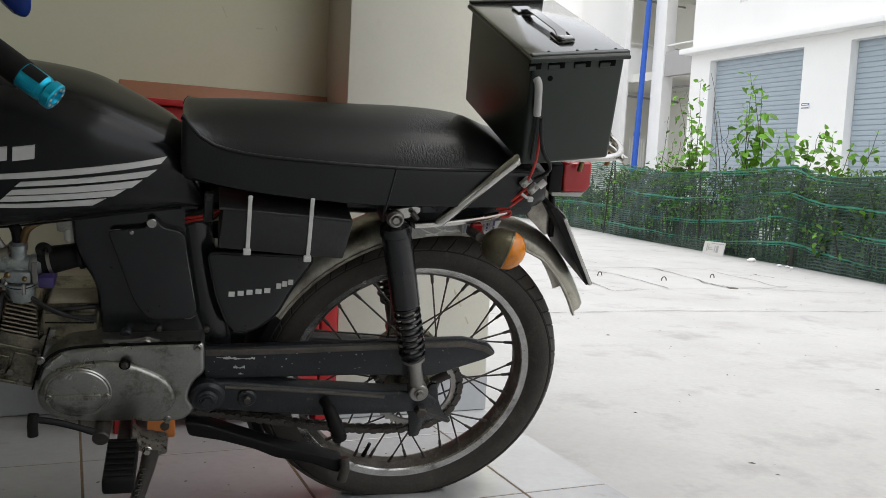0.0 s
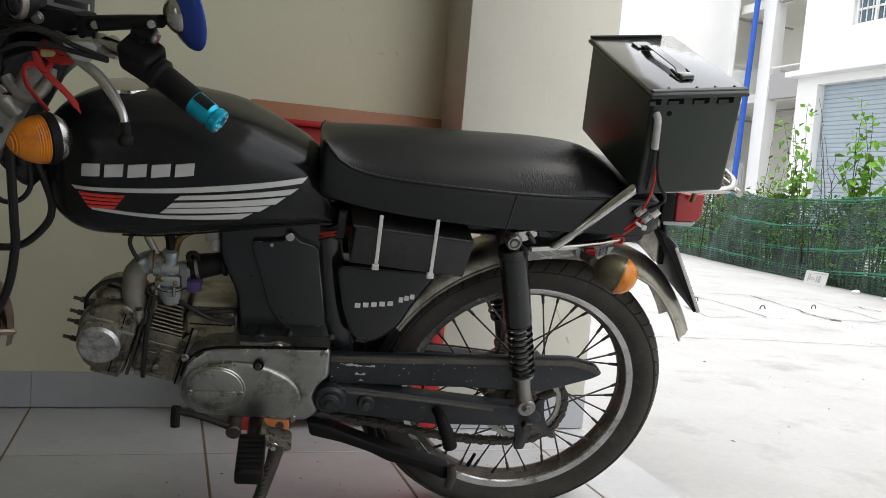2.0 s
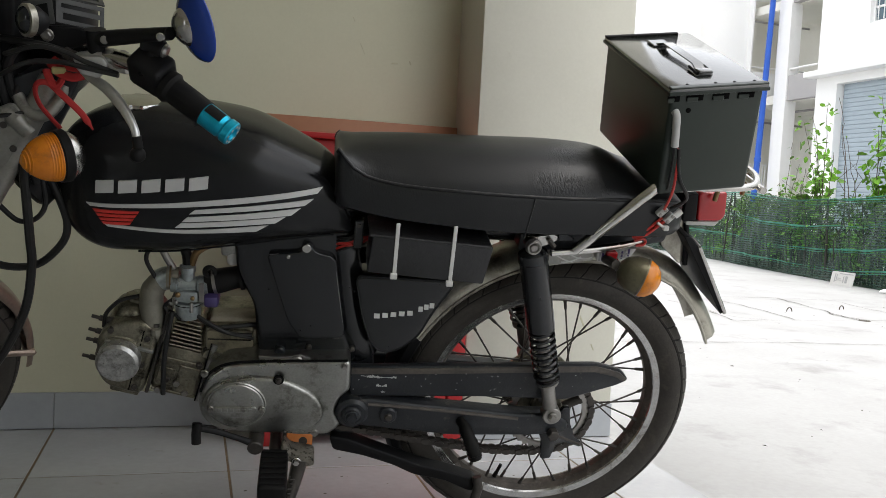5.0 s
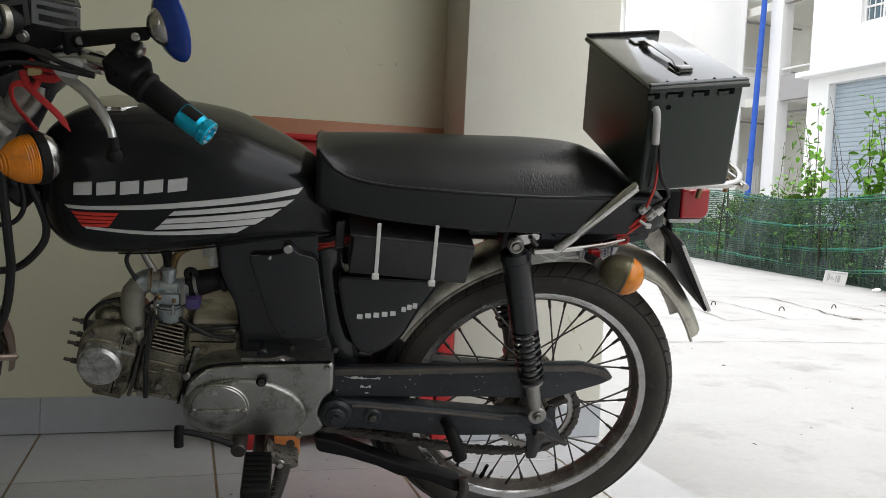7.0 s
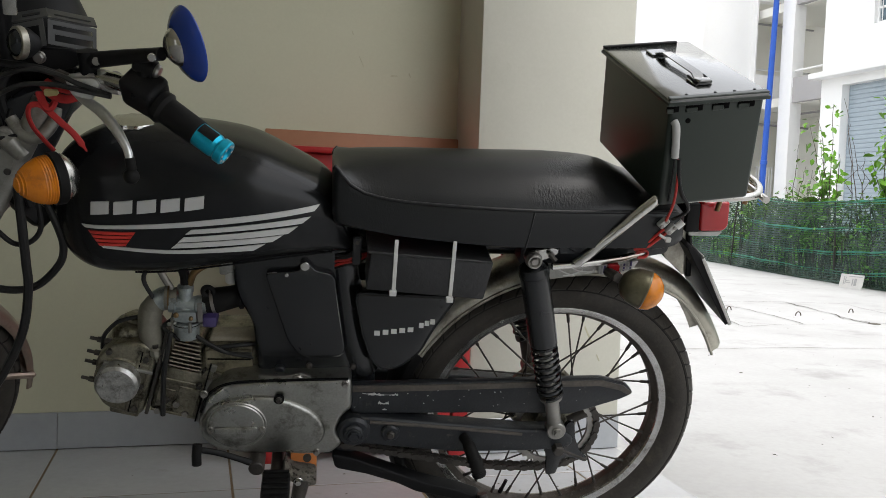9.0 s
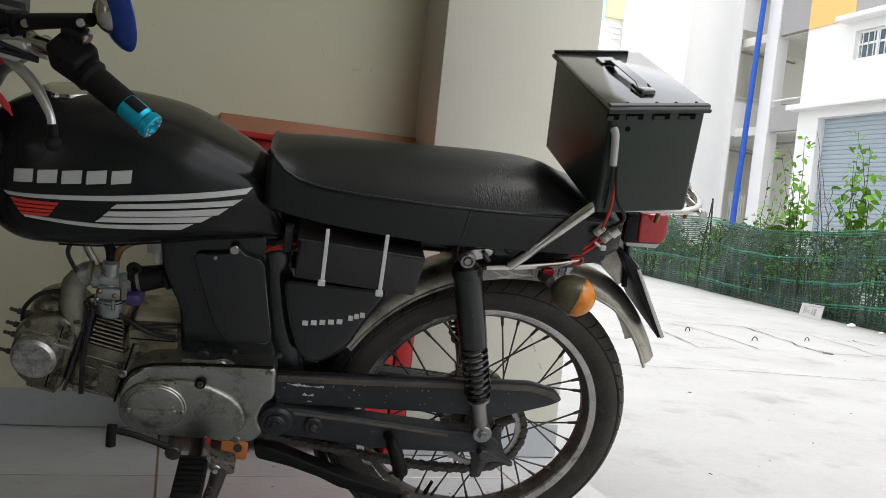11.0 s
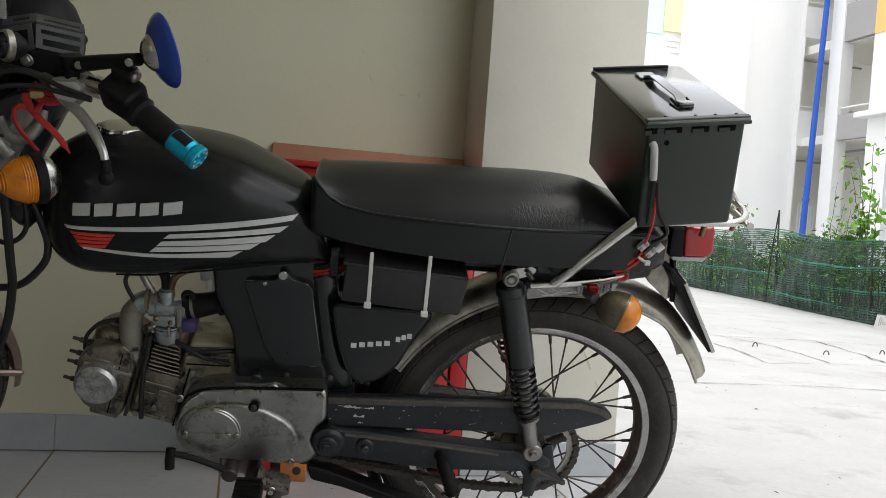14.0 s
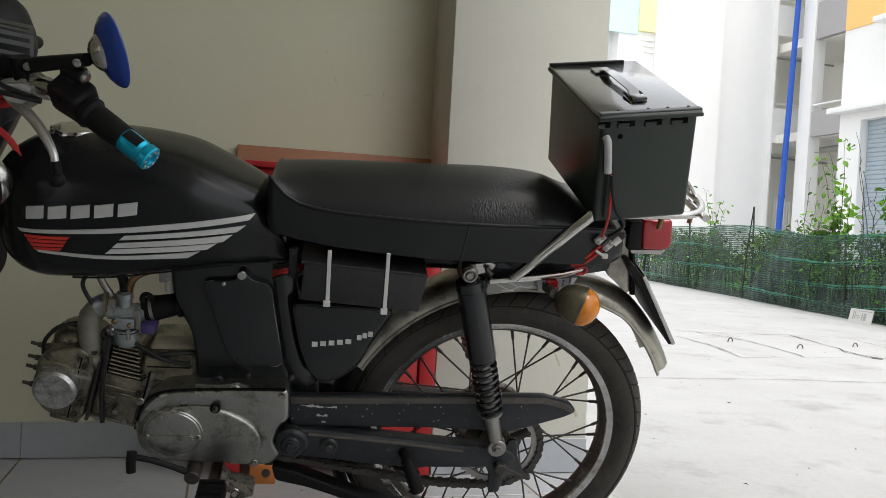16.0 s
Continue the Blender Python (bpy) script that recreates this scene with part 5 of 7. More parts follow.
# shock absorbers
def shock(v, key_label):
    top, low = Vector((-0.091, v, 0.351)), Vector((-0.010, v, 0.030))
    d = (low - top).normalized()
    m = along(top, low)
    body = lathe([(0.012, 0.008), (0.0235, 0.016), (0.025, 0.024), (0.025, 0.030), (0.0235, 0.032), (0.0235, 0.150), (0.0228, 0.158), (0.019, 0.158), (0.012, 0.16)], m, 32)
    s = bpart("shock_absorber", body, "frameblack", None, key_label)
    n, turns = 180, 8.6
    x, y = m.to_3x3() @ Vector((1, 0, 0)), m.to_3x3() @ Vector((0, 1, 0))
    bpart("spring", tube([top + d * (0.156 + 0.105 * i / n) + 0.0195 * (math.cos(2 * math.pi * turns * i / n) * x + math.sin(2 * math.pi * turns * i / n) * y) for i in range(n + 1)], 0.0034, 8), "frameblack", s, "glossy black coil spring")
    # The far rod's dark material holds the shade on that side.
    bpart("damper_rod", lathe([(0.010, 0.15), (0.010, 0.262), (0.0195, 0.262), (0.0195, 0.268), (0.0125, 0.272), (0.0125, 0.318), (0.009, 0.325)], m, 24), "steel" if v < 0 else "dark", s, "dull steel lower damper tube, darkened for shade on the far side")
    for p, r in ((top, 0.0118), (low, 0.0165)):
        bpart("eye", disc(p.x, v - 0.012, v + 0.012, p.z, r, 28), "steel", s)
        bolt(p.x, v - 0.016, p.z, 0.0066, "steel", s)
    return s


shock(-0.105, "black rear shock absorber with open coil spring")
shock(0.105, "black rear shock absorber with open coil spring")

# chain case, swing arm, axle
case = bpart("chain_case", prism(rounded([(-0.368, 0.103), (-0.057, 0.115), (0.066, 0.119), (0.112, 0.107), (0.128, 0.090), (0.108, 0.078), (0.019, 0.046), (-0.117, 0.049), (-0.362, 0.046)], 0.008), -0.088, -0.072, "y", 0.004, 3), "satin", None, "dusty black chain case")
bpart("case_lip", tube([(-0.36, -0.084, 0.099), (-0.057, -0.084, 0.109), (0.062, -0.084, 0.115), (0.106, -0.084, 0.105)], 0.0045, 8), "satin", case)
M["dusty"] = mat("dusty_worn_flange", (0.115, 0.10, 0.086), (0.045, 0.041, 0.037), 0.45, spec=0.35, scale=22, fine=200, bump=0.3, stain=((0.16, 0.13, 0.10), 30, 0.56, 0.78))
bpart("case_flange", prism(rounded([(-0.362, 0.103), (-0.25, 0.105), (-0.057, 0.113), (0.066, 0.117), (0.106, 0.107), (0.122, 0.094), (0.118, 0.088), (0.098, 0.098), (0.062, 0.106), (-0.057, 0.102), (-0.25, 0.094), (-0.362, 0.091)], 0.003), -0.0915, -0.0875, "y", 0.0015, 2), "dusty", case, "dusty worn upper flange")
arm = bpart("swing_arm", prism(rounded([(-0.384, 0.022), (-0.366, 0.046), (-0.33, 0.046), (-0.246, 0.037), (-0.061, 0.020), (0.0, 0.022), (0.03, 0.005), (0.028, -0.015), (-0.032, -0.024), (-0.177, -0.026), (-0.345, -0.008), (-0.375, 0.004)], 0.012), -0.098, -0.066, "y", 0.008, 3), "satin", None, "dusty black swing arm")
bpart("far_swing_arm", prism(rounded([(-0.384, 0.022), (-0.366, 0.046), (-0.061, 0.020), (0.03, 0.012), (0.03, -0.02), (-0.345, -0.008)], 0.012), 0.066, 0.098, "y", 0.008, 3), "satin", None, "dusty black swing arm")
bpart("arm_rib", tube([(-0.33, -0.0975, 0.037), (-0.24, -0.0975, 0.030), (-0.15, -0.0975, 0.021), (-0.065, -0.0975, 0.012)], 0.0032, 8), "dusty", arm)
bpart("arm_end", disc(-0.357, -0.1055, -0.07, 0.020, 0.028, 36, 0.005), "satin", arm)
disc_bm = disc(-0.358, -0.113, -0.10, 0.021, 0.017, 30, 0.003)
bpart("pivot_boss", disc_bm, "satin", arm)
bolt(-0.358, -0.115, 0.021, 0.009, "satin", arm)
bpart("peg_boss", disc(-0.295, -0.106, -0.09, 0.018, 0.0155, 30, 0.003), "satin", arm)
bpart("peg_socket", disc(-0.295, -0.112, -0.105, 0.018, 0.007, 20, 0.002), "dark", arm)
bpart("axle_plate", prism(rounded([(-0.035, 0.004), (0.006, 0.010), (0.016, 0.034), (0.028, 0.034), (0.034, 0.0), (0.046, -0.028), (0.064, -0.044), (0.060, -0.051), (0.030, -0.040), (0.014, -0.044), (0.008, -0.076), (-0.010, -0.078), (-0.014, -0.036)], 0.005), -0.094, -0.084, "y", 0.003, 2), "frameblack", arm)
bpart("axle_nut", disc(0.002, -0.112, -0.09, -0.016, 0.011, 6, 0.002), "dark", arm)
bpart("adjuster", tube([(0.0, -0.09, -0.02), (0.06, -0.09, -0.045)], 0.005, 8), "dark", arm)
bpart("brake_plate", disc(0, 0.036, 0.05, 0, 0.07, 40, 0.004), "alloydirty", rear)
peg = bpart("rear_footrest", tube(soft([(-0.168, -0.10, 0.008), (-0.162, -0.122, 0.006), (-0.152, -0.142, -0.012), (-0.143, -0.148, -0.036)], 5, False), [0.009] * 5 + [0.0115] * 11, 12), "rubber2", None, "folded black rear footrest")
for k in range(4):
    t = k / 3
    bpart("peg_ring", tube([(-0.154 + 0.0085 * t, -0.138 - 0.009 * t, -0.008 - 0.022 * t), (-0.1525 + 0.0085 * t, -0.1395 - 0.009 * t, -0.0115 - 0.022 * t)], 0.0128, 12), "rubber2", peg)

# bare scratches in the black paint
for seed, (u, w, length, tall) in enumerate(((-0.335, 0.085, 0.05, 0.008), (-0.318, 0.068, 0.018, 0.009), (-0.345, 0.087, 0.02, 0.004), (0.075, 0.109, 0.02, 0.004), (-0.19, 0.098, 0.008, 0.003), (-0.31, 0.056, 0.008, 0.006))):
    r = random.Random(seed + 40)
    k = 22
    upper = [(u + length * i / k, w + tall * (0.5 + 0.5 * math.sin(0.33 * i + seed)) * r.uniform(0.1, 0.6)) for i in range(k + 1)]
    lower = [(u + length * i / k, w - tall * r.uniform(0.0, 0.25)) for i in range(k, -1, -1)]
    bpart("paint_scratch", prism(upper + lower, -0.0886, -0.0878, "y"), "silver", case, "bare metal scratch in the paint", smooth=None)
chips = random.Random(17)
for k in range(22):
    u, w, r = chips.uniform(-0.36, 0.10), chips.uniform(0.055, 0.1), chips.uniform(0.0005, 0.0011)
    a0 = chips.uniform(0, 6)
    bpart("paint_chip", prism([(u + r * chips.uniform(0.6, 1.9) * math.cos(a0 + 1.26 * i), w + r * chips.uniform(0.5, 1.1) * math.sin(a0 + 1.26 * i)) for i in range(5)], -0.0886, -0.0878, "y"), "silver", case, smooth=None)
M["lever"] = mat("polished_alloy_lever", (0.66, 0.66, 0.65), (0.5, 0.5, 0.49), 0.3, 0.85, scale=20, fine=260, bump=0.06)
M["zinc"] = mat("grey_zinc_casting", (0.42, 0.46, 0.46), (0.22, 0.25, 0.25), 0.36, 0.7, scale=30, fine=260, bump=0.3, stain=((0.07, 0.055, 0.04), 40, 0.54, 0.72))
M["casetop"] = mat("pale_dusty_casting", (0.44, 0.40, 0.31), (0.25, 0.22, 0.165), 0.55, 0.1, scale=22, fine=260, bump=0.4, stain=((0.05, 0.042, 0.03), 26, 0.54, 0.75))
# Brighter than the crankcase casting, to offset the engine cover's shade.
M["casefront"] = mat("olive_brown_casting", (0.30, 0.27, 0.19), (0.14, 0.125, 0.085), 0.42, 0.35, scale=26, fine=260, bump=0.4, stain=((0.03, 0.026, 0.018), 26, 0.52, 0.72))
M["camcap"] = mat("scuffed_polished_cap", (0.62, 0.62, 0.60), (0.24, 0.24, 0.23), 0.3, 0.8, scale=70, fine=320, bump=0.2, stain=((0.17, 0.165, 0.15), 60, 0.50, 0.68))
M["elbow"] = mat("grey_cast_elbow", (0.235, 0.225, 0.185), (0.15, 0.14, 0.11), 0.48, 0.3, scale=24, fine=240, bump=0.3, stain=((0.07, 0.06, 0.045), 24, 0.58, 0.8))
M["olivemetal"] = mat("dirty_olive_metal", (0.20, 0.185, 0.12), (0.11, 0.10, 0.065), 0.36, 0.7, scale=22, fine=200, bump=0.15, stain=((0.03, 0.028, 0.018), 26, 0.55, 0.72))
M["tinted"] = mat("heat_tinted_steel", (0.58, 0.56, 0.54), (0.40, 0.30, 0.24), 0.25, 1.0, scale=18, fine=200, bump=0.05, stain=((0.22, 0.13, 0.20), 14, 0.50, 0.75))
M["dial"] = mat("black_dial_glass", (0.01, 0.012, 0.014), (0.014, 0.016, 0.018), 0.12, scale=20, bump=0)
# Near-black colour for the shade in holes, slots and gaps, and for oily joints.
M["hole"] = mat("hole_shade_black", (0.003, 0.003, 0.003), (0.004, 0.004, 0.004), 0.9, spec=0.1, bump=0)

# engine
CASE = [(-0.612, 0.045), (-0.597, 0.085), (-0.565, 0.112), (-0.507, 0.119), (-0.364, 0.124), (-0.362, 0.066), (-0.378, 0.052), (-0.387, 0.022), (-0.374, -0.002), (-0.393, -0.023), (-0.44, -0.026), (-0.511, -0.018), (-0.576, -0.012), (-0.606, 0.008)]
eng = bpart("engine_cover", prism(rounded(CASE, 0.010), -0.104, -0.030, "y", 0.010, 4), "alloy", None, "dull cast aluminium engine side cover")
bpart("swell", prism(soft([(-0.606, 0.035), (-0.585, 0.075), (-0.53, 0.092), (-0.47, 0.086), (-0.42, 0.058), (-0.405, 0.022), (-0.425, -0.006), (-0.48, -0.016), (-0.56, -0.012), (-0.595, 0.004)], 6), -0.112, -0.098, "y", 0.007, 4), "alloy", eng)
ring = bpart("flywheel_cap", lathe([(0.040, 0.008), (0.045, 0.008), (0.047, 0.004), (0.047, 0.0), (0.043, -0.004), (0.037, -0.005), (0.02, -0.006), (0, -0.006)], Matrix.Translation((-0.548, -0.114, 0.043)) @ ACROSS @ Matrix.Diagonal((1.0, 0.9, 1, 1)), 48), "alloy", eng, "round cast cap with raised nameplate bar")
bpart("cap_rim", tube([(-0.548 + 0.0465 * math.cos(t), -0.115, 0.043 + 0.0420 * math.sin(t)) for t in [2 * math.pi * i / 40 for i in range(40)]], 0.0022, 6, closed=True), "alloy", ring)
bpart("nameplate", prism(rounded([(-0.583, 0.031), (-0.515, 0.032), (-0.515, 0.043), (-0.583, 0.042)], 0.004), -0.1225, -0.118, "y", 0.001, 1), "alloy", ring, "raised cast nameplate bar")
for k in range(6):
    bpart("nameplate_bar", box((-0.577 + 0.0098 * k, -0.1238, 0.0335), (-0.5705 + 0.0098 * k, -0.1224, 0.0405), 0.0006, 1), "alloy", ring)
for u, w in ((-0.589, 0.037), (-0.507, 0.038)):
    bolt(u, -0.121, w, 0.0042, "steel", ring)
# Black disc on the swell stands for the shaded recess.
bpart("timing_plug", disc(-0.481, -0.1135, -0.108, 0.090, 0.0085, 24, 0.001), "hole", eng, "black disc painting the shade of a screw recess")
bolt(-0.481, -0.1145, 0.090, 0.0042, "dark", eng)
for u, w in ((-0.418, -0.018), (-0.60, 0.095), (-0.375, 0.115), (-0.575, -0.008)):
    bolt(u, -0.106, w, 0.0048, "steel", eng)
core = bpart("crankcase", prism(rounded([(-0.618, 0.10), (-0.606, 0.150), (-0.525, 0.153), (-0.51, 0.11), (-0.385, 0.10), (-0.385, -0.02), (-0.59, -0.02), (-0.625, 0.03)], 0.012), -0.045, 0.07, "y", 0.008, 3), "alloydirty", None, "oily cast engine crankcase")
bpart("case_top", box((-0.600, -0.030, 0.13), (-0.517, 0.012, 0.158), 0.007, 3), "casetop", core, "pale dusty casting")
for i in range(3):
    bpart("case_rib", box((-0.604 + 0.038 * i, -0.0485, 0.10), (-0.598 + 0.038 * i, -0.044, 0.148), 0.002), "alloydirty", core)
bolt(-0.602, -0.05, 0.103, 0.006, "dark", core)
bolt(-0.522, -0.05, 0.106, 0.006, "dark", core)
TILT = Matrix.Translation((-0.56, 0, 0.05)) @ Euler((0, radians(14.5), 0)).to_matrix().to_4x4()


def tilted(bm):
    bmesh.ops.transform(bm, matrix=TILT, verts=bm.verts)
    return bm


cyl = bpart("cylinder", tilted(box((-0.128, -0.052, -0.052), (-0.045, 0.052, 0.037), 0.006, 2)), "alloydirty", None, "finned engine cylinder, oily cast metal")
for i in range(8):
    bpart("fin", tilted(box((-0.117, -0.057, 0.0412 + 0.0074 * i), (-0.0630 - 0.0019 * i, 0.057, 0.0442 + 0.0074 * i), 0.001, 1)), "alloydirty", cyl)
bpart("fin_core", tilted(box((-0.110, -0.044, 0.025), (-0.078, 0.044, 0.095), 0.004, 2)), "dark", cyl)
bpart("flange", tilted(box((-0.050, -0.056, -0.056), (-0.040, 0.056, 0.06), 0.003, 2)), "alloy", cyl)
bpart("gasket", tilted(box((-0.134, -0.058, -0.06), (-0.128, 0.058, 0.10), 0.0015, 1)), "dark", cyl)
for u, w in ((-0.088, -0.03), (-0.07, -0.045), (-0.115, -0.05)):
    bm = tilted(disc(u, -0.058, -0.05, w, 0.006, 6, 0.001))
    bpart("bolt", bm, "steel", cyl)
head = bpart("cylinder_head", tilted(prism(rounded([(-0.222, -0.03), (-0.20, -0.062), (-0.136, -0.066), (-0.136, 0.06), (-0.16, 0.075), (-0.205, 0.06), (-0.228, 0.03)], 0.016), -0.06, 0.06, "y", 0.008, 3)), "alloydirty", None, "oily cast cylinder head")
bpart("cam_cap", disc(-0.740, -0.086, -0.05, 0.096, 0.0345, 40, 0.005), "camcap", head, "worn bright round cam cover")
bpart("cam_flange", disc(-0.740, -0.062, -0.05, 0.096, 0.039, 40, 0.002), "alloydirty", head)
bpart("rocker_cover", tilted(lathe([(0.034, 0.05), (0.034, 0.068), (0.028, 0.078), (0.016, 0.084), (0.012, 0.094), (0, 0.095)], Matrix.Translation((-0.185, -0.005, 0)), 28)), "alloydirty", head)
bpart("head_ledge", tilted(box((-0.215, -0.066, 0.022), (-0.136, -0.055, 0.028), 0.001, 1)), "alloy", head)
bpart("head_foot", tilted(box((-0.190, -0.055, -0.072), (-0.142, 0.05, -0.060), 0.004, 2)), "alloydirty", head)
for w in (-0.033, 0.0, 0.019, 0.044):
    bpart("stud_nut", tilted(lathe([(0.003, 0), (0.003, 0.012), (0.0048, 0.012), (0.0048, 0.024), (0.006, 0.026), (0.006, 0.034)], along((-0.247, -0.03, w), (-0.2, -0.03, w)), 10)), "dark", head)
bpart("head_cable", tube(soft([(-0.770, -0.03, 0.135), (-0.765, -0.035, 0.160), (-0.750, -0.04, 0.181), (-0.735, -0.04, 0.192), (-0.705, -0.035, 0.198)], 6, False), 0.0035, 8), "wire", head)
bpart("plug_lead", tube(soft([(-0.655, -0.062, 0.184), (-0.662, -0.066, 0.145), (-0.668, -0.067, 0.105), (-0.671, -0.067, 0.065), (-0.673, -0.064, 0.028)], 4, False), 0.0042, 8), "wire", cyl)

# cast ribs, seams and studs of the cylinder and head
for lo, hi in (((-0.122, -0.0545, -0.040), (-0.094, -0.0525, -0.004)), ((-0.09, -0.0545, -0.046), (-0.056, -0.0525, 0.006)), ((-0.126, -0.0548, 0.010), (-0.05, -0.0522, 0.016)), ((-0.126, -0.0548, -0.052), (-0.05, -0.0522, -0.047))):
    bpart("cast_rib", tilted(box(lo, hi, 0.001, 1)), "alloydirty", cyl)
for lo, hi in (((-0.166, -0.063, -0.058), (-0.162, -0.059, 0.056)), ((-0.146, -0.063, -0.06), (-0.142, -0.059, 0.058)), ((-0.212, -0.063, 0.034), (-0.14, -0.059, 0.037)), ((-0.16, -0.063, -0.03), (-0.14, -0.0595, -0.012))):
    bpart("cast_rib", tilted(box(lo, hi, 0.001, 1)), "alloydirty", head)
bpart("head_seam", tilted(box((-0.1605, -0.0606, -0.06), (-0.1585, -0.0585, 0.058))), "hole", head, "dark oily joint line")
bpart("cylinder_seam", tilted(box((-0.052, -0.0575, -0.054), (-0.0495, -0.05, 0.06))), "hole", cyl, "dark oily joint line")
for u, w in ((-0.152, -0.05), (-0.152, 0.045), (-0.21, 0.045), (-0.15, -0.005), (-0.105, -0.022), (-0.06, 0.018)):
    bpart("bolt", tilted(disc(u, -0.0655, -0.056, w, 0.0052, 6, 0.001)), "dark", head)
bpart("rocker_nut", tilted(lathe([(0.02, 0.09), (0.02, 0.096), (0.012, 0.099), (0, 0.099)], Matrix.Translation((-0.185, -0.012, -0.004)), 6)), "alloydirty", head)
# Black line that paints the shade along the cover's upper edge.
bpart("cover_shadow_gap", tube([(u, -0.1035, w) for u, w in soft([(-0.606, 0.06), (-0.594, 0.092), (-0.565, 0.113), (-0.507, 0.120), (-0.37, 0.125)], 5, False)], 0.0022, 6), "hole", eng, "black line drawn for the shade along the cover's edge")
bpart("breather", tube(soft([(-0.585, -0.055, 0.153), (-0.55, -0.05, 0.155), (-0.522, -0.04, 0.153)], 5, False), 0.004, 8), "wire", core)
# Plate added in the brighter olive where the casting lies shaded.
bpart("case_front", prism(rounded([(-0.604, 0.145), (-0.528, 0.143), (-0.526, 0.10), (-0.602, 0.098)], 0.006), -0.052, -0.044, "y", 0.003, 2), "casefront", core, "oily olive plate, brighter to offset shade on the casting")
bpart("case_seam", box((-0.60, -0.0532, 0.1285), (-0.53, -0.0515, 0.1305)), "hole", core)
bpart("case_lug", prism(rounded([(-0.612, 0.098), (-0.600, 0.111), (-0.578, 0.104), (-0.56, 0.106), (-0.56, 0.096), (-0.60, 0.090)], 0.004), -0.056, -0.044, "y", 0.002, 2), "alloydirty", core)

# inlet pipe and carburettor
pipe_in = bpart("inlet_pipe", tube(soft([(-0.682, -0.035, 0.125), (-0.687, -0.04, 0.155), (-0.691, -0.04, 0.185), (-0.687, -0.04, 0.214), (-0.668, -0.04, 0.233), (-0.645, -0.04, 0.236)], 6, False), [0.0195] * 13 + [0.0188] * 6 + [0.0175] * 6 + [0.0165] * 6, 18), "elbow", None, "cast metal inlet elbow")
bpart("inlet_flange", tube([(-0.664, -0.04, 0.237), (-0.659, -0.04, 0.237)], 0.022, 18), "elbow", pipe_in)
bpart("gasket", tube([(-0.659, -0.04, 0.237), (-0.6565, -0.04, 0.237)], 0.0225, 18), "brass", pipe_in)
bpart("sleeve", tube([(-0.675, -0.04, 0.229), (-0.668, -0.04, 0.2335), (-0.660, -0.04, 0.2355)], 0.0185, 18), "zinc", pipe_in, "brighter sleeve at the carburettor end")
bpart("foot", lathe([(0.0185, 0.152), (0.0205, 0.144), (0.0212, 0.132), (0.018, 0.124)], Matrix.Translation((-0.6845, -0.037, 0)), 20), "elbow", pipe_in)
bpart("foot_lug", lathe([(0.009, 0.140), (0.009, 0.150), (0.005, 0.153), (0, 0.153)], Matrix.Translation((-0.681, -0.058, 0)), 8), "elbow", pipe_in)
bpart("foot_nut", lathe([(0.005, 0.152), (0.005, 0.158), (0, 0.158)], Matrix.Translation((-0.681, -0.058, 0)), 6), "dark", pipe_in)
carb = bpart("carburettor", lathe([(0.008, 0.162), (0.012, 0.165), (0.0185, 0.168), (0.0205, 0.174), (0.0205, 0.190), (0.0235, 0.191), (0.0235, 0.194), (0.022, 0.195), (0.0235, 0.196), (0.0235, 0.199), (0.0165, 0.20), (0.0165, 0.216), (0.0135, 0.226), (0.0108, 0.232), (0.0108, 0.249), (0.0128, 0.250), (0.0128, 0.259), (0.008, 0.263), (0, 0.263)], Matrix.Translation((-0.632, -0.045, 0.0)), 28), "zinc", None, "grey cast carburettor")
bpart("barrel", tube([(-0.658, -0.045, 0.229), (-0.648, -0.045, 0.229), (-0.646, -0.045, 0.228), (-0.618, -0.045, 0.226), (-0.616, -0.045, 0.225), (-0.60, -0.045, 0.226)], [0.0165, 0.0165, 0.0135, 0.0135, 0.016, 0.016], 20), "zinc", carb)
for k in range(4):
    a = radians(20 + 90 * k)
    bpart("bowl_screw", lathe([(0.0032, 0.186), (0.0032, 0.203), (0.002, 0.204), (0, 0.204)], Matrix.Translation((-0.632 + 0.0225 * math.cos(a), -0.045 + 0.0225 * math.sin(a), 0)), 8), "steel", carb)
bpart("body_block", box((-0.650, -0.066, 0.203), (-0.614, -0.05, 0.222), 0.003, 2), "zinc", carb)
bpart("drain_screw", lathe([(0.0045, 0.156), (0.0045, 0.164), (0, 0.164)], Matrix.Translation((-0.632, -0.05, 0)), 6), "brass", carb)
bpart("slide_cable", tube([(-0.632, -0.045, 0.262), (-0.633, -0.045, 0.278)], 0.0042, 10), "steel", carb)
# Black ring paints the shade between the two halves of the bowl.
bpart("bowl_shadow", lathe([(0.0215, 0.1946), (0.0237, 0.1946), (0.0237, 0.1954), (0.0215, 0.1954)], Matrix.Translation((-0.632, -0.045, 0)), 28), "hole", carb)
bpart("fuel_boss", disc(-0.645, -0.070, -0.05, 0.217, 0.0045, 12), "brass", carb, "brass fuel fitting")
bpart("idle_screw", disc(-0.622, -0.072, -0.05, 0.212, 0.0034, 12), "brass", carb)
bpart("mixture_screw", disc(-0.648, -0.072, -0.05, 0.204, 0.0034, 12), "steel", carb)
bpart("choke_lever", box((-0.612, -0.07, 0.206), (-0.604, -0.066, 0.24), 0.001, 1), "steel", carb)
bpart("bowl_lug", box((-0.662, -0.055, 0.19), (-0.602, -0.035, 0.197), 0.002, 1), "alloy", carb)
M["violet"] = mat("violet_plastic", (0.05, 0.035, 0.13), (0.04, 0.03, 0.10), 0.5, scale=20, bump=0.05)
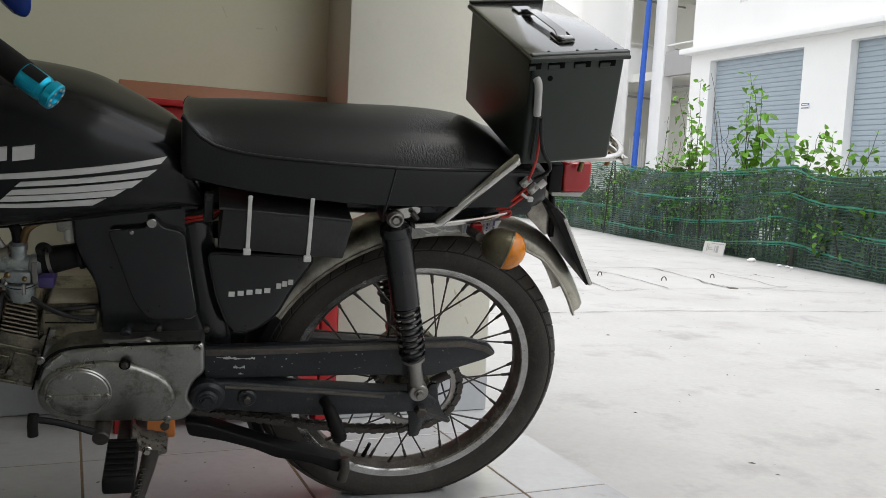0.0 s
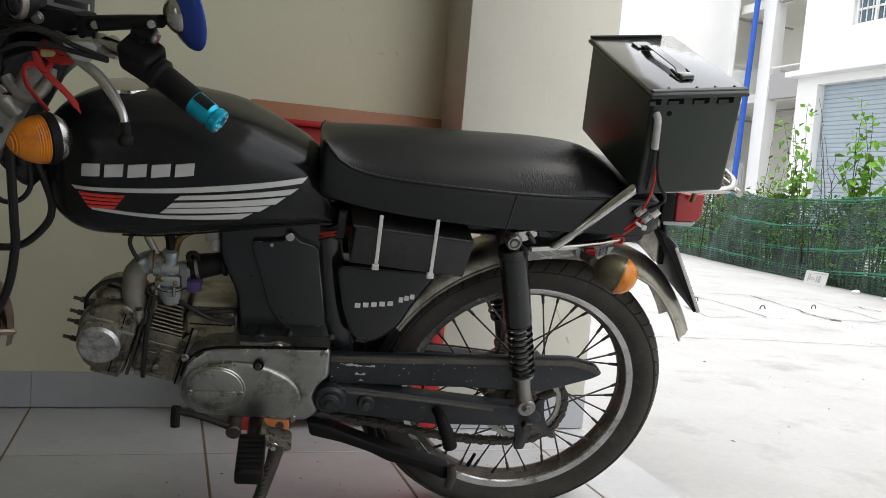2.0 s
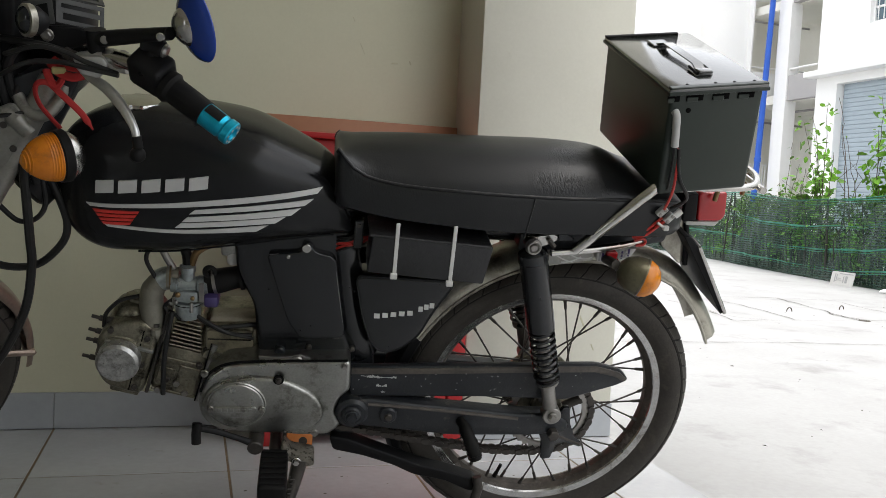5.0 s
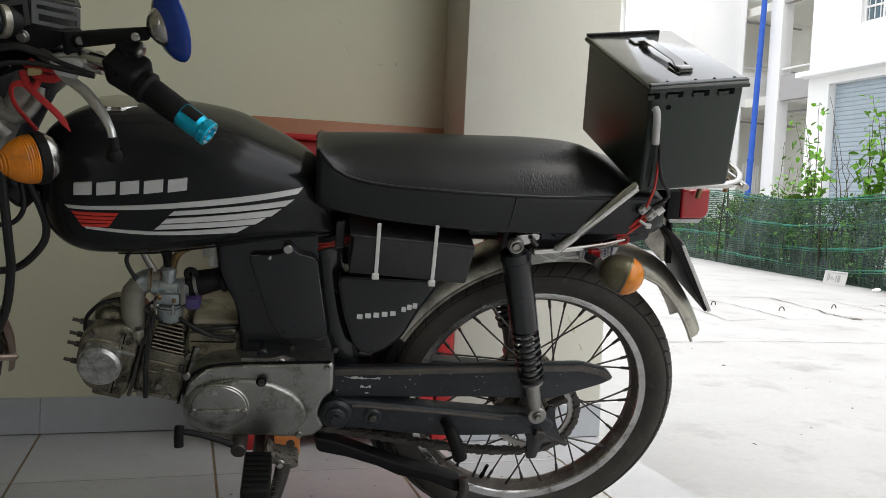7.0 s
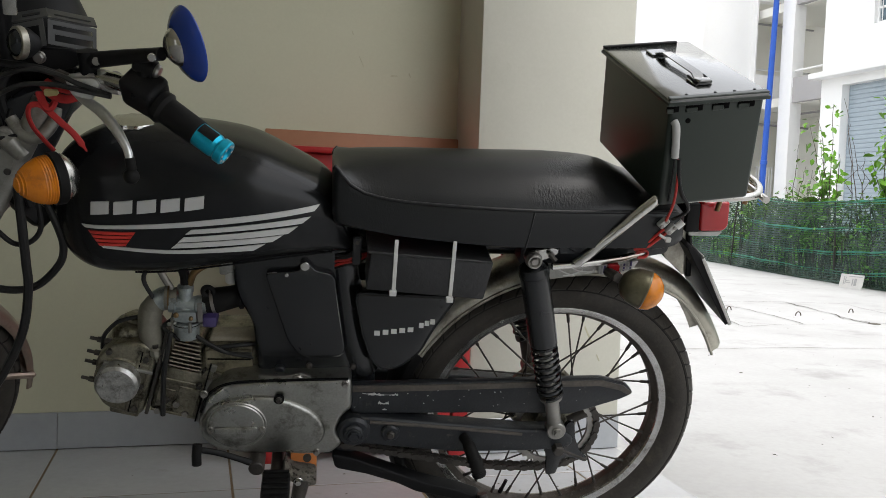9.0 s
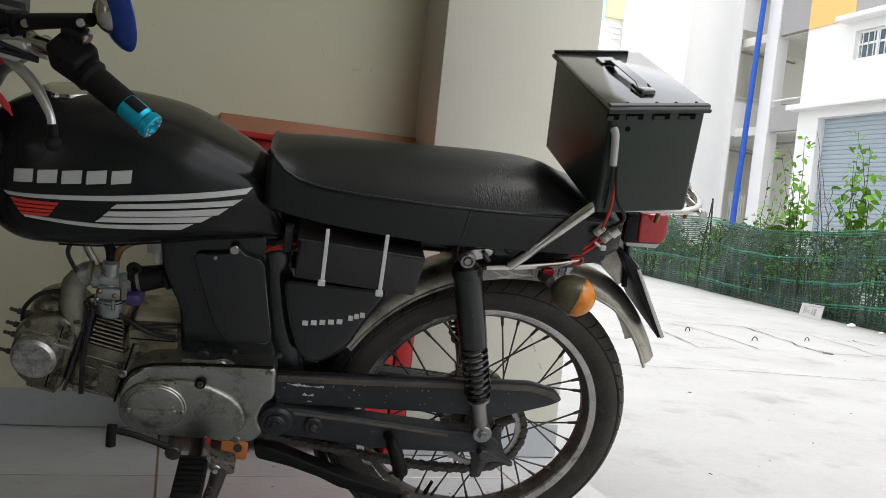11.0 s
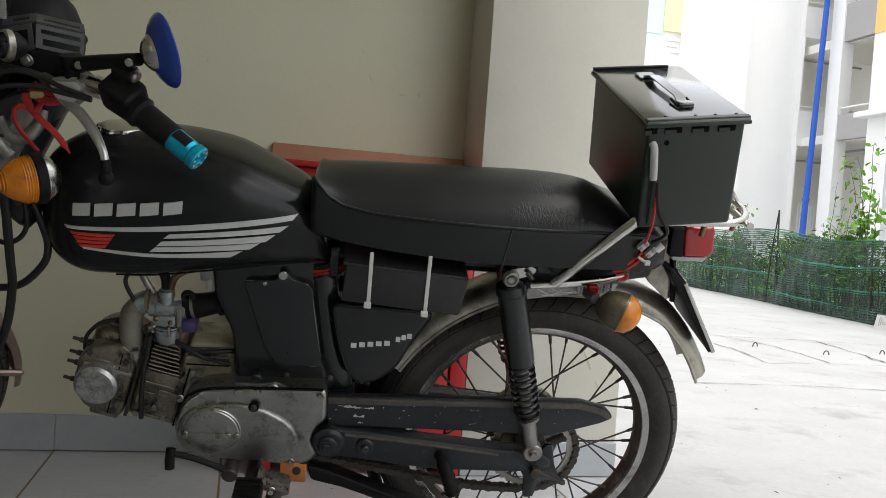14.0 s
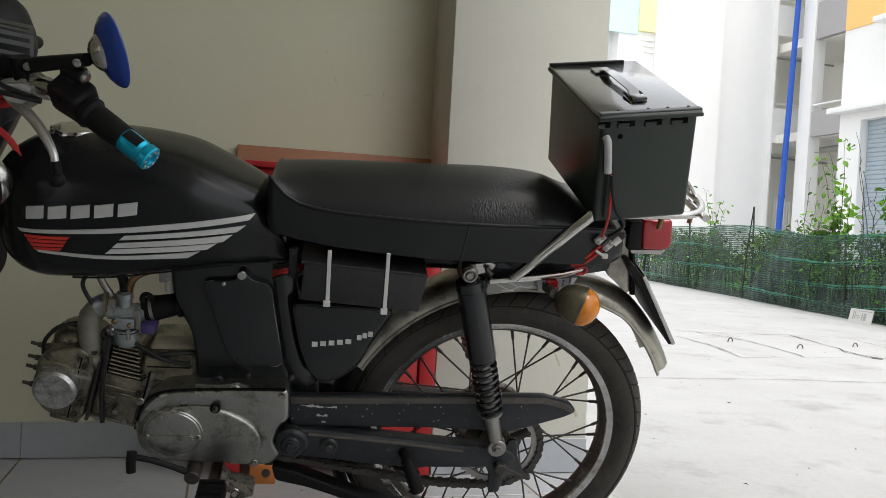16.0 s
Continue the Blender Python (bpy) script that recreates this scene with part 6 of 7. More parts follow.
bpart("violet_clip", box((-0.605, -0.07, 0.196), (-0.582, -0.03, 0.216), 0.005, 2), "violet", carb, "violet plastic clip")
hose = bpart("air_hose", tube([(-0.604, -0.04, 0.228), (-0.588, -0.04, 0.231), (-0.56, -0.035, 0.236), (-0.535, -0.03, 0.241), (-0.51, -0.02, 0.243)], [0.019, 0.021, 0.0185, 0.0185, 0.02], 18), "rubber2", None, "black rubber air hose")
for u in (-0.592, -0.55):
    bpart("hose_clamp", tube([(u, -0.04, 0.231 if u < -0.57 else 0.2375), (u + 0.005, -0.04, 0.232 if u < -0.57 else 0.2385)], 0.0222 if u < -0.57 else 0.0195, 18), "steel" if u < -0.57 else "rubber2", hose)
bpart("breather_coil", tube([(-0.597 + 0.008 * math.cos(t), -0.05, 0.252 + 0.008 * math.sin(t)) for t in [i * 0.3 for i in range(22)]], 0.004, 8), "rubber2", hose)
bpart("fuel_tap", box((-0.580, -0.045, 0.278), (-0.556, -0.02, 0.302), 0.004, 2), "alloy", None, "grey fuel tap under the tank")
bpart("tap_bowl", lathe([(0.006, 0.262), (0.009, 0.265), (0.009, 0.280), (0.006, 0.285)], Matrix.Translation((-0.562, -0.038, 0)), 18), "clearpl", None)
for pts, key, r in (([(-0.632, -0.045, 0.260), (-0.634, -0.045, 0.282), (-0.65, -0.04, 0.312), (-0.67, -0.03, 0.33)], "rubber2", 0.008),
                    ([(-0.67, -0.05, 0.22), (-0.695, -0.05, 0.27), (-0.675, -0.05, 0.30), (-0.64, -0.04, 0.306), (-0.6, -0.03, 0.31)], "wire", 0.0035),
                    ([(-0.626, -0.045, 0.262), (-0.617, -0.05, 0.285), (-0.60, -0.045, 0.296), (-0.575, -0.04, 0.301)], "brass", 0.006),
                    ([(-0.655, -0.04, 0.25), (-0.67, -0.04, 0.28), (-0.682, -0.03, 0.31)], "steel", 0.006),
                    ([(-0.618, -0.055, 0.175), (-0.59, -0.062, 0.160), (-0.56, -0.062, 0.146), (-0.528, -0.062, 0.145)], "wire", 0.0034),
                    ([(-0.614, -0.055, 0.168), (-0.575, -0.064, 0.150), (-0.525, -0.064, 0.139)], "wire", 0.0024),
                    ([(-0.655, -0.05, 0.20), (-0.668, -0.05, 0.185), (-0.64, -0.06, 0.17)], "wire", 0.0035)):
    bpart("hose", tube(soft(pts, 6, False), r, 10), key, None)

bpart("pivot_housing", prism(rounded([(-0.43, 0.13), (-0.325, 0.125), (-0.315, 0.0), (-0.345, -0.055), (-0.41, -0.06)], 0.012), -0.058, 0.058, "y", 0.008, 2), "satin", None, "grimy black frame casting round the swing-arm pivot")

# linkages over the engine cover
bpart("clutch_arm", prism(rounded([(-0.516, 0.125), (-0.49, 0.124), (-0.468, 0.125), (-0.448, 0.130), (-0.427, 0.120), (-0.430, 0.116), (-0.448, 0.121), (-0.470, 0.117), (-0.490, 0.116), (-0.514, 0.118)], 0.003), -0.095, -0.086, "y", 0.002, 2), "steel", None, "worn steel clutch arm")
bpart("clutch_pivot", disc(-0.452, -0.10, -0.08, 0.117, 0.010, 18), "steel", None)
bpart("frame_bolt", disc(-0.482, -0.075, -0.06, 0.120, 0.0085, 20), "satin", None)
bpart("frame_bolt", disc(-0.434, -0.07, -0.06, 0.127, 0.005, 16), "dark", None)
# Dark disc painted for the shade in the frame's hole.
bpart("frame_hole", disc(-0.362, -0.0735, -0.06, 0.128, 0.005, 16), "dark", None)

# gear pedal, footrest, stands
shift = bpart("gear_pedal", tube(soft([(-0.515, -0.128, -0.026), (-0.54, -0.132, -0.012), (-0.575, -0.136, 0.004), (-0.606, -0.138, 0.012)], 5, False), [0.0055] * 5 + [0.005] * 11, 12, flat=0.6), "plastic", None, "black gear-change pedal")
bpart("pedal_rubber", tube([(-0.6075, -0.138, 0.022), (-0.6085, -0.145, 0.005), (-0.608, -0.148, -0.010)], 0.0078, 12), "rubber2", shift)
bpart("pedal_boss", disc(-0.515, -0.138, -0.095, -0.028, 0.013, 18), "dark", shift)
rest = bpart("footrest", box((-0.506, -0.222, -0.068), (-0.460, -0.118, -0.040), 0.006, 3), "rubber2", None, "black ribbed rubber footrest")
for i in range(7):
    bpart("tread_rib", box((-0.504, -0.214 + 0.0135 * i, -0.041), (-0.462, -0.207 + 0.0135 * i, -0.0365), 0.001, 1), "rubber2", rest)
bpart("rest_bar", tube([(-0.483, -0.12, -0.052), (-0.483, 0.12, -0.052)], 0.011, 12), "dark", rest)
M["lumpy"] = mat("pitted_weld_metal", (0.30, 0.28, 0.24), (0.12, 0.11, 0.09), 0.5, 0.6, scale=60, fine=300, bump=0.9, stain=((0.03, 0.026, 0.02), 130, 0.52, 0.62))
brk = bpart("stand_bracket", prism(rounded([(-0.470, -0.028), (-0.458, -0.044), (-0.418, -0.052), (-0.416, -0.068), (-0.44, -0.074), (-0.475, -0.05)], 0.006), -0.128, -0.092, "y", 0.004, 2), "lumpy", None, "pitted welded side-stand bracket")
bolt(-0.447, -0.13, -0.06, 0.006, "chrome", brk)
bpart("red_grip", prism([(-0.508, -0.008), (-0.478, -0.04), (-0.505, -0.042)], -0.07, -0.06, "y", 0.001, 1), "redlens", brk)
stand = bpart("side_stand", tube([(-0.440, -0.118, -0.062), (-0.447, -0.128, -0.095), (-0.463, -0.152, -0.145), (-0.486, -0.181, -0.200)], [0.014, 0.012, 0.011, 0.011], 14), "dark", None, "greasy black side stand")
bpart("foot", prism(rounded([(-0.515, -0.202), (-0.465, -0.202), (-0.465, -0.209), (-0.515, -0.209)], 0.003), -0.20, -0.165, "y", 0.002, 1), "dark", stand)
n = 90
bpart("spring", tube([Vector((-0.452, -0.136, -0.085)).lerp(Vector((-0.470, -0.168, -0.16)), i / n) + Vector((0.0045 * math.cos(1.4 * i), 0.0045 * math.sin(1.4 * i), 0)) for i in range(n + 1)], 0.0012, 6), "dark", stand, "coiled steel return spring")
bolt(-0.474, -0.176, -0.165, 0.005, "chrome", stand)
cs = bpart("centre_stand", prism(rounded([(-0.392, -0.045), (-0.355, -0.054), (-0.30, -0.077), (-0.226, -0.107), (-0.165, -0.124), (-0.118, -0.142), (-0.112, -0.165), (-0.130, -0.166), (-0.175, -0.143), (-0.238, -0.128), (-0.275, -0.108), (-0.33, -0.088), (-0.385, -0.075)], 0.008), -0.075, -0.045, "y", 0.006, 3), "plastic", None, "folded black centre stand")
bpart("stand_toe", tube([(-0.118, -0.078, -0.13), (-0.115, -0.085, -0.150), (-0.120, -0.088, -0.172)], 0.009, 12), "dark", cs)
bpart("exhaust_pipe", tube(soft([(-0.72, 0.05, 0.03), (-0.66, 0.08, -0.05), (-0.50, 0.10, -0.05), (-0.40, 0.11, -0.03), (-0.36, 0.12, -0.01)], 6, False), 0.014, 18), "dark", None, "sooty dark exhaust pipe")

# rack, tail and rear lamps
bpart("tail_frame", prism(rounded([(-0.10, 0.372), (0.10, 0.382), (0.155, 0.375), (0.15, 0.345), (0.06, 0.325), (-0.10, 0.318)], 0.008), -0.062, 0.062, "y", 0.006, 2), "satin", None, "grimy black tail frame under the seat")
rack = bpart("luggage_rack", tube(soft([(-0.02, -0.110, 0.345), (0.017, -0.122, 0.390), (0.078, -0.124, 0.452), (0.10, -0.120, 0.462), (0.20, -0.105, 0.462), (0.262, -0.09, 0.462), (0.290, -0.05, 0.464), (0.296, 0, 0.465), (0.290, 0.05, 0.464), (0.262, 0.09, 0.462), (0.15, 0.09, 0.452)], 5, False), [0.0085] * 18 + [0.0062] * 33, 14), "chrome", None, "worn chrome luggage rack")
bpart("grab_loop", tube(soft([(0.24, -0.06, 0.47), (0.255, -0.02, 0.50), (0.280, 0.0, 0.487), (0.295, 0.0, 0.468)], 6, False), 0.0042, 12), "chrome", rack)
for s in (-1, 1):
    bpart("lower_rail", tube([(-0.0585, s * 0.104, 0.3352), (-0.056, s * 0.104, 0.3355), (0.0, s * 0.104, 0.3425), (0.032, s * 0.102, 0.3475)], [0.0035, 0.006, 0.006, 0.006], 12), "chrome", rack, "bright steel lower rail")
    bpart("rail_end", tube([(0.0321, s * 0.102, 0.3475), (0.06, s * 0.10, 0.352), (0.094, s * 0.096, 0.360)], [0.006, 0.006, 0.004], 12), "tinted", rack, "heat-tinted end of the rail")
for u in (0.12, 0.22):
    bpart("cross_bar", tube([(u + 0.06, -0.1, 0.455 + 0.02 * u), (u + 0.06, 0.1, 0.455 + 0.02 * u)], 0.006, 10), "chrome", rack)
for u, v in ((0.225, -0.06), (0.292, -0.02)):
    bpart("rack_bolt", tube([(u, v, 0.462), (u - 0.004, v, 0.424)], 0.0042, 10), "brass", rack)
lug = bpart("mount_lug", prism(rounded([(-0.100, 0.362), (-0.084, 0.365), (-0.057, 0.370), (-0.048, 0.366), (-0.050, 0.357), (-0.071, 0.346), (-0.090, 0.340)], 0.004), -0.106, -0.098, "y", 0.002, 1), "chrome", None, "bright steel shock mounting lug")
bpart("lug_tip", prism(rounded([(-0.0495, 0.370), (-0.036, 0.370), (-0.021, 0.361), (-0.024, 0.358), (-0.047, 0.357)], 0.002), -0.104, -0.096, "y", 0.002, 1), "satin", lug, "black rubber tip")
bpart("lug_stud", tube([(-0.065, -0.112, 0.360), (-0.056, -0.118, 0.351)], 0.0042, 8), "dark", lug)
for k in range(3):
    bpart("washer", tube([(-0.091 + (0.0118 - 0.001 * k) * math.cos(t), -0.116 - 0.004 * k, 0.351 + (0.0118 - 0.001 * k) * math.sin(t)) for t in [2 * math.pi * i / 20 for i in range(20)]], 0.002, 6, closed=True), "steel", lug)
flash = bpart("flasher_unit", prism(rounded([(0.024, 0.336), (0.06, 0.340), (0.090, 0.345), (0.082, 0.329), (0.066, 0.322), (0.027, 0.318)], 0.003), -0.093, -0.07, "y", 0.002, 2), "clearpl", None, "clear taped flasher unit with a red clip")
bpart("red_clip", box((0.038, -0.104, 0.327), (0.056, -0.092, 0.341), 0.002, 1), "redlens", flash, "red plastic clip")
bpart("clip_hook", tube([(0.040, -0.105, 0.325), (0.052, -0.106, 0.324), (0.057, -0.105, 0.329)], 0.0022, 8), "redlens", flash)
for k, (u, w) in enumerate(((0.028, 0.321), (0.033, 0.3215), (0.060, 0.325), (0.065, 0.3265), (0.070, 0.328), (0.076, 0.331))):
    bpart("sticker_bar", box((u, -0.0945, w), (u + 0.0028, -0.0928, w + 0.013)), "violet" if k % 2 else "ink", flash)
for k in range(2):
    bpart("sticker_bar", box((0.061, -0.0949, 0.328 + 0.006 * k), (0.079, -0.0933, 0.3298 + 0.006 * k)), "ink", flash)
foil = bpart("plastic_pouch", prism(rounded([(-0.054, 0.324), (-0.01, 0.328), (0.024, 0.331), (0.024, 0.316), (-0.02, 0.308), (-0.055, 0.304)], 0.003), -0.083, -0.068, "y", 0.004, 2), "pouch", None, "crumpled clear plastic pouch under the rail")
for pts in ([(-0.04, 0.322), (-0.025, 0.315), (-0.01, 0.311)], [(-0.02, 0.326), (-0.005, 0.320), (0.01, 0.319), (0.02, 0.322)], [(-0.03, 0.311), (-0.015, 0.313), (0.002, 0.322)]):
    bpart("crease", tube(soft([(u, -0.0835, w) for u, w in pts], 4, False), 0.0012, 6), "whitepl", foil)
bpart("red_loop", tube(soft([(0.080, -0.1, 0.362), (0.094, -0.1, 0.366), (0.099, -0.1, 0.361), (0.095, -0.1, 0.355), (0.084, -0.1, 0.354)], 5, False), 0.0026, 8), "redwire", None)
ax = Vector((0.90, -0.34, -0.24)).normalized()
c0 = Vector((0.057, -0.142, 0.328))
mi = along(c0, c0 + ax) @ Matrix.Scale(0.89, 4)
ind = bpart("rear_indicator", lathe([(0, -0.012), (0.012, -0.012), (0.024, -0.004), (0.032, 0.010), (0.035, 0.026), (0.0355, 0.032)], mi, 32), "olivemetal", None, "dirty metal indicator lamp with amber lens")
bpart("lens", lathe([(0.0345, 0.0325), (0.035, 0.038), (0.031, 0.050), (0.021, 0.060), (0.009, 0.065), (0, 0.066)], mi, 32), "amber", ind, "amber lens")
bpart("lens_rim", lathe([(0.0352, 0.0305), (0.0365, 0.0315), (0.0365, 0.034), (0.0352, 0.035), (0.0352, 0.0305)], mi, 32), "olivemetal", ind)
bpart("stem", tube([(0.04, -0.05, 0.315), (0.042, -0.14, 0.335)], 0.008, 10), "dark", ind)
bpart("switch_stub", tube([(0.050, -0.105, 0.328), (0.058, -0.118, 0.315), (0.063, -0.124, 0.302)], [0.0045, 0.0055, 0.0035], 10), "steel", ind)
bpart("far_indicator", lathe([(0, -0.012), (0.024, -0.004), (0.035, 0.026), (0.0355, 0.032), (0.031, 0.050), (0.009, 0.065), (0, 0.066)], along((0.06, 0.15, 0.337), (0.14, 0.15, 0.337)), 24), "amber", None, "amber indicator lamp")
brkt = bpart("tail_bracket", prism(rounded([(0.147, 0.360), (0.178, 0.405), (0.190, 0.405), (0.192, 0.37), (0.199, 0.337), (0.204, 0.300), (0.197, 0.294), (0.176, 0.313), (0.158, 0.327)], 0.005), -0.034, 0.034, "y", 0.004, 2), "fender", None, "grey metal tail bracket")
bpart("bracket_edge", tube([(0.190, -0.036, 0.408), (0.193, -0.037, 0.37), (0.200, -0.037, 0.337), (0.206, -0.037, 0.296)], 0.005, 8), "plastic", brkt)
bpart("bracket_base", prism(rounded([(0.098, 0.345), (0.15, 0.362), (0.178, 0.405), (0.165, 0.415), (0.12, 0.385), (0.09, 0.36)], 0.006), -0.045, 0.045, "y", 0.004, 2), "frameblack", brkt, "black tail frame under the seat")
tail = bpart("tail_lamp", prism(rounded([(0.198, 0.432), (0.248, 0.436), (0.254, 0.392), (0.247, 0.383), (0.205, 0.381)], 0.006), -0.048, 0.048, "y", 0.005, 3), "redlens", None, "red tail lamp")
bpart("lamp_base", prism(rounded([(0.178, 0.425), (0.199, 0.430), (0.205, 0.379), (0.180, 0.379)], 0.004), -0.046, 0.046, "y", 0.004, 2), "plastic", tail)
bpart("lower_lens", prism(rounded([(0.186, 0.379), (0.246, 0.382), (0.24, 0.374), (0.188, 0.373)], 0.002), -0.046, 0.046, "y", 0.001, 1), "clearpl", tail, "clear lower lens strip")
plate = bpart("number_plate", prism(rounded([(0.172, 0.366), (0.184, 0.366), (0.201, 0.349), (0.275, 0.230), (0.269, 0.225), (0.193, 0.336)], 0.003), -0.085, 0.085, "y", 0.002, 1), "plastic", None, "number plate in a black holder, seen edge-on")
bpart("plate_rim", tube([(0.201, -0.086, 0.350), (0.275, -0.086, 0.229)], 0.0035, 8), "chrome", plate)
bpart("plate_sheet", prism([(0.2035, 0.351), (0.205, 0.352), (0.2775, 0.2335), (0.276, 0.2325)], -0.08, 0.08, "y"), "whitepl", plate)
for pts, key, r in (([(0.064, -0.114, 0.380), (0.083, -0.119, 0.386), (0.096, -0.12, 0.397), (0.110, -0.12, 0.412)], "redwire", 0.0026),
                    ([(0.068, -0.117, 0.375), (0.086, -0.12, 0.380), (0.101, -0.122, 0.394), (0.116, -0.122, 0.409)], "redwire", 0.0028),
                    ([(0.04, -0.114, 0.376), (0.09, -0.116, 0.382), (0.12, -0.116, 0.405)], "wire", 0.0035),
                    ([(0.098, -0.152, 0.535), (0.101, -0.152, 0.513), (0.104, -0.150, 0.467), (0.106, -0.13, 0.43)], "redwire", 0.0022),
                    ([(0.098, -0.153, 0.535), (0.104, -0.153, 0.504), (0.113, -0.152, 0.482), (0.131, -0.145, 0.458), (0.128, -0.135, 0.442), (0.118, -0.125, 0.43)], "wire", 0.003)):
    bpart("lamp_wire", tube(soft(pts, 6, False), r, 8), key, None)
# a cut strip of two clear terminals, tied to the wires
conn = None
for k, (u, w) in enumerate(((0.1055, 0.4235), (0.1195, 0.4135))):
    blk = bpart("terminal_block", prism(rounded([(u - 0.010, w - 0.004), (u + 0.002, w + 0.010), (u + 0.010, w + 0.004), (u - 0.002, w - 0.010)], 0.003), -0.129, -0.117, "y", 0.002, 2), "clearpl", conn, "" if conn else "clear plastic terminal strip tied to the wires")
    conn = conn or blk
    for d in (-1, 1):
        bpart("screw", disc(u + 0.0034 * d, -0.1310, -0.128, w + 0.0042 * d, 0.0030, 12, 0.0006), "steel", conn)
bpart("white_tie", tube([(0.101, -0.126, 0.405), (0.108, -0.128, 0.401), (0.117, -0.126, 0.396)], 0.0024, 8), "whitepl", conn)
bpart("tie_head", box((0.112, -0.130, 0.393), (0.121, -0.124, 0.401), 0.001, 1), "whitepl", conn)
bpart("white_sleeve", tube([(0.128, -0.124, 0.417), (0.137, -0.124, 0.427)], 0.0055, 10), "whitepl", conn)

# wiring between tank and battery
for k, (key, dw) in enumerate((("redwire", 0), ("wire", 0.006), ("redwire", -0.008), ("wire", -0.013), ("wire", 0.012))):
    bpart("loom_wire", tube(soft([(-0.40, -0.06, 0.315 + dw), (-0.38, -0.075, 0.325 + dw * 0.6), (-0.36, -0.072, 0.332 + dw), (-0.34, -0.06, 0.335)], 5, False), 0.0025, 8), key, None)
bpart("seat_hinge", box((-0.372, -0.088, 0.322), (-0.358, -0.078, 0.368), 0.002, 1), "satin", None)
# The hinge hole is a dark disc, shade in colour only.
bpart("hinge_hole", disc(-0.365, -0.09, -0.085, 0.36, 0.003, 12, 0.0005), "dark", None)

# steering head, forks, bars
bpart("steering_head", tube([(-0.795, 0, 0.585), (-0.90, 0, 0.39)], 0.032, 18), "satin", None, "steering head")
for s in (-1, 1):
    fk = bpart("fork_leg", tube([(-0.805, s * 0.085, 0.56), (-0.845, s * 0.085, 0.485), (-0.885, s * 0.085, 0.41), Vector((-0.885, s * 0.085, 0.41)).lerp(STEERED @ (FRONT + Vector((0, s * 0.072, 0))), 0.5), Vector((-0.885, s * 0.085, 0.41)).lerp(STEERED @ (FRONT + Vector((0, s * 0.072, 0))), 0.94), STEERED @ (FRONT + Vector((0, s * 0.072, 0)))], [0.017, 0.017, 0.017, 0.018, 0.018, 0.012], 18), "forkmetal", None, "dull grey metal fork leg")
    bpart("lamp_ear", prism(rounded([(-0.90, 0.505), (-0.855, 0.525), (-0.835, 0.50), (-0.87, 0.43), (-0.91, 0.42)], 0.01), s * 0.098 - 0.004, s * 0.098 + 0.004, "y", 0.002, 1), "forkmetal", fk)
    for u, w in ((-0.87, 0.492), (-0.86, 0.458)):
        # Dark discs through the ear stand for the shade in its holes.
        bpart("ear_hole", disc(u, s * 0.0985 - 0.0055, s * 0.0985 + 0.0055, w, 0.005, 12, 0.0005), "dark", fk)
yoke = bpart("top_yoke", prism(rounded([(-0.86, 0.555), (-0.79, 0.585), (-0.765, 0.565), (-0.785, 0.525), (-0.85, 0.505)], 0.01), -0.09, 0.09, "y", 0.006, 2), "satin", None, "worn black top yoke")
bar = bpart("handlebar", tube(soft([(-0.79, 0.0, 0.59), (-0.775, -0.06, 0.592), (-0.735, -0.12, 0.602), (-0.70, -0.148, 0.606), (-0.664, -0.168, 0.599), (-0.610, -0.1925, 0.571), (-0.562, -0.213, 0.5435)], 6, False), 0.011, 16), "chrome", None, "chrome handlebar")
bpart("far_bar", tube(soft([(-0.79, 0.0, 0.59), (-0.80, 0.06, 0.592), (-0.83, 0.14, 0.60), (-0.86, 0.24, 0.60), (-0.87, 0.34, 0.58)], 6, False), 0.012, 14), "rubber2", bar)
g0, g1 = Vector((-0.633, -0.183, 0.584)), Vector((-0.546, -0.220, 0.534))
gm = along(g0, g1)
glen = (g1 - g0).length
grip = bpart("hand_grip", lathe([(0.012, -0.005), (0.0212, -0.003), (0.0222, 0.006), (0.0182, 0.011), (0.0176, glen - 0.046), (0.012, glen - 0.045)], gm, 24), "rubber2", bar, "black rubber hand grip")
teal = bpart("grip_end", lathe([(0.012, glen - 0.047), (0.0158, glen - 0.047), (0.0163, glen - 0.044), (0.0163, glen - 0.018), (0.0150, glen - 0.016), (0.0150, glen - 0.013), (0.0172, glen - 0.011), (0.0172, glen - 0.002), (0.0155, glen), (0.009, glen), (0.008, glen - 0.004), (0, glen - 0.004)], gm, 32), "teal", bar, "teal anodised grip end")
for i in range(8):
    a = 2 * math.pi * i / 8
    bpart("end_dimple", lathe([(0, glen + 0.0008), (0.0019, glen + 0.0006), (0.0019, glen - 0.001)], gm @ Matrix.Translation((0.0122 * math.cos(a), 0.0122 * math.sin(a), 0)), 10), "whitepl", teal)
bm = bmesh.new()
for j in range(5):
    for i in range(9):
        a = radians(150 + 11 * j)
        lathe([(0, 0.0005), (0.0009, 0.0003), (0.0009, -0.0008)], gm @ Matrix.Translation((0, 0, glen - 0.0435 + 0.0028 * i)) @ Euler((0, 0, a)).to_matrix().to_4x4() @ Matrix.Translation((0.0163, 0, 0)) @ Euler((0, radians(90), 0)).to_matrix().to_4x4(), 6, bm)
bpart("knurl", bm, "teal", teal)
bm = bmesh.new()
rows_g = [[bm.verts.new(gm @ Vector(((0.0164 + lift) * math.cos(a), (0.0164 + lift) * math.sin(a), z))) for lift, z in ((0, glen - 0.0445), (0.0006, glen - 0.044), (0.0006, glen - 0.020), (0, glen - 0.0195))] for a in [radians(88 + 5 * i) for i in range(12)]]
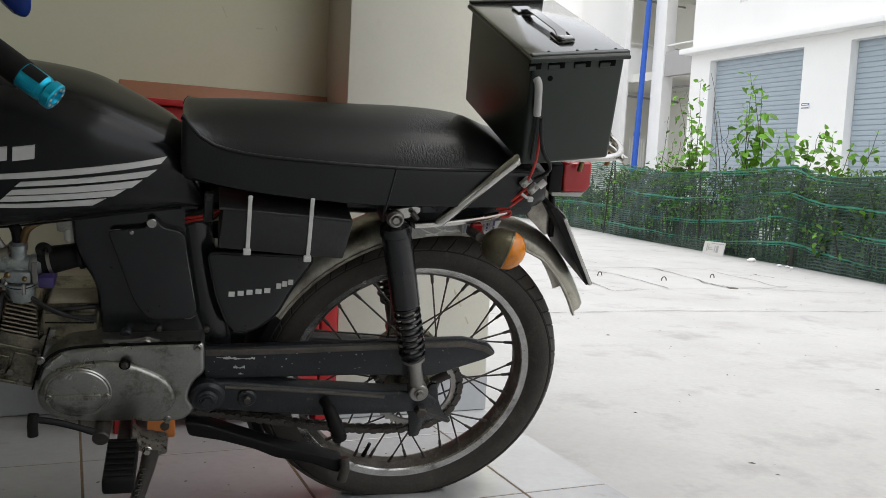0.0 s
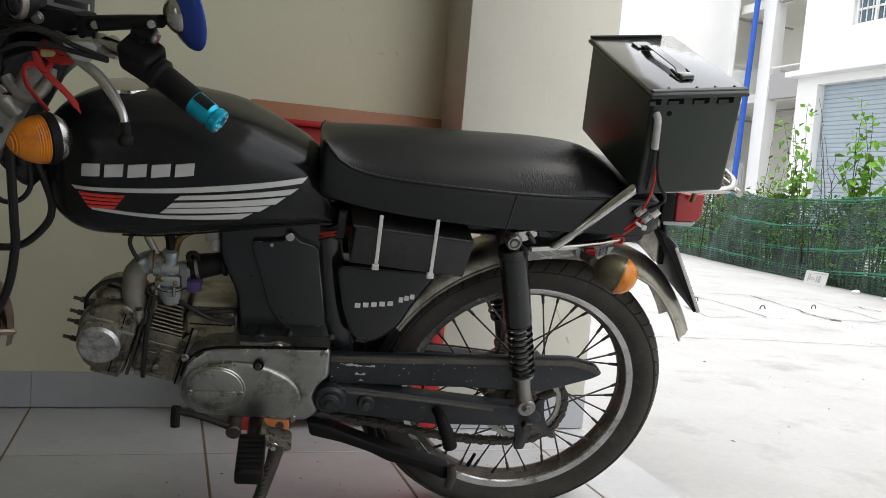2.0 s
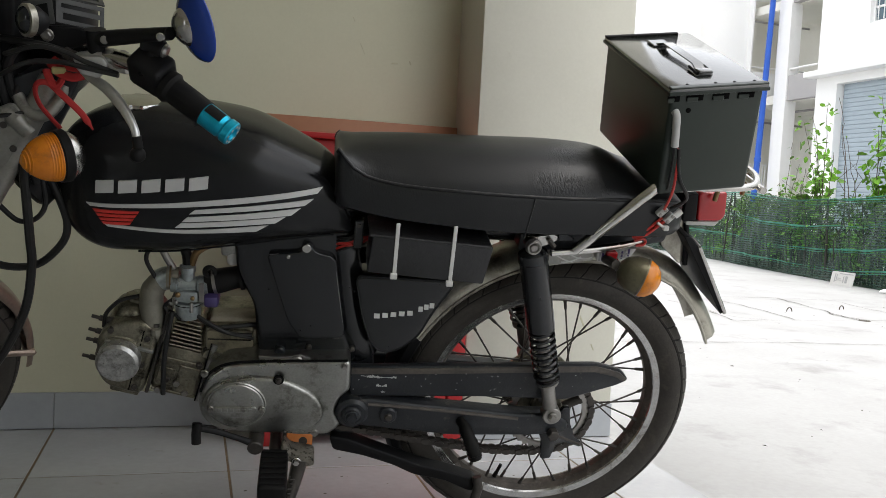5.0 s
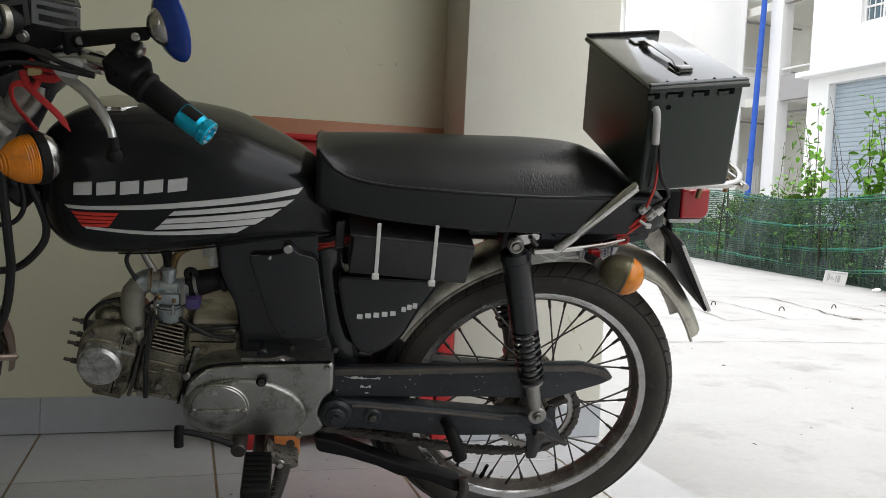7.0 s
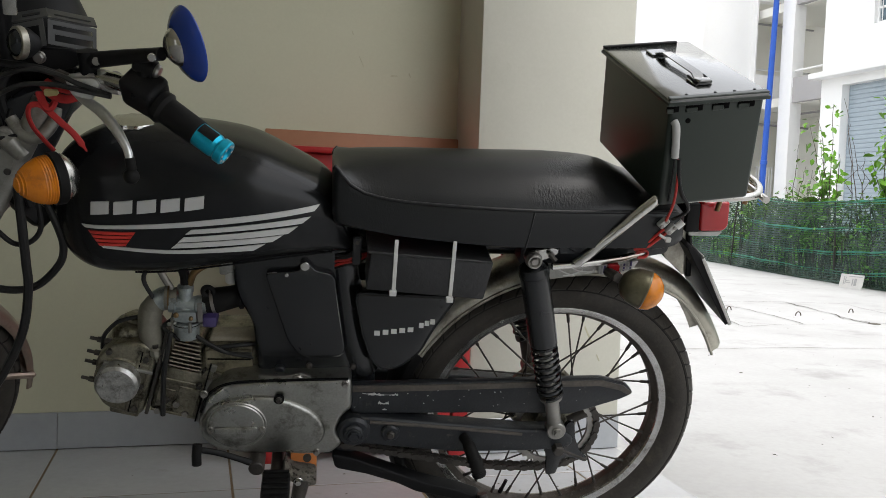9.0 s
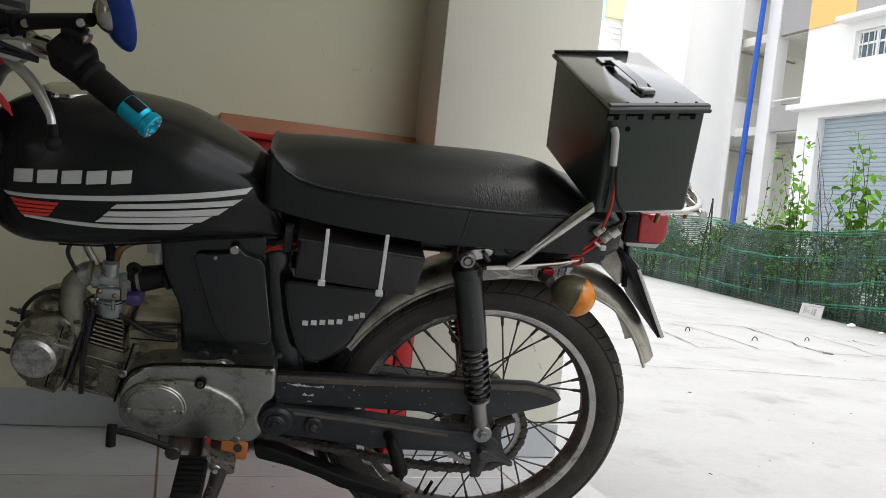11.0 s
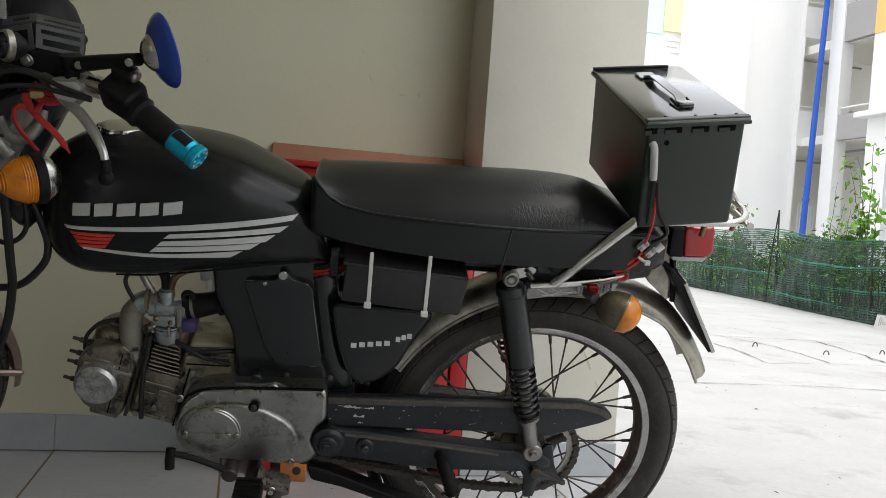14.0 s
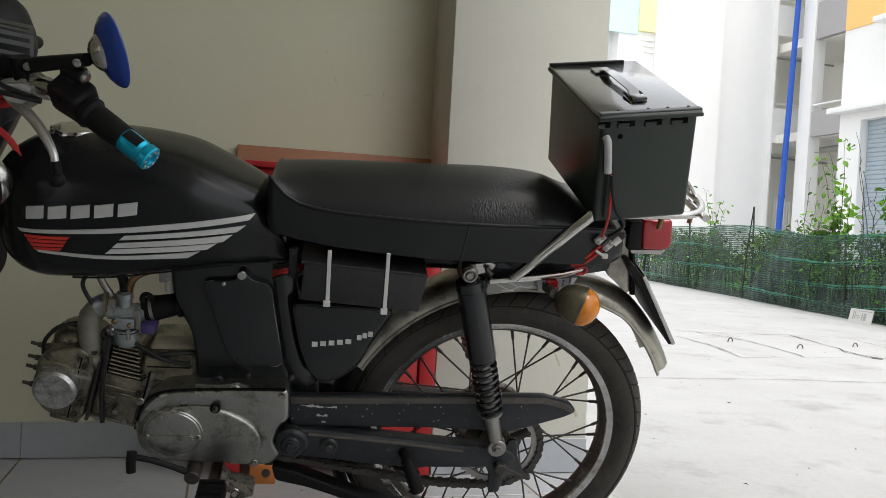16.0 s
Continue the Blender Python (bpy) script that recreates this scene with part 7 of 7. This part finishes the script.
for p, q in zip(rows_g, rows_g[1:]):
    for j in range(3):
        bm.faces.new((p[j], p[j + 1], q[j + 1], q[j]))
bpart("grip_inset", bm, "rubber2", teal, "black rubber inset")
sm = along((-0.672, -0.162, 0.607), (-0.620, -0.186, 0.585))
bm = box((-0.0215, -0.0245, -0.005), (0.0215, 0.0245, 0.047), 0.008, 3)
bmesh.ops.transform(bm, matrix=sm @ Euler((0, 0, radians(35))).to_matrix().to_4x4(), verts=bm.verts)
switch = bpart("switch_housing", bm, "plastic", bar, "black plastic switch housing")
bpart("switch_top", lathe([(0, 0), (0.010, 0.0), (0.012, 0.002), (0.012, 0.026), (0.0105, 0.028), (0, 0.028)], along((-0.664, -0.172, 0.638), (-0.637, -0.178, 0.628)), 24), "plastic", switch)
bpart("switch_neck", tube([(-0.652, -0.174, 0.632), (-0.655, -0.172, 0.610)], 0.011, 16), "plastic", switch)
bpart("switch_button", lathe([(0.0095, 0.028), (0.0098, 0.031), (0.007, 0.034), (0, 0.034)], along((-0.664, -0.172, 0.638), (-0.637, -0.178, 0.628)), 24), "steel", switch, "dull steel push button")
bpart("housing_seam", tube([(-0.668, -0.190, 0.612), (-0.640, -0.203, 0.598)], 0.0009, 6), "hole", switch)
bpart("housing_screw", disc(-0.664, -0.196, -0.186, 0.600, 0.0035, 12, 0.0005), "hole", switch)
perch = bpart("lever_perch", tube(soft([(-0.76, -0.125, 0.598), (-0.735, -0.135, 0.604), (-0.71, -0.14, 0.598), (-0.69, -0.145, 0.596)], 5, False), [0.008] * 6 + [0.011] * 6 + [0.010] * 4, 14), "lever", bar, "cast alloy lever perch")
bpart("perch_arm", prism(rounded([(-0.757, 0.606), (-0.721, 0.610), (-0.713, 0.600), (-0.726, 0.579), (-0.750, 0.585)], 0.005), -0.156, -0.143, "y", 0.003, 2), "lever", perch)
bpart("perch_barrel", tube([(-0.715, -0.142, 0.592), (-0.711, -0.142, 0.617)], 0.008, 14), "steel", perch)
bpart("adjuster_nut", tube([(-0.776, -0.12, 0.604), (-0.757, -0.126, 0.598)], 0.008, 10), "dark", perch)
bpart("perch_bolt", tube([(-0.700, -0.155, 0.604), (-0.700, -0.125, 0.604)], 0.010, 12), "steel", perch)
LV = soft([(-0.757, -0.132, 0.592), (-0.740, -0.145, 0.580), (-0.712, -0.170, 0.570), (-0.688, -0.198, 0.555), (-0.672, -0.215, 0.535), (-0.668, -0.220, 0.522)], 5, False)
lever = bpart("clutch_lever", tube(LV, [0.0052 + 0.0024 * math.sin(math.pi * min(1, i / 20)) for i in range(len(LV))], 12, flat=0.7), "lever", bar, "polished alloy clutch lever")
bpart("lever_sleeve", tube([(-0.668, -0.220, 0.524), (-0.666, -0.221, 0.508)], 0.0065, 12), "rubber2", lever)
bm = bmesh.new()
bmesh.ops.create_icosphere(bm, subdivisions=3, radius=0.0105, matrix=Matrix.Translation((-0.667, -0.221, 0.499)))
bpart("lever_ball", bm, "rubber2", lever, "black lever ball end")

# mirror
clampm = bpart("mirror_clamp", tube([(-0.731, -0.13, 0.608), (-0.733, -0.132, 0.640)], [0.0125, 0.0135], 18), "plastic", bar, "black mirror clamp")
bpart("mirror_arm", tube([(-0.728, -0.134, 0.628), (-0.68, -0.165, 0.641), (-0.625, -0.205, 0.656)], [0.011, 0.010, 0.0085], 14), "plastic", clampm)
bpart("arm_screw", disc(-0.717, -0.155, -0.148, 0.631, 0.0055, 14, 0.001), "steel", clampm)
bpart("arm_screw", disc(-0.636, -0.213, -0.206, 0.652, 0.0055, 14, 0.001), "chrome", clampm)
ma = along((-0.618, -0.218, 0.664), Vector((-0.618, -0.218, 0.664)) + Vector((0.84, 0.48, 0.18)))
mir = bpart("mirror", lathe([(0.020, 0.012), (0.03, 0.0155), (0.040, 0.020), (0.050, 0.027), (0.0545, 0.033), (0.0555, 0.036), (0.0545, 0.038), (0.05, 0.037), (0, 0.037)], ma @ Matrix.Scale(0.87, 4), 48), "blueglaze", bar, "round mirror with a glossy blue shell")
bpart("mirror_cup", lathe([(0, 0.0), (0.010, 0.0), (0.017, 0.003), (0.024, 0.009), (0.0275, 0.0145), (0.0275, 0.0165), (0.024, 0.0165)], ma @ Matrix.Scale(0.87, 4), 36), "chrome", mir, "chrome mirror cup")
bpart("mirror_glass", lathe([(0, 0.0385), (0.048, 0.0385), (0.048, 0.0372)], ma @ Matrix.Scale(0.87, 4), 36), "mirror", mir)

# headlamp, grille plates, speedometer
lamp = bpart("headlamp_shell", lathe([(0, 0), (0.03, 0.002), (0.055, 0.012), (0.074, 0.03), (0.083, 0.055), (0.086, 0.085), (0.082, 0.09)], along((-0.772, 0.035, 0.634), (-0.882, 0.03, 0.624)) @ Matrix.Scale(0.97, 4), 40), "plastic", None, "black headlamp shell")
def slotted(name, corner, along_u, along_w, slots, v, parent, label=""):
    """A bent plate with rectangular slots, in fractions of its sides."""
    bm = bmesh.new()
    us_ = sorted({0, 1, *[s[0] for s in slots], *[s[1] for s in slots]})
    ws_ = sorted({0, 1, *[s[2] for s in slots], *[s[3] for s in slots]})
    c, eu, ew = Vector(corner), Vector(along_u), Vector(along_w)
    nrm = eu.cross(ew).normalized() * 0.0022
    for a, b in zip(us_, us_[1:]):
        for p, q in zip(ws_, ws_[1:]):
            if any(s[0] <= a and b <= s[1] and s[2] <= p and q <= s[3] for s in slots):
                continue
            base4 = [c + eu * x + ew * y for x, y in ((a, p), (b, p), (b, q), (a, q))]
            lo = [bm.verts.new(k) for k in base4]
            hi = [bm.verts.new(k + nrm) for k in base4]
            bm.faces.new(lo[::-1])
            bm.faces.new(hi)
            for i in range(4):
                bm.faces.new((lo[i], lo[(i + 1) % 4], hi[(i + 1) % 4], hi[i]))
    bmesh.ops.remove_doubles(bm, verts=bm.verts, dist=1e-5)
    return bpart(name, bm, "grille", parent, label, smooth=None)


# Block added to stand in for the dark mass of cables here.
bpart("cable_shroud", prism(rounded([(-0.92, 0.48), (-0.862, 0.492), (-0.852, 0.56), (-0.850, 0.62), (-0.846, 0.70), (-0.850, 0.80), (-0.92, 0.82)], 0.02), -0.09, 0.0, "y", 0.012, 3), "plastic", lamp, "black block added for the dark cable clutter by the headlamp")
M["grille"] = mat("grey_powder_coated_plate", (0.062, 0.063, 0.062), (0.042, 0.043, 0.042), 0.5, 0.3, scale=15, fine=260, bump=0.1)
slotted("grille_plate", (-0.829, -0.106, 0.628), (0.038, 0.004, 0.010), (-0.004, 0.006, 0.034), [(0.30, 0.84, 0.25, 0.80)], 0, lamp, "grey slotted steel headlamp grille")
slotted("grille_plate", (-0.8335, -0.099, 0.6635), (0.044, 0.004, 0.010), (-0.009, 0.032, 0.006), [(0.28, 0.80, 0.30, 0.62)], 0, lamp)
slotted("grille_plate", (-0.7905, -0.1015, 0.640), (0.054, 0.030, -0.014), (0.0, 0.008, 0.031), [(0.14, 0.92, 0.16, 0.44), (0.10, 0.92, 0.64, 0.82)], 0, lamp)
slotted("grille_plate", (-0.7895, -0.093, 0.672), (0.054, 0.030, -0.014), (-0.012, 0.034, 0.006), [(0.14, 0.9, 0.3, 0.5)], 0, lamp)
bolt(-0.802, -0.106, 0.622, 0.0065, "steel", lamp)
bpart("grille_bracket", prism(rounded([(-0.83, 0.632), (-0.76, 0.634), (-0.735, 0.622), (-0.77, 0.604), (-0.82, 0.606)], 0.008), -0.098, -0.088, "y", 0.002, 1), "plastic", lamp)
sp0 = Vector((-0.823, -0.128, 0.644))
spm = along(sp0, sp0 + Vector((0.72, 0.66, -0.1)))
speedo = bpart("spot_lamp", lathe([(0.0185, 0.0), (0.0215, 0.001), (0.022, 0.008), (0.021, 0.010)], spm, 32), "fender", None, "small round spot lamp with a dull metal bezel")
bpart("shell", lathe([(0.0208, 0.0095), (0.019, 0.018), (0.010, 0.030), (0, 0.031)], spm, 32), "plastic", speedo, "black lamp shell")
bpart("lens", lathe([(0, -0.008), (0.010, -0.0065), (0.0165, -0.002), (0.0184, 0.001)], spm, 28), "dial", speedo, "dark lamp glass")
bpart("stay_plate", box((-0.843, -0.102, 0.674), (-0.825, -0.097, 0.77), 0.002, 2), "chrome", lamp, "bright chromed stay")

# front indicator
ia = along((-0.770, -0.135, 0.466), (-0.845, -0.190, 0.464))
find = bpart("front_indicator", lathe([(0, -0.012), (0.012, -0.012), (0.026, -0.004), (0.0335, 0.006), (0.0345, 0.010)], ia, 32), "chrome", None, "amber front indicator lamp with a black rubber ring")
bpart("rubber_ring", lathe([(0.034, 0.0095), (0.0365, 0.011), (0.0365, 0.023), (0.034, 0.025)], ia, 32), "rubber2", find)
dome = [(0.0342, 0.0235)]
for i in range(13):
    t = i / 13
    r = 0.0342 * math.cos(t * math.pi / 2) ** 0.55
    dome += [(r, 0.026 + 0.044 * t), (r * 0.965, 0.026 + 0.044 * t + 0.0016)]
bpart("lens", lathe(dome + [(0, 0.073)], ia, 32), "amber", find, "ribbed amber lens")
bpart("stem", tube([(-0.81, -0.08, 0.47), (-0.775, -0.12, 0.468)], 0.008, 10), "dark", find)

# red ribbon and control cables
rb = bpart("red_ribbon", tube(soft([(-0.797, -0.114, 0.556), (-0.806, -0.118, 0.561), (-0.816, -0.119, 0.558), (-0.8185, -0.12, 0.546), (-0.814, -0.12, 0.530), (-0.803, -0.12, 0.514), (-0.789, -0.12, 0.497)], 6, False), 0.0046, 8, flat=0.5), "redcloth", None, "red ribbon tied round the bars")
bpart("ribbon_tail", tube(soft([(-0.800, -0.114, 0.558), (-0.780, -0.12, 0.541), (-0.763, -0.12, 0.524), (-0.753, -0.12, 0.510), (-0.746, -0.12, 0.498)], 6, False), [0.0046] * 19 + [0.004, 0.0025, 0.0018, 0.0016, 0.0014, 0.001], 8, flat=0.5), "redcloth", rb)
bpart("ribbon_knot", tube(soft([(-0.806, -0.105, 0.574), (-0.799, -0.115, 0.562), (-0.790, -0.118, 0.556), (-0.785, -0.112, 0.564)], 6, False), 0.0062, 8, flat=0.7), "redcloth", rb)
bpart("ribbon_wrap", tube(soft([(-0.805, -0.09, 0.582), (-0.788, -0.112, 0.574), (-0.770, -0.118, 0.570), (-0.757, -0.112, 0.572)], 6, False), 0.0062, 8, flat=0.5), "redcloth", rb)
bpart("ribbon_wrap", tube(soft([(-0.80, -0.09, 0.588), (-0.782, -0.11, 0.583), (-0.765, -0.112, 0.580), (-0.752, -0.10, 0.584)], 6, False), 0.004, 8, flat=0.5), "redcloth", rb)
bpart("bar_bracket", tube(soft([(-0.852, -0.088, 0.532), (-0.838, -0.095, 0.514), (-0.818, -0.098, 0.508), (-0.800, -0.092, 0.524), (-0.790, -0.085, 0.550)], 5, False), 0.0095, 12), "forkmetal", None, "dull alloy bracket behind the ribbon")
bpart("bar_bracket", tube([(-0.868, -0.09, 0.512), (-0.852, -0.098, 0.500), (-0.838, -0.098, 0.480)], [0.012, 0.014, 0.010], 12), "forkmetal", None)
M["tag"] = mat("faded_yellow_tag", (0.42, 0.36, 0.16), (0.36, 0.3, 0.13), 0.6, scale=20, bump=0.1)
bpart("yellow_tag", box((-0.797, -0.118, 0.572), (-0.778, -0.112, 0.582), 0.002, 1), "tag", rb, "faded yellow tag")
for pts, r in (([(-0.85, -0.13, 0.598), (-0.825, -0.145, 0.609), (-0.797, -0.15, 0.616), (-0.764, -0.152, 0.610), (-0.742, -0.158, 0.602), (-0.699, -0.165, 0.590)], 0.0034),
               ([(-0.86, -0.13, 0.568), (-0.839, -0.145, 0.582), (-0.811, -0.15, 0.595), (-0.773, -0.155, 0.598), (-0.74, -0.16, 0.594), (-0.698, -0.168, 0.589)], 0.0034),
               ([(-0.87, -0.09, 0.61), (-0.83, -0.112, 0.612), (-0.80, -0.118, 0.61), (-0.775, -0.121, 0.604)], 0.005),
               ([(-0.853, -0.09, 0.45), (-0.853, -0.09, 0.37), (-0.855, -0.085, 0.31), (-0.858, -0.08, 0.262), (-0.876, -0.08, 0.182), (-0.925, -0.08, 0.09), (-0.98, -0.08, 0.03)], 0.0068),
               ([(-0.94, -0.06, 0.275), (-0.906, -0.06, 0.254), (-0.856, -0.06, 0.258), (-0.818, -0.06, 0.294), (-0.807, -0.06, 0.326), (-0.815, -0.055, 0.36), (-0.835, -0.05, 0.41)], 0.006),
               ([(-0.90, -0.07, 0.36), (-0.875, -0.07, 0.335), (-0.85, -0.07, 0.338), (-0.835, -0.065, 0.36), (-0.838, -0.06, 0.40)], 0.004),
               ([(-0.845, -0.08, 0.56), (-0.855, -0.09, 0.52), (-0.85, -0.09, 0.46), (-0.84, -0.08, 0.40)], 0.006),
               ([(-0.86, -0.07, 0.64), (-0.875, -0.09, 0.59), (-0.87, -0.09, 0.53), (-0.86, -0.08, 0.47)], 0.006),
               ([(-0.875, -0.09, 0.70), (-0.868, -0.11, 0.64), (-0.872, -0.11, 0.57), (-0.885, -0.10, 0.50)], 0.008),
               ([(-0.89, -0.06, 0.72), (-0.882, -0.10, 0.62), (-0.89, -0.11, 0.54), (-0.90, -0.10, 0.44)], 0.008),
               ([(-0.82, -0.07, 0.61), (-0.845, -0.09, 0.60), (-0.862, -0.09, 0.57), (-0.858, -0.08, 0.52)], 0.007),
               ([(-0.88, -0.11, 0.505), (-0.84, -0.10, 0.512), (-0.805, -0.09, 0.528)], 0.003)):
    bpart("control_cable", tube(soft(pts, 6, False), r, 10), "wire", None, "black control cable")
bpart("horn", lathe([(0, 0), (0.03, 0.003), (0.033, 0.008), (0.033, 0.028), (0.02, 0.034), (0, 0.035)], along((-0.845, -0.03, 0.39), (-0.875, -0.05, 0.36)), 28), "plastic", None, "black horn")

# ---- steel box on the rack ----
BOX = BIKE @ UP @ Matrix.Translation((0.150, 0.0025, 0.474)) @ Euler((radians(5.0), radians(-6.5), radians(3.7))).to_matrix().to_4x4()
can = thing("ammunition_box", "olive-drab steel box with hinged lid, fixed on the rack", "metal box", BOX)
HA, HB, HT = 0.0735, 0.134, 0.1635
LO = -0.0075
body = part("body", box((-HA, -HB, 0), (HA, HB, HT), 0.006, 3), M["olive"], can)
lid = part("lid", box((-HA - 0.0045, -HB - 0.005, HT), (HA + 0.0045, HB + 0.005, HT + 0.0085), 0.0022, 2), M["olive"], can, "flat steel lid with worn rim")
part("lid_lip", box((-HA - 0.006, -HB - 0.0065, HT - 0.002), (HA + 0.006, HB + 0.0065, HT + 0.004), 0.0018, 2), M["olive"], lid)
M["lid"] = mat("smooth_olive_lid_enamel", (0.022, 0.025, 0.022), (0.028, 0.031, 0.028), 0.16, spec=0.8, scale=9, fine=240, bump=0.06, rvar=0.1, coat=0.85, stain=((0.06, 0.06, 0.055), 16, 0.62, 0.8))
lid.data.materials[0] = M["lid"]
lid.data.materials[0].node_tree.nodes["Principled BSDF"].inputs["Coat Roughness"].default_value = 0.11
M["lid"].node_tree.nodes["Principled BSDF"].inputs["Coat IOR"].default_value = 2.0
for a in (-0.073, -0.036, 0.005, 0.045):
    # Black bar on the face; the slot's shade is only colour.
    part("hinge_slot", box((max(a, -0.066) - 0.013, -HB - 0.0012, HT - 0.0125), (a + 0.013, -HB - 0.0002, HT - 0.0035)), M["hole"], lid, "black bar painting the shade in a hinge slot")
    part("hinge_tab", box((max(a, -0.066) - 0.013, -HB - 0.003, HT - 0.0135), (a + 0.004, -HB - 0.0013, HT - 0.0065), 0.0006, 1), M["olive"], lid)
part("front_rim", box((-HA - 0.004, -HB - 0.0062, HT + LO + 0.0155), (HA + 0.003, -HB + 0.004, HT + LO + 0.0185), 0.001, 1), M["olive"], lid)
part("rear_rim", box((-HA - 0.004, HB - 0.001, HT + LO + 0.0155), (HA * 0.75, HB + 0.006, HT + LO + 0.0185), 0.001, 1), M["plastic"], lid)
for a in (-0.045, 0.0, 0.03, 0.062):
    part("rivet", lathe([(0.0024, 0), (0.002, 0.0012), (0, 0.0016)], Matrix.Translation((a, -HB + 0.012, HT + LO + 0.0158)), 10), M["plastic"], lid)
handle = part("handle", box((-0.016, -0.088, HT + LO + 0.0162), (0.012, -0.058, HT + LO + 0.018), 0.0006, 1), M["lid"], lid, "folding black carrying handle")
part("handle_foot", box((-0.018, 0.068, HT + LO + 0.0162), (0.012, 0.098, HT + LO + 0.019), 0.001, 1), M["lid"], handle)
part("handle_strap", prism([(-0.074, 0.002), (-0.06, 0.0085), (0.05, 0.0085), (0.078, 0.0), (0.075, -0.001), (0.049, 0.0068), (-0.058, 0.0068), (-0.072, 0.0)], -0.010, 0.006, "x"), M["lid"], handle).location.z = HT + LO + 0.019
part("handle_hoop", tube([(-0.014, -0.058, HT + LO + 0.022), (-0.014, -0.086, HT + LO + 0.020), (0.010, -0.086, HT + LO + 0.020), (0.010, -0.058, HT + LO + 0.022)], 0.0022, 8), M["plastic"], handle)
part("handle_clip", box((-0.013, -0.092, HT + LO + 0.0182), (0.009, -0.076, HT + LO + 0.025), 0.002, 2), M["lid"], handle)
# The rivet hole's shade is a black disc on the face.
part("rivet_hole", lathe([(0, -0.0008), (0.0040, -0.0008), (0.0040, 0.002)], Matrix.Translation((-0.0435, -HB - 0.0003, HT - 0.027)) @ ACROSS, 16), M["hole"], body)
sleeve = part("cable_sleeve", tube(soft([(-0.066, -HB - 0.003, HT - 0.026), (-0.0645, -HB - 0.0085, HT - 0.032), (-0.062, -HB - 0.008, HT - 0.055), (-0.0605, -HB - 0.008, HT - 0.080)], 5, False), 0.0058, 12), M["whitetape"], can, "white taped cable sleeve")
part("cable_tail", tube(soft([(-0.0605, -HB - 0.008, HT - 0.079), (-0.0605, -HB - 0.008, HT - 0.11), (-0.062, -HB - 0.008, HT - 0.15)], 4, False), 0.0019, 10), M["wire"], sleeve)
part("far_latch", box((-0.02, HB + 0.0022, 0.05), (0.02, HB + 0.010, HT), 0.003, 2), M["olive"], can, "steel latch")

# hollow brick beside the cabinet
brick = thing("hollow_brick", "orange hollow clay brick on the tile floor", "brick", pose(0.565, 0.12, 0, 0, 0, -6))
bm = box((-0.03, 0.0, 0.0), (0.03, 0.045, 0.045), 0.003, 2)
part("body", bm, M["orangepl"], brick)
# Dark disc on the brick's face, in place of a shaded hole.
part("hole", lathe([(0, -0.0012), (0.010, -0.0012), (0.010, 0.004)], Matrix.Translation((0.008, 0.0, 0.026)) @ ACROSS, 16), M["dark"], brick, "dark disc painting the shade of the brick's hole")

# ---- tiles of the floor and skirting ----
def tile_piece(w, d):
    return mesh_of("tile", box((0.0024, 0.0024, -0.012), (w - 0.0024, d - 0.0024, 0.0), 0.0010, 1), M["tile"], 30)


shapes = {}
xs = [(-0.4 * k, 0.4) for k in range(1, 12)] + [(0.4 * k, 0.4) for k in range(3)] + [(1.2, PILLAR_X1 - 1.2)]
ys = [(0.0, WALL_Y)] + [(-0.4 * k, 0.4) for k in range(1, 15)]
for x, w in xs:
    for y, d in ys:
        if x < SIDE - 0.01 or y < BACK - 0.01 or (x >= PILLAR_X0 and y > PILLAR_Y):
            continue
        key = (round(w, 3), round(d, 3))
        shapes[key] = shapes.get(key) or tile_piece(*key)
        ob = new("tile", shapes[key])
        ob.parent = floor
        ob.location = (x, y, 0)
base = solid("baseboard", box((SIDE, WALL_Y - 0.0035, 0.0), (PILLAR_X0, WALL_Y, 0.088)), M["grout"], "blue-grey tile skirting along the wall", "skirting", "structure")
me = mesh_of("skirting_tile", box((0.0006, -0.007, 0.002), (0.3994, 0, 0.09), 0.0006, 1), M["skirt"], 30)
for k in range(-11, 2):
    ob = new("skirting_tile", me)
    ob.parent = base
    ob.location = (0.4 * k, WALL_Y - 0.004, 0)
base2 = solid("baseboard_pillar", box((PILLAR_X0 + 0.005, PILLAR_Y - 0.002, 0.0), (PILLAR_X1 - 0.005, PILLAR_Y - 0.0005, 0.088)), M["grout"], "blue-grey tile skirting round the pillar", "skirting", "structure")
ob = new("skirting_tile", mesh_of("skirting_tile", box((PILLAR_X0, PILLAR_Y - 0.008, 0.002), (PILLAR_X1, PILLAR_Y - 0.0025, 0.09), 0.001, 1), M["skirt"], 30))
ob.parent = base2

# grit and dust lying on the tiles
bm, rnd = bmesh.new(), random.Random(77)
for k in range(150):
    x, y, r = rnd.uniform(-0.6, 1.35), rnd.uniform(-1.1, 0.15), rnd.uniform(0.0015, 0.005) * (0.4 + rnd.random())
    if x > 0.95 and y > 0.12:
        continue
    a, sq = rnd.uniform(0, 6.28), rnd.uniform(0.25, 0.9)
    ring = [bm.verts.new((x + r * (math.cos(a) * math.cos(t) - sq * math.sin(a) * math.sin(t)), y + r * (math.sin(a) * math.cos(t) + sq * math.cos(a) * math.sin(t)), 0.0006)) for t in [i * 1.0472 for i in range(6)]]
    top = bm.verts.new((x, y, 0.0006 + r * 0.3))
    for i in range(6):
        bm.faces.new((ring[i], ring[(i + 1) % 6], top))
solid("dirt_specks", bm, M["crack"], "specks of dirt lying on the floor tiles", "dirt", "stuff", smooth=None)
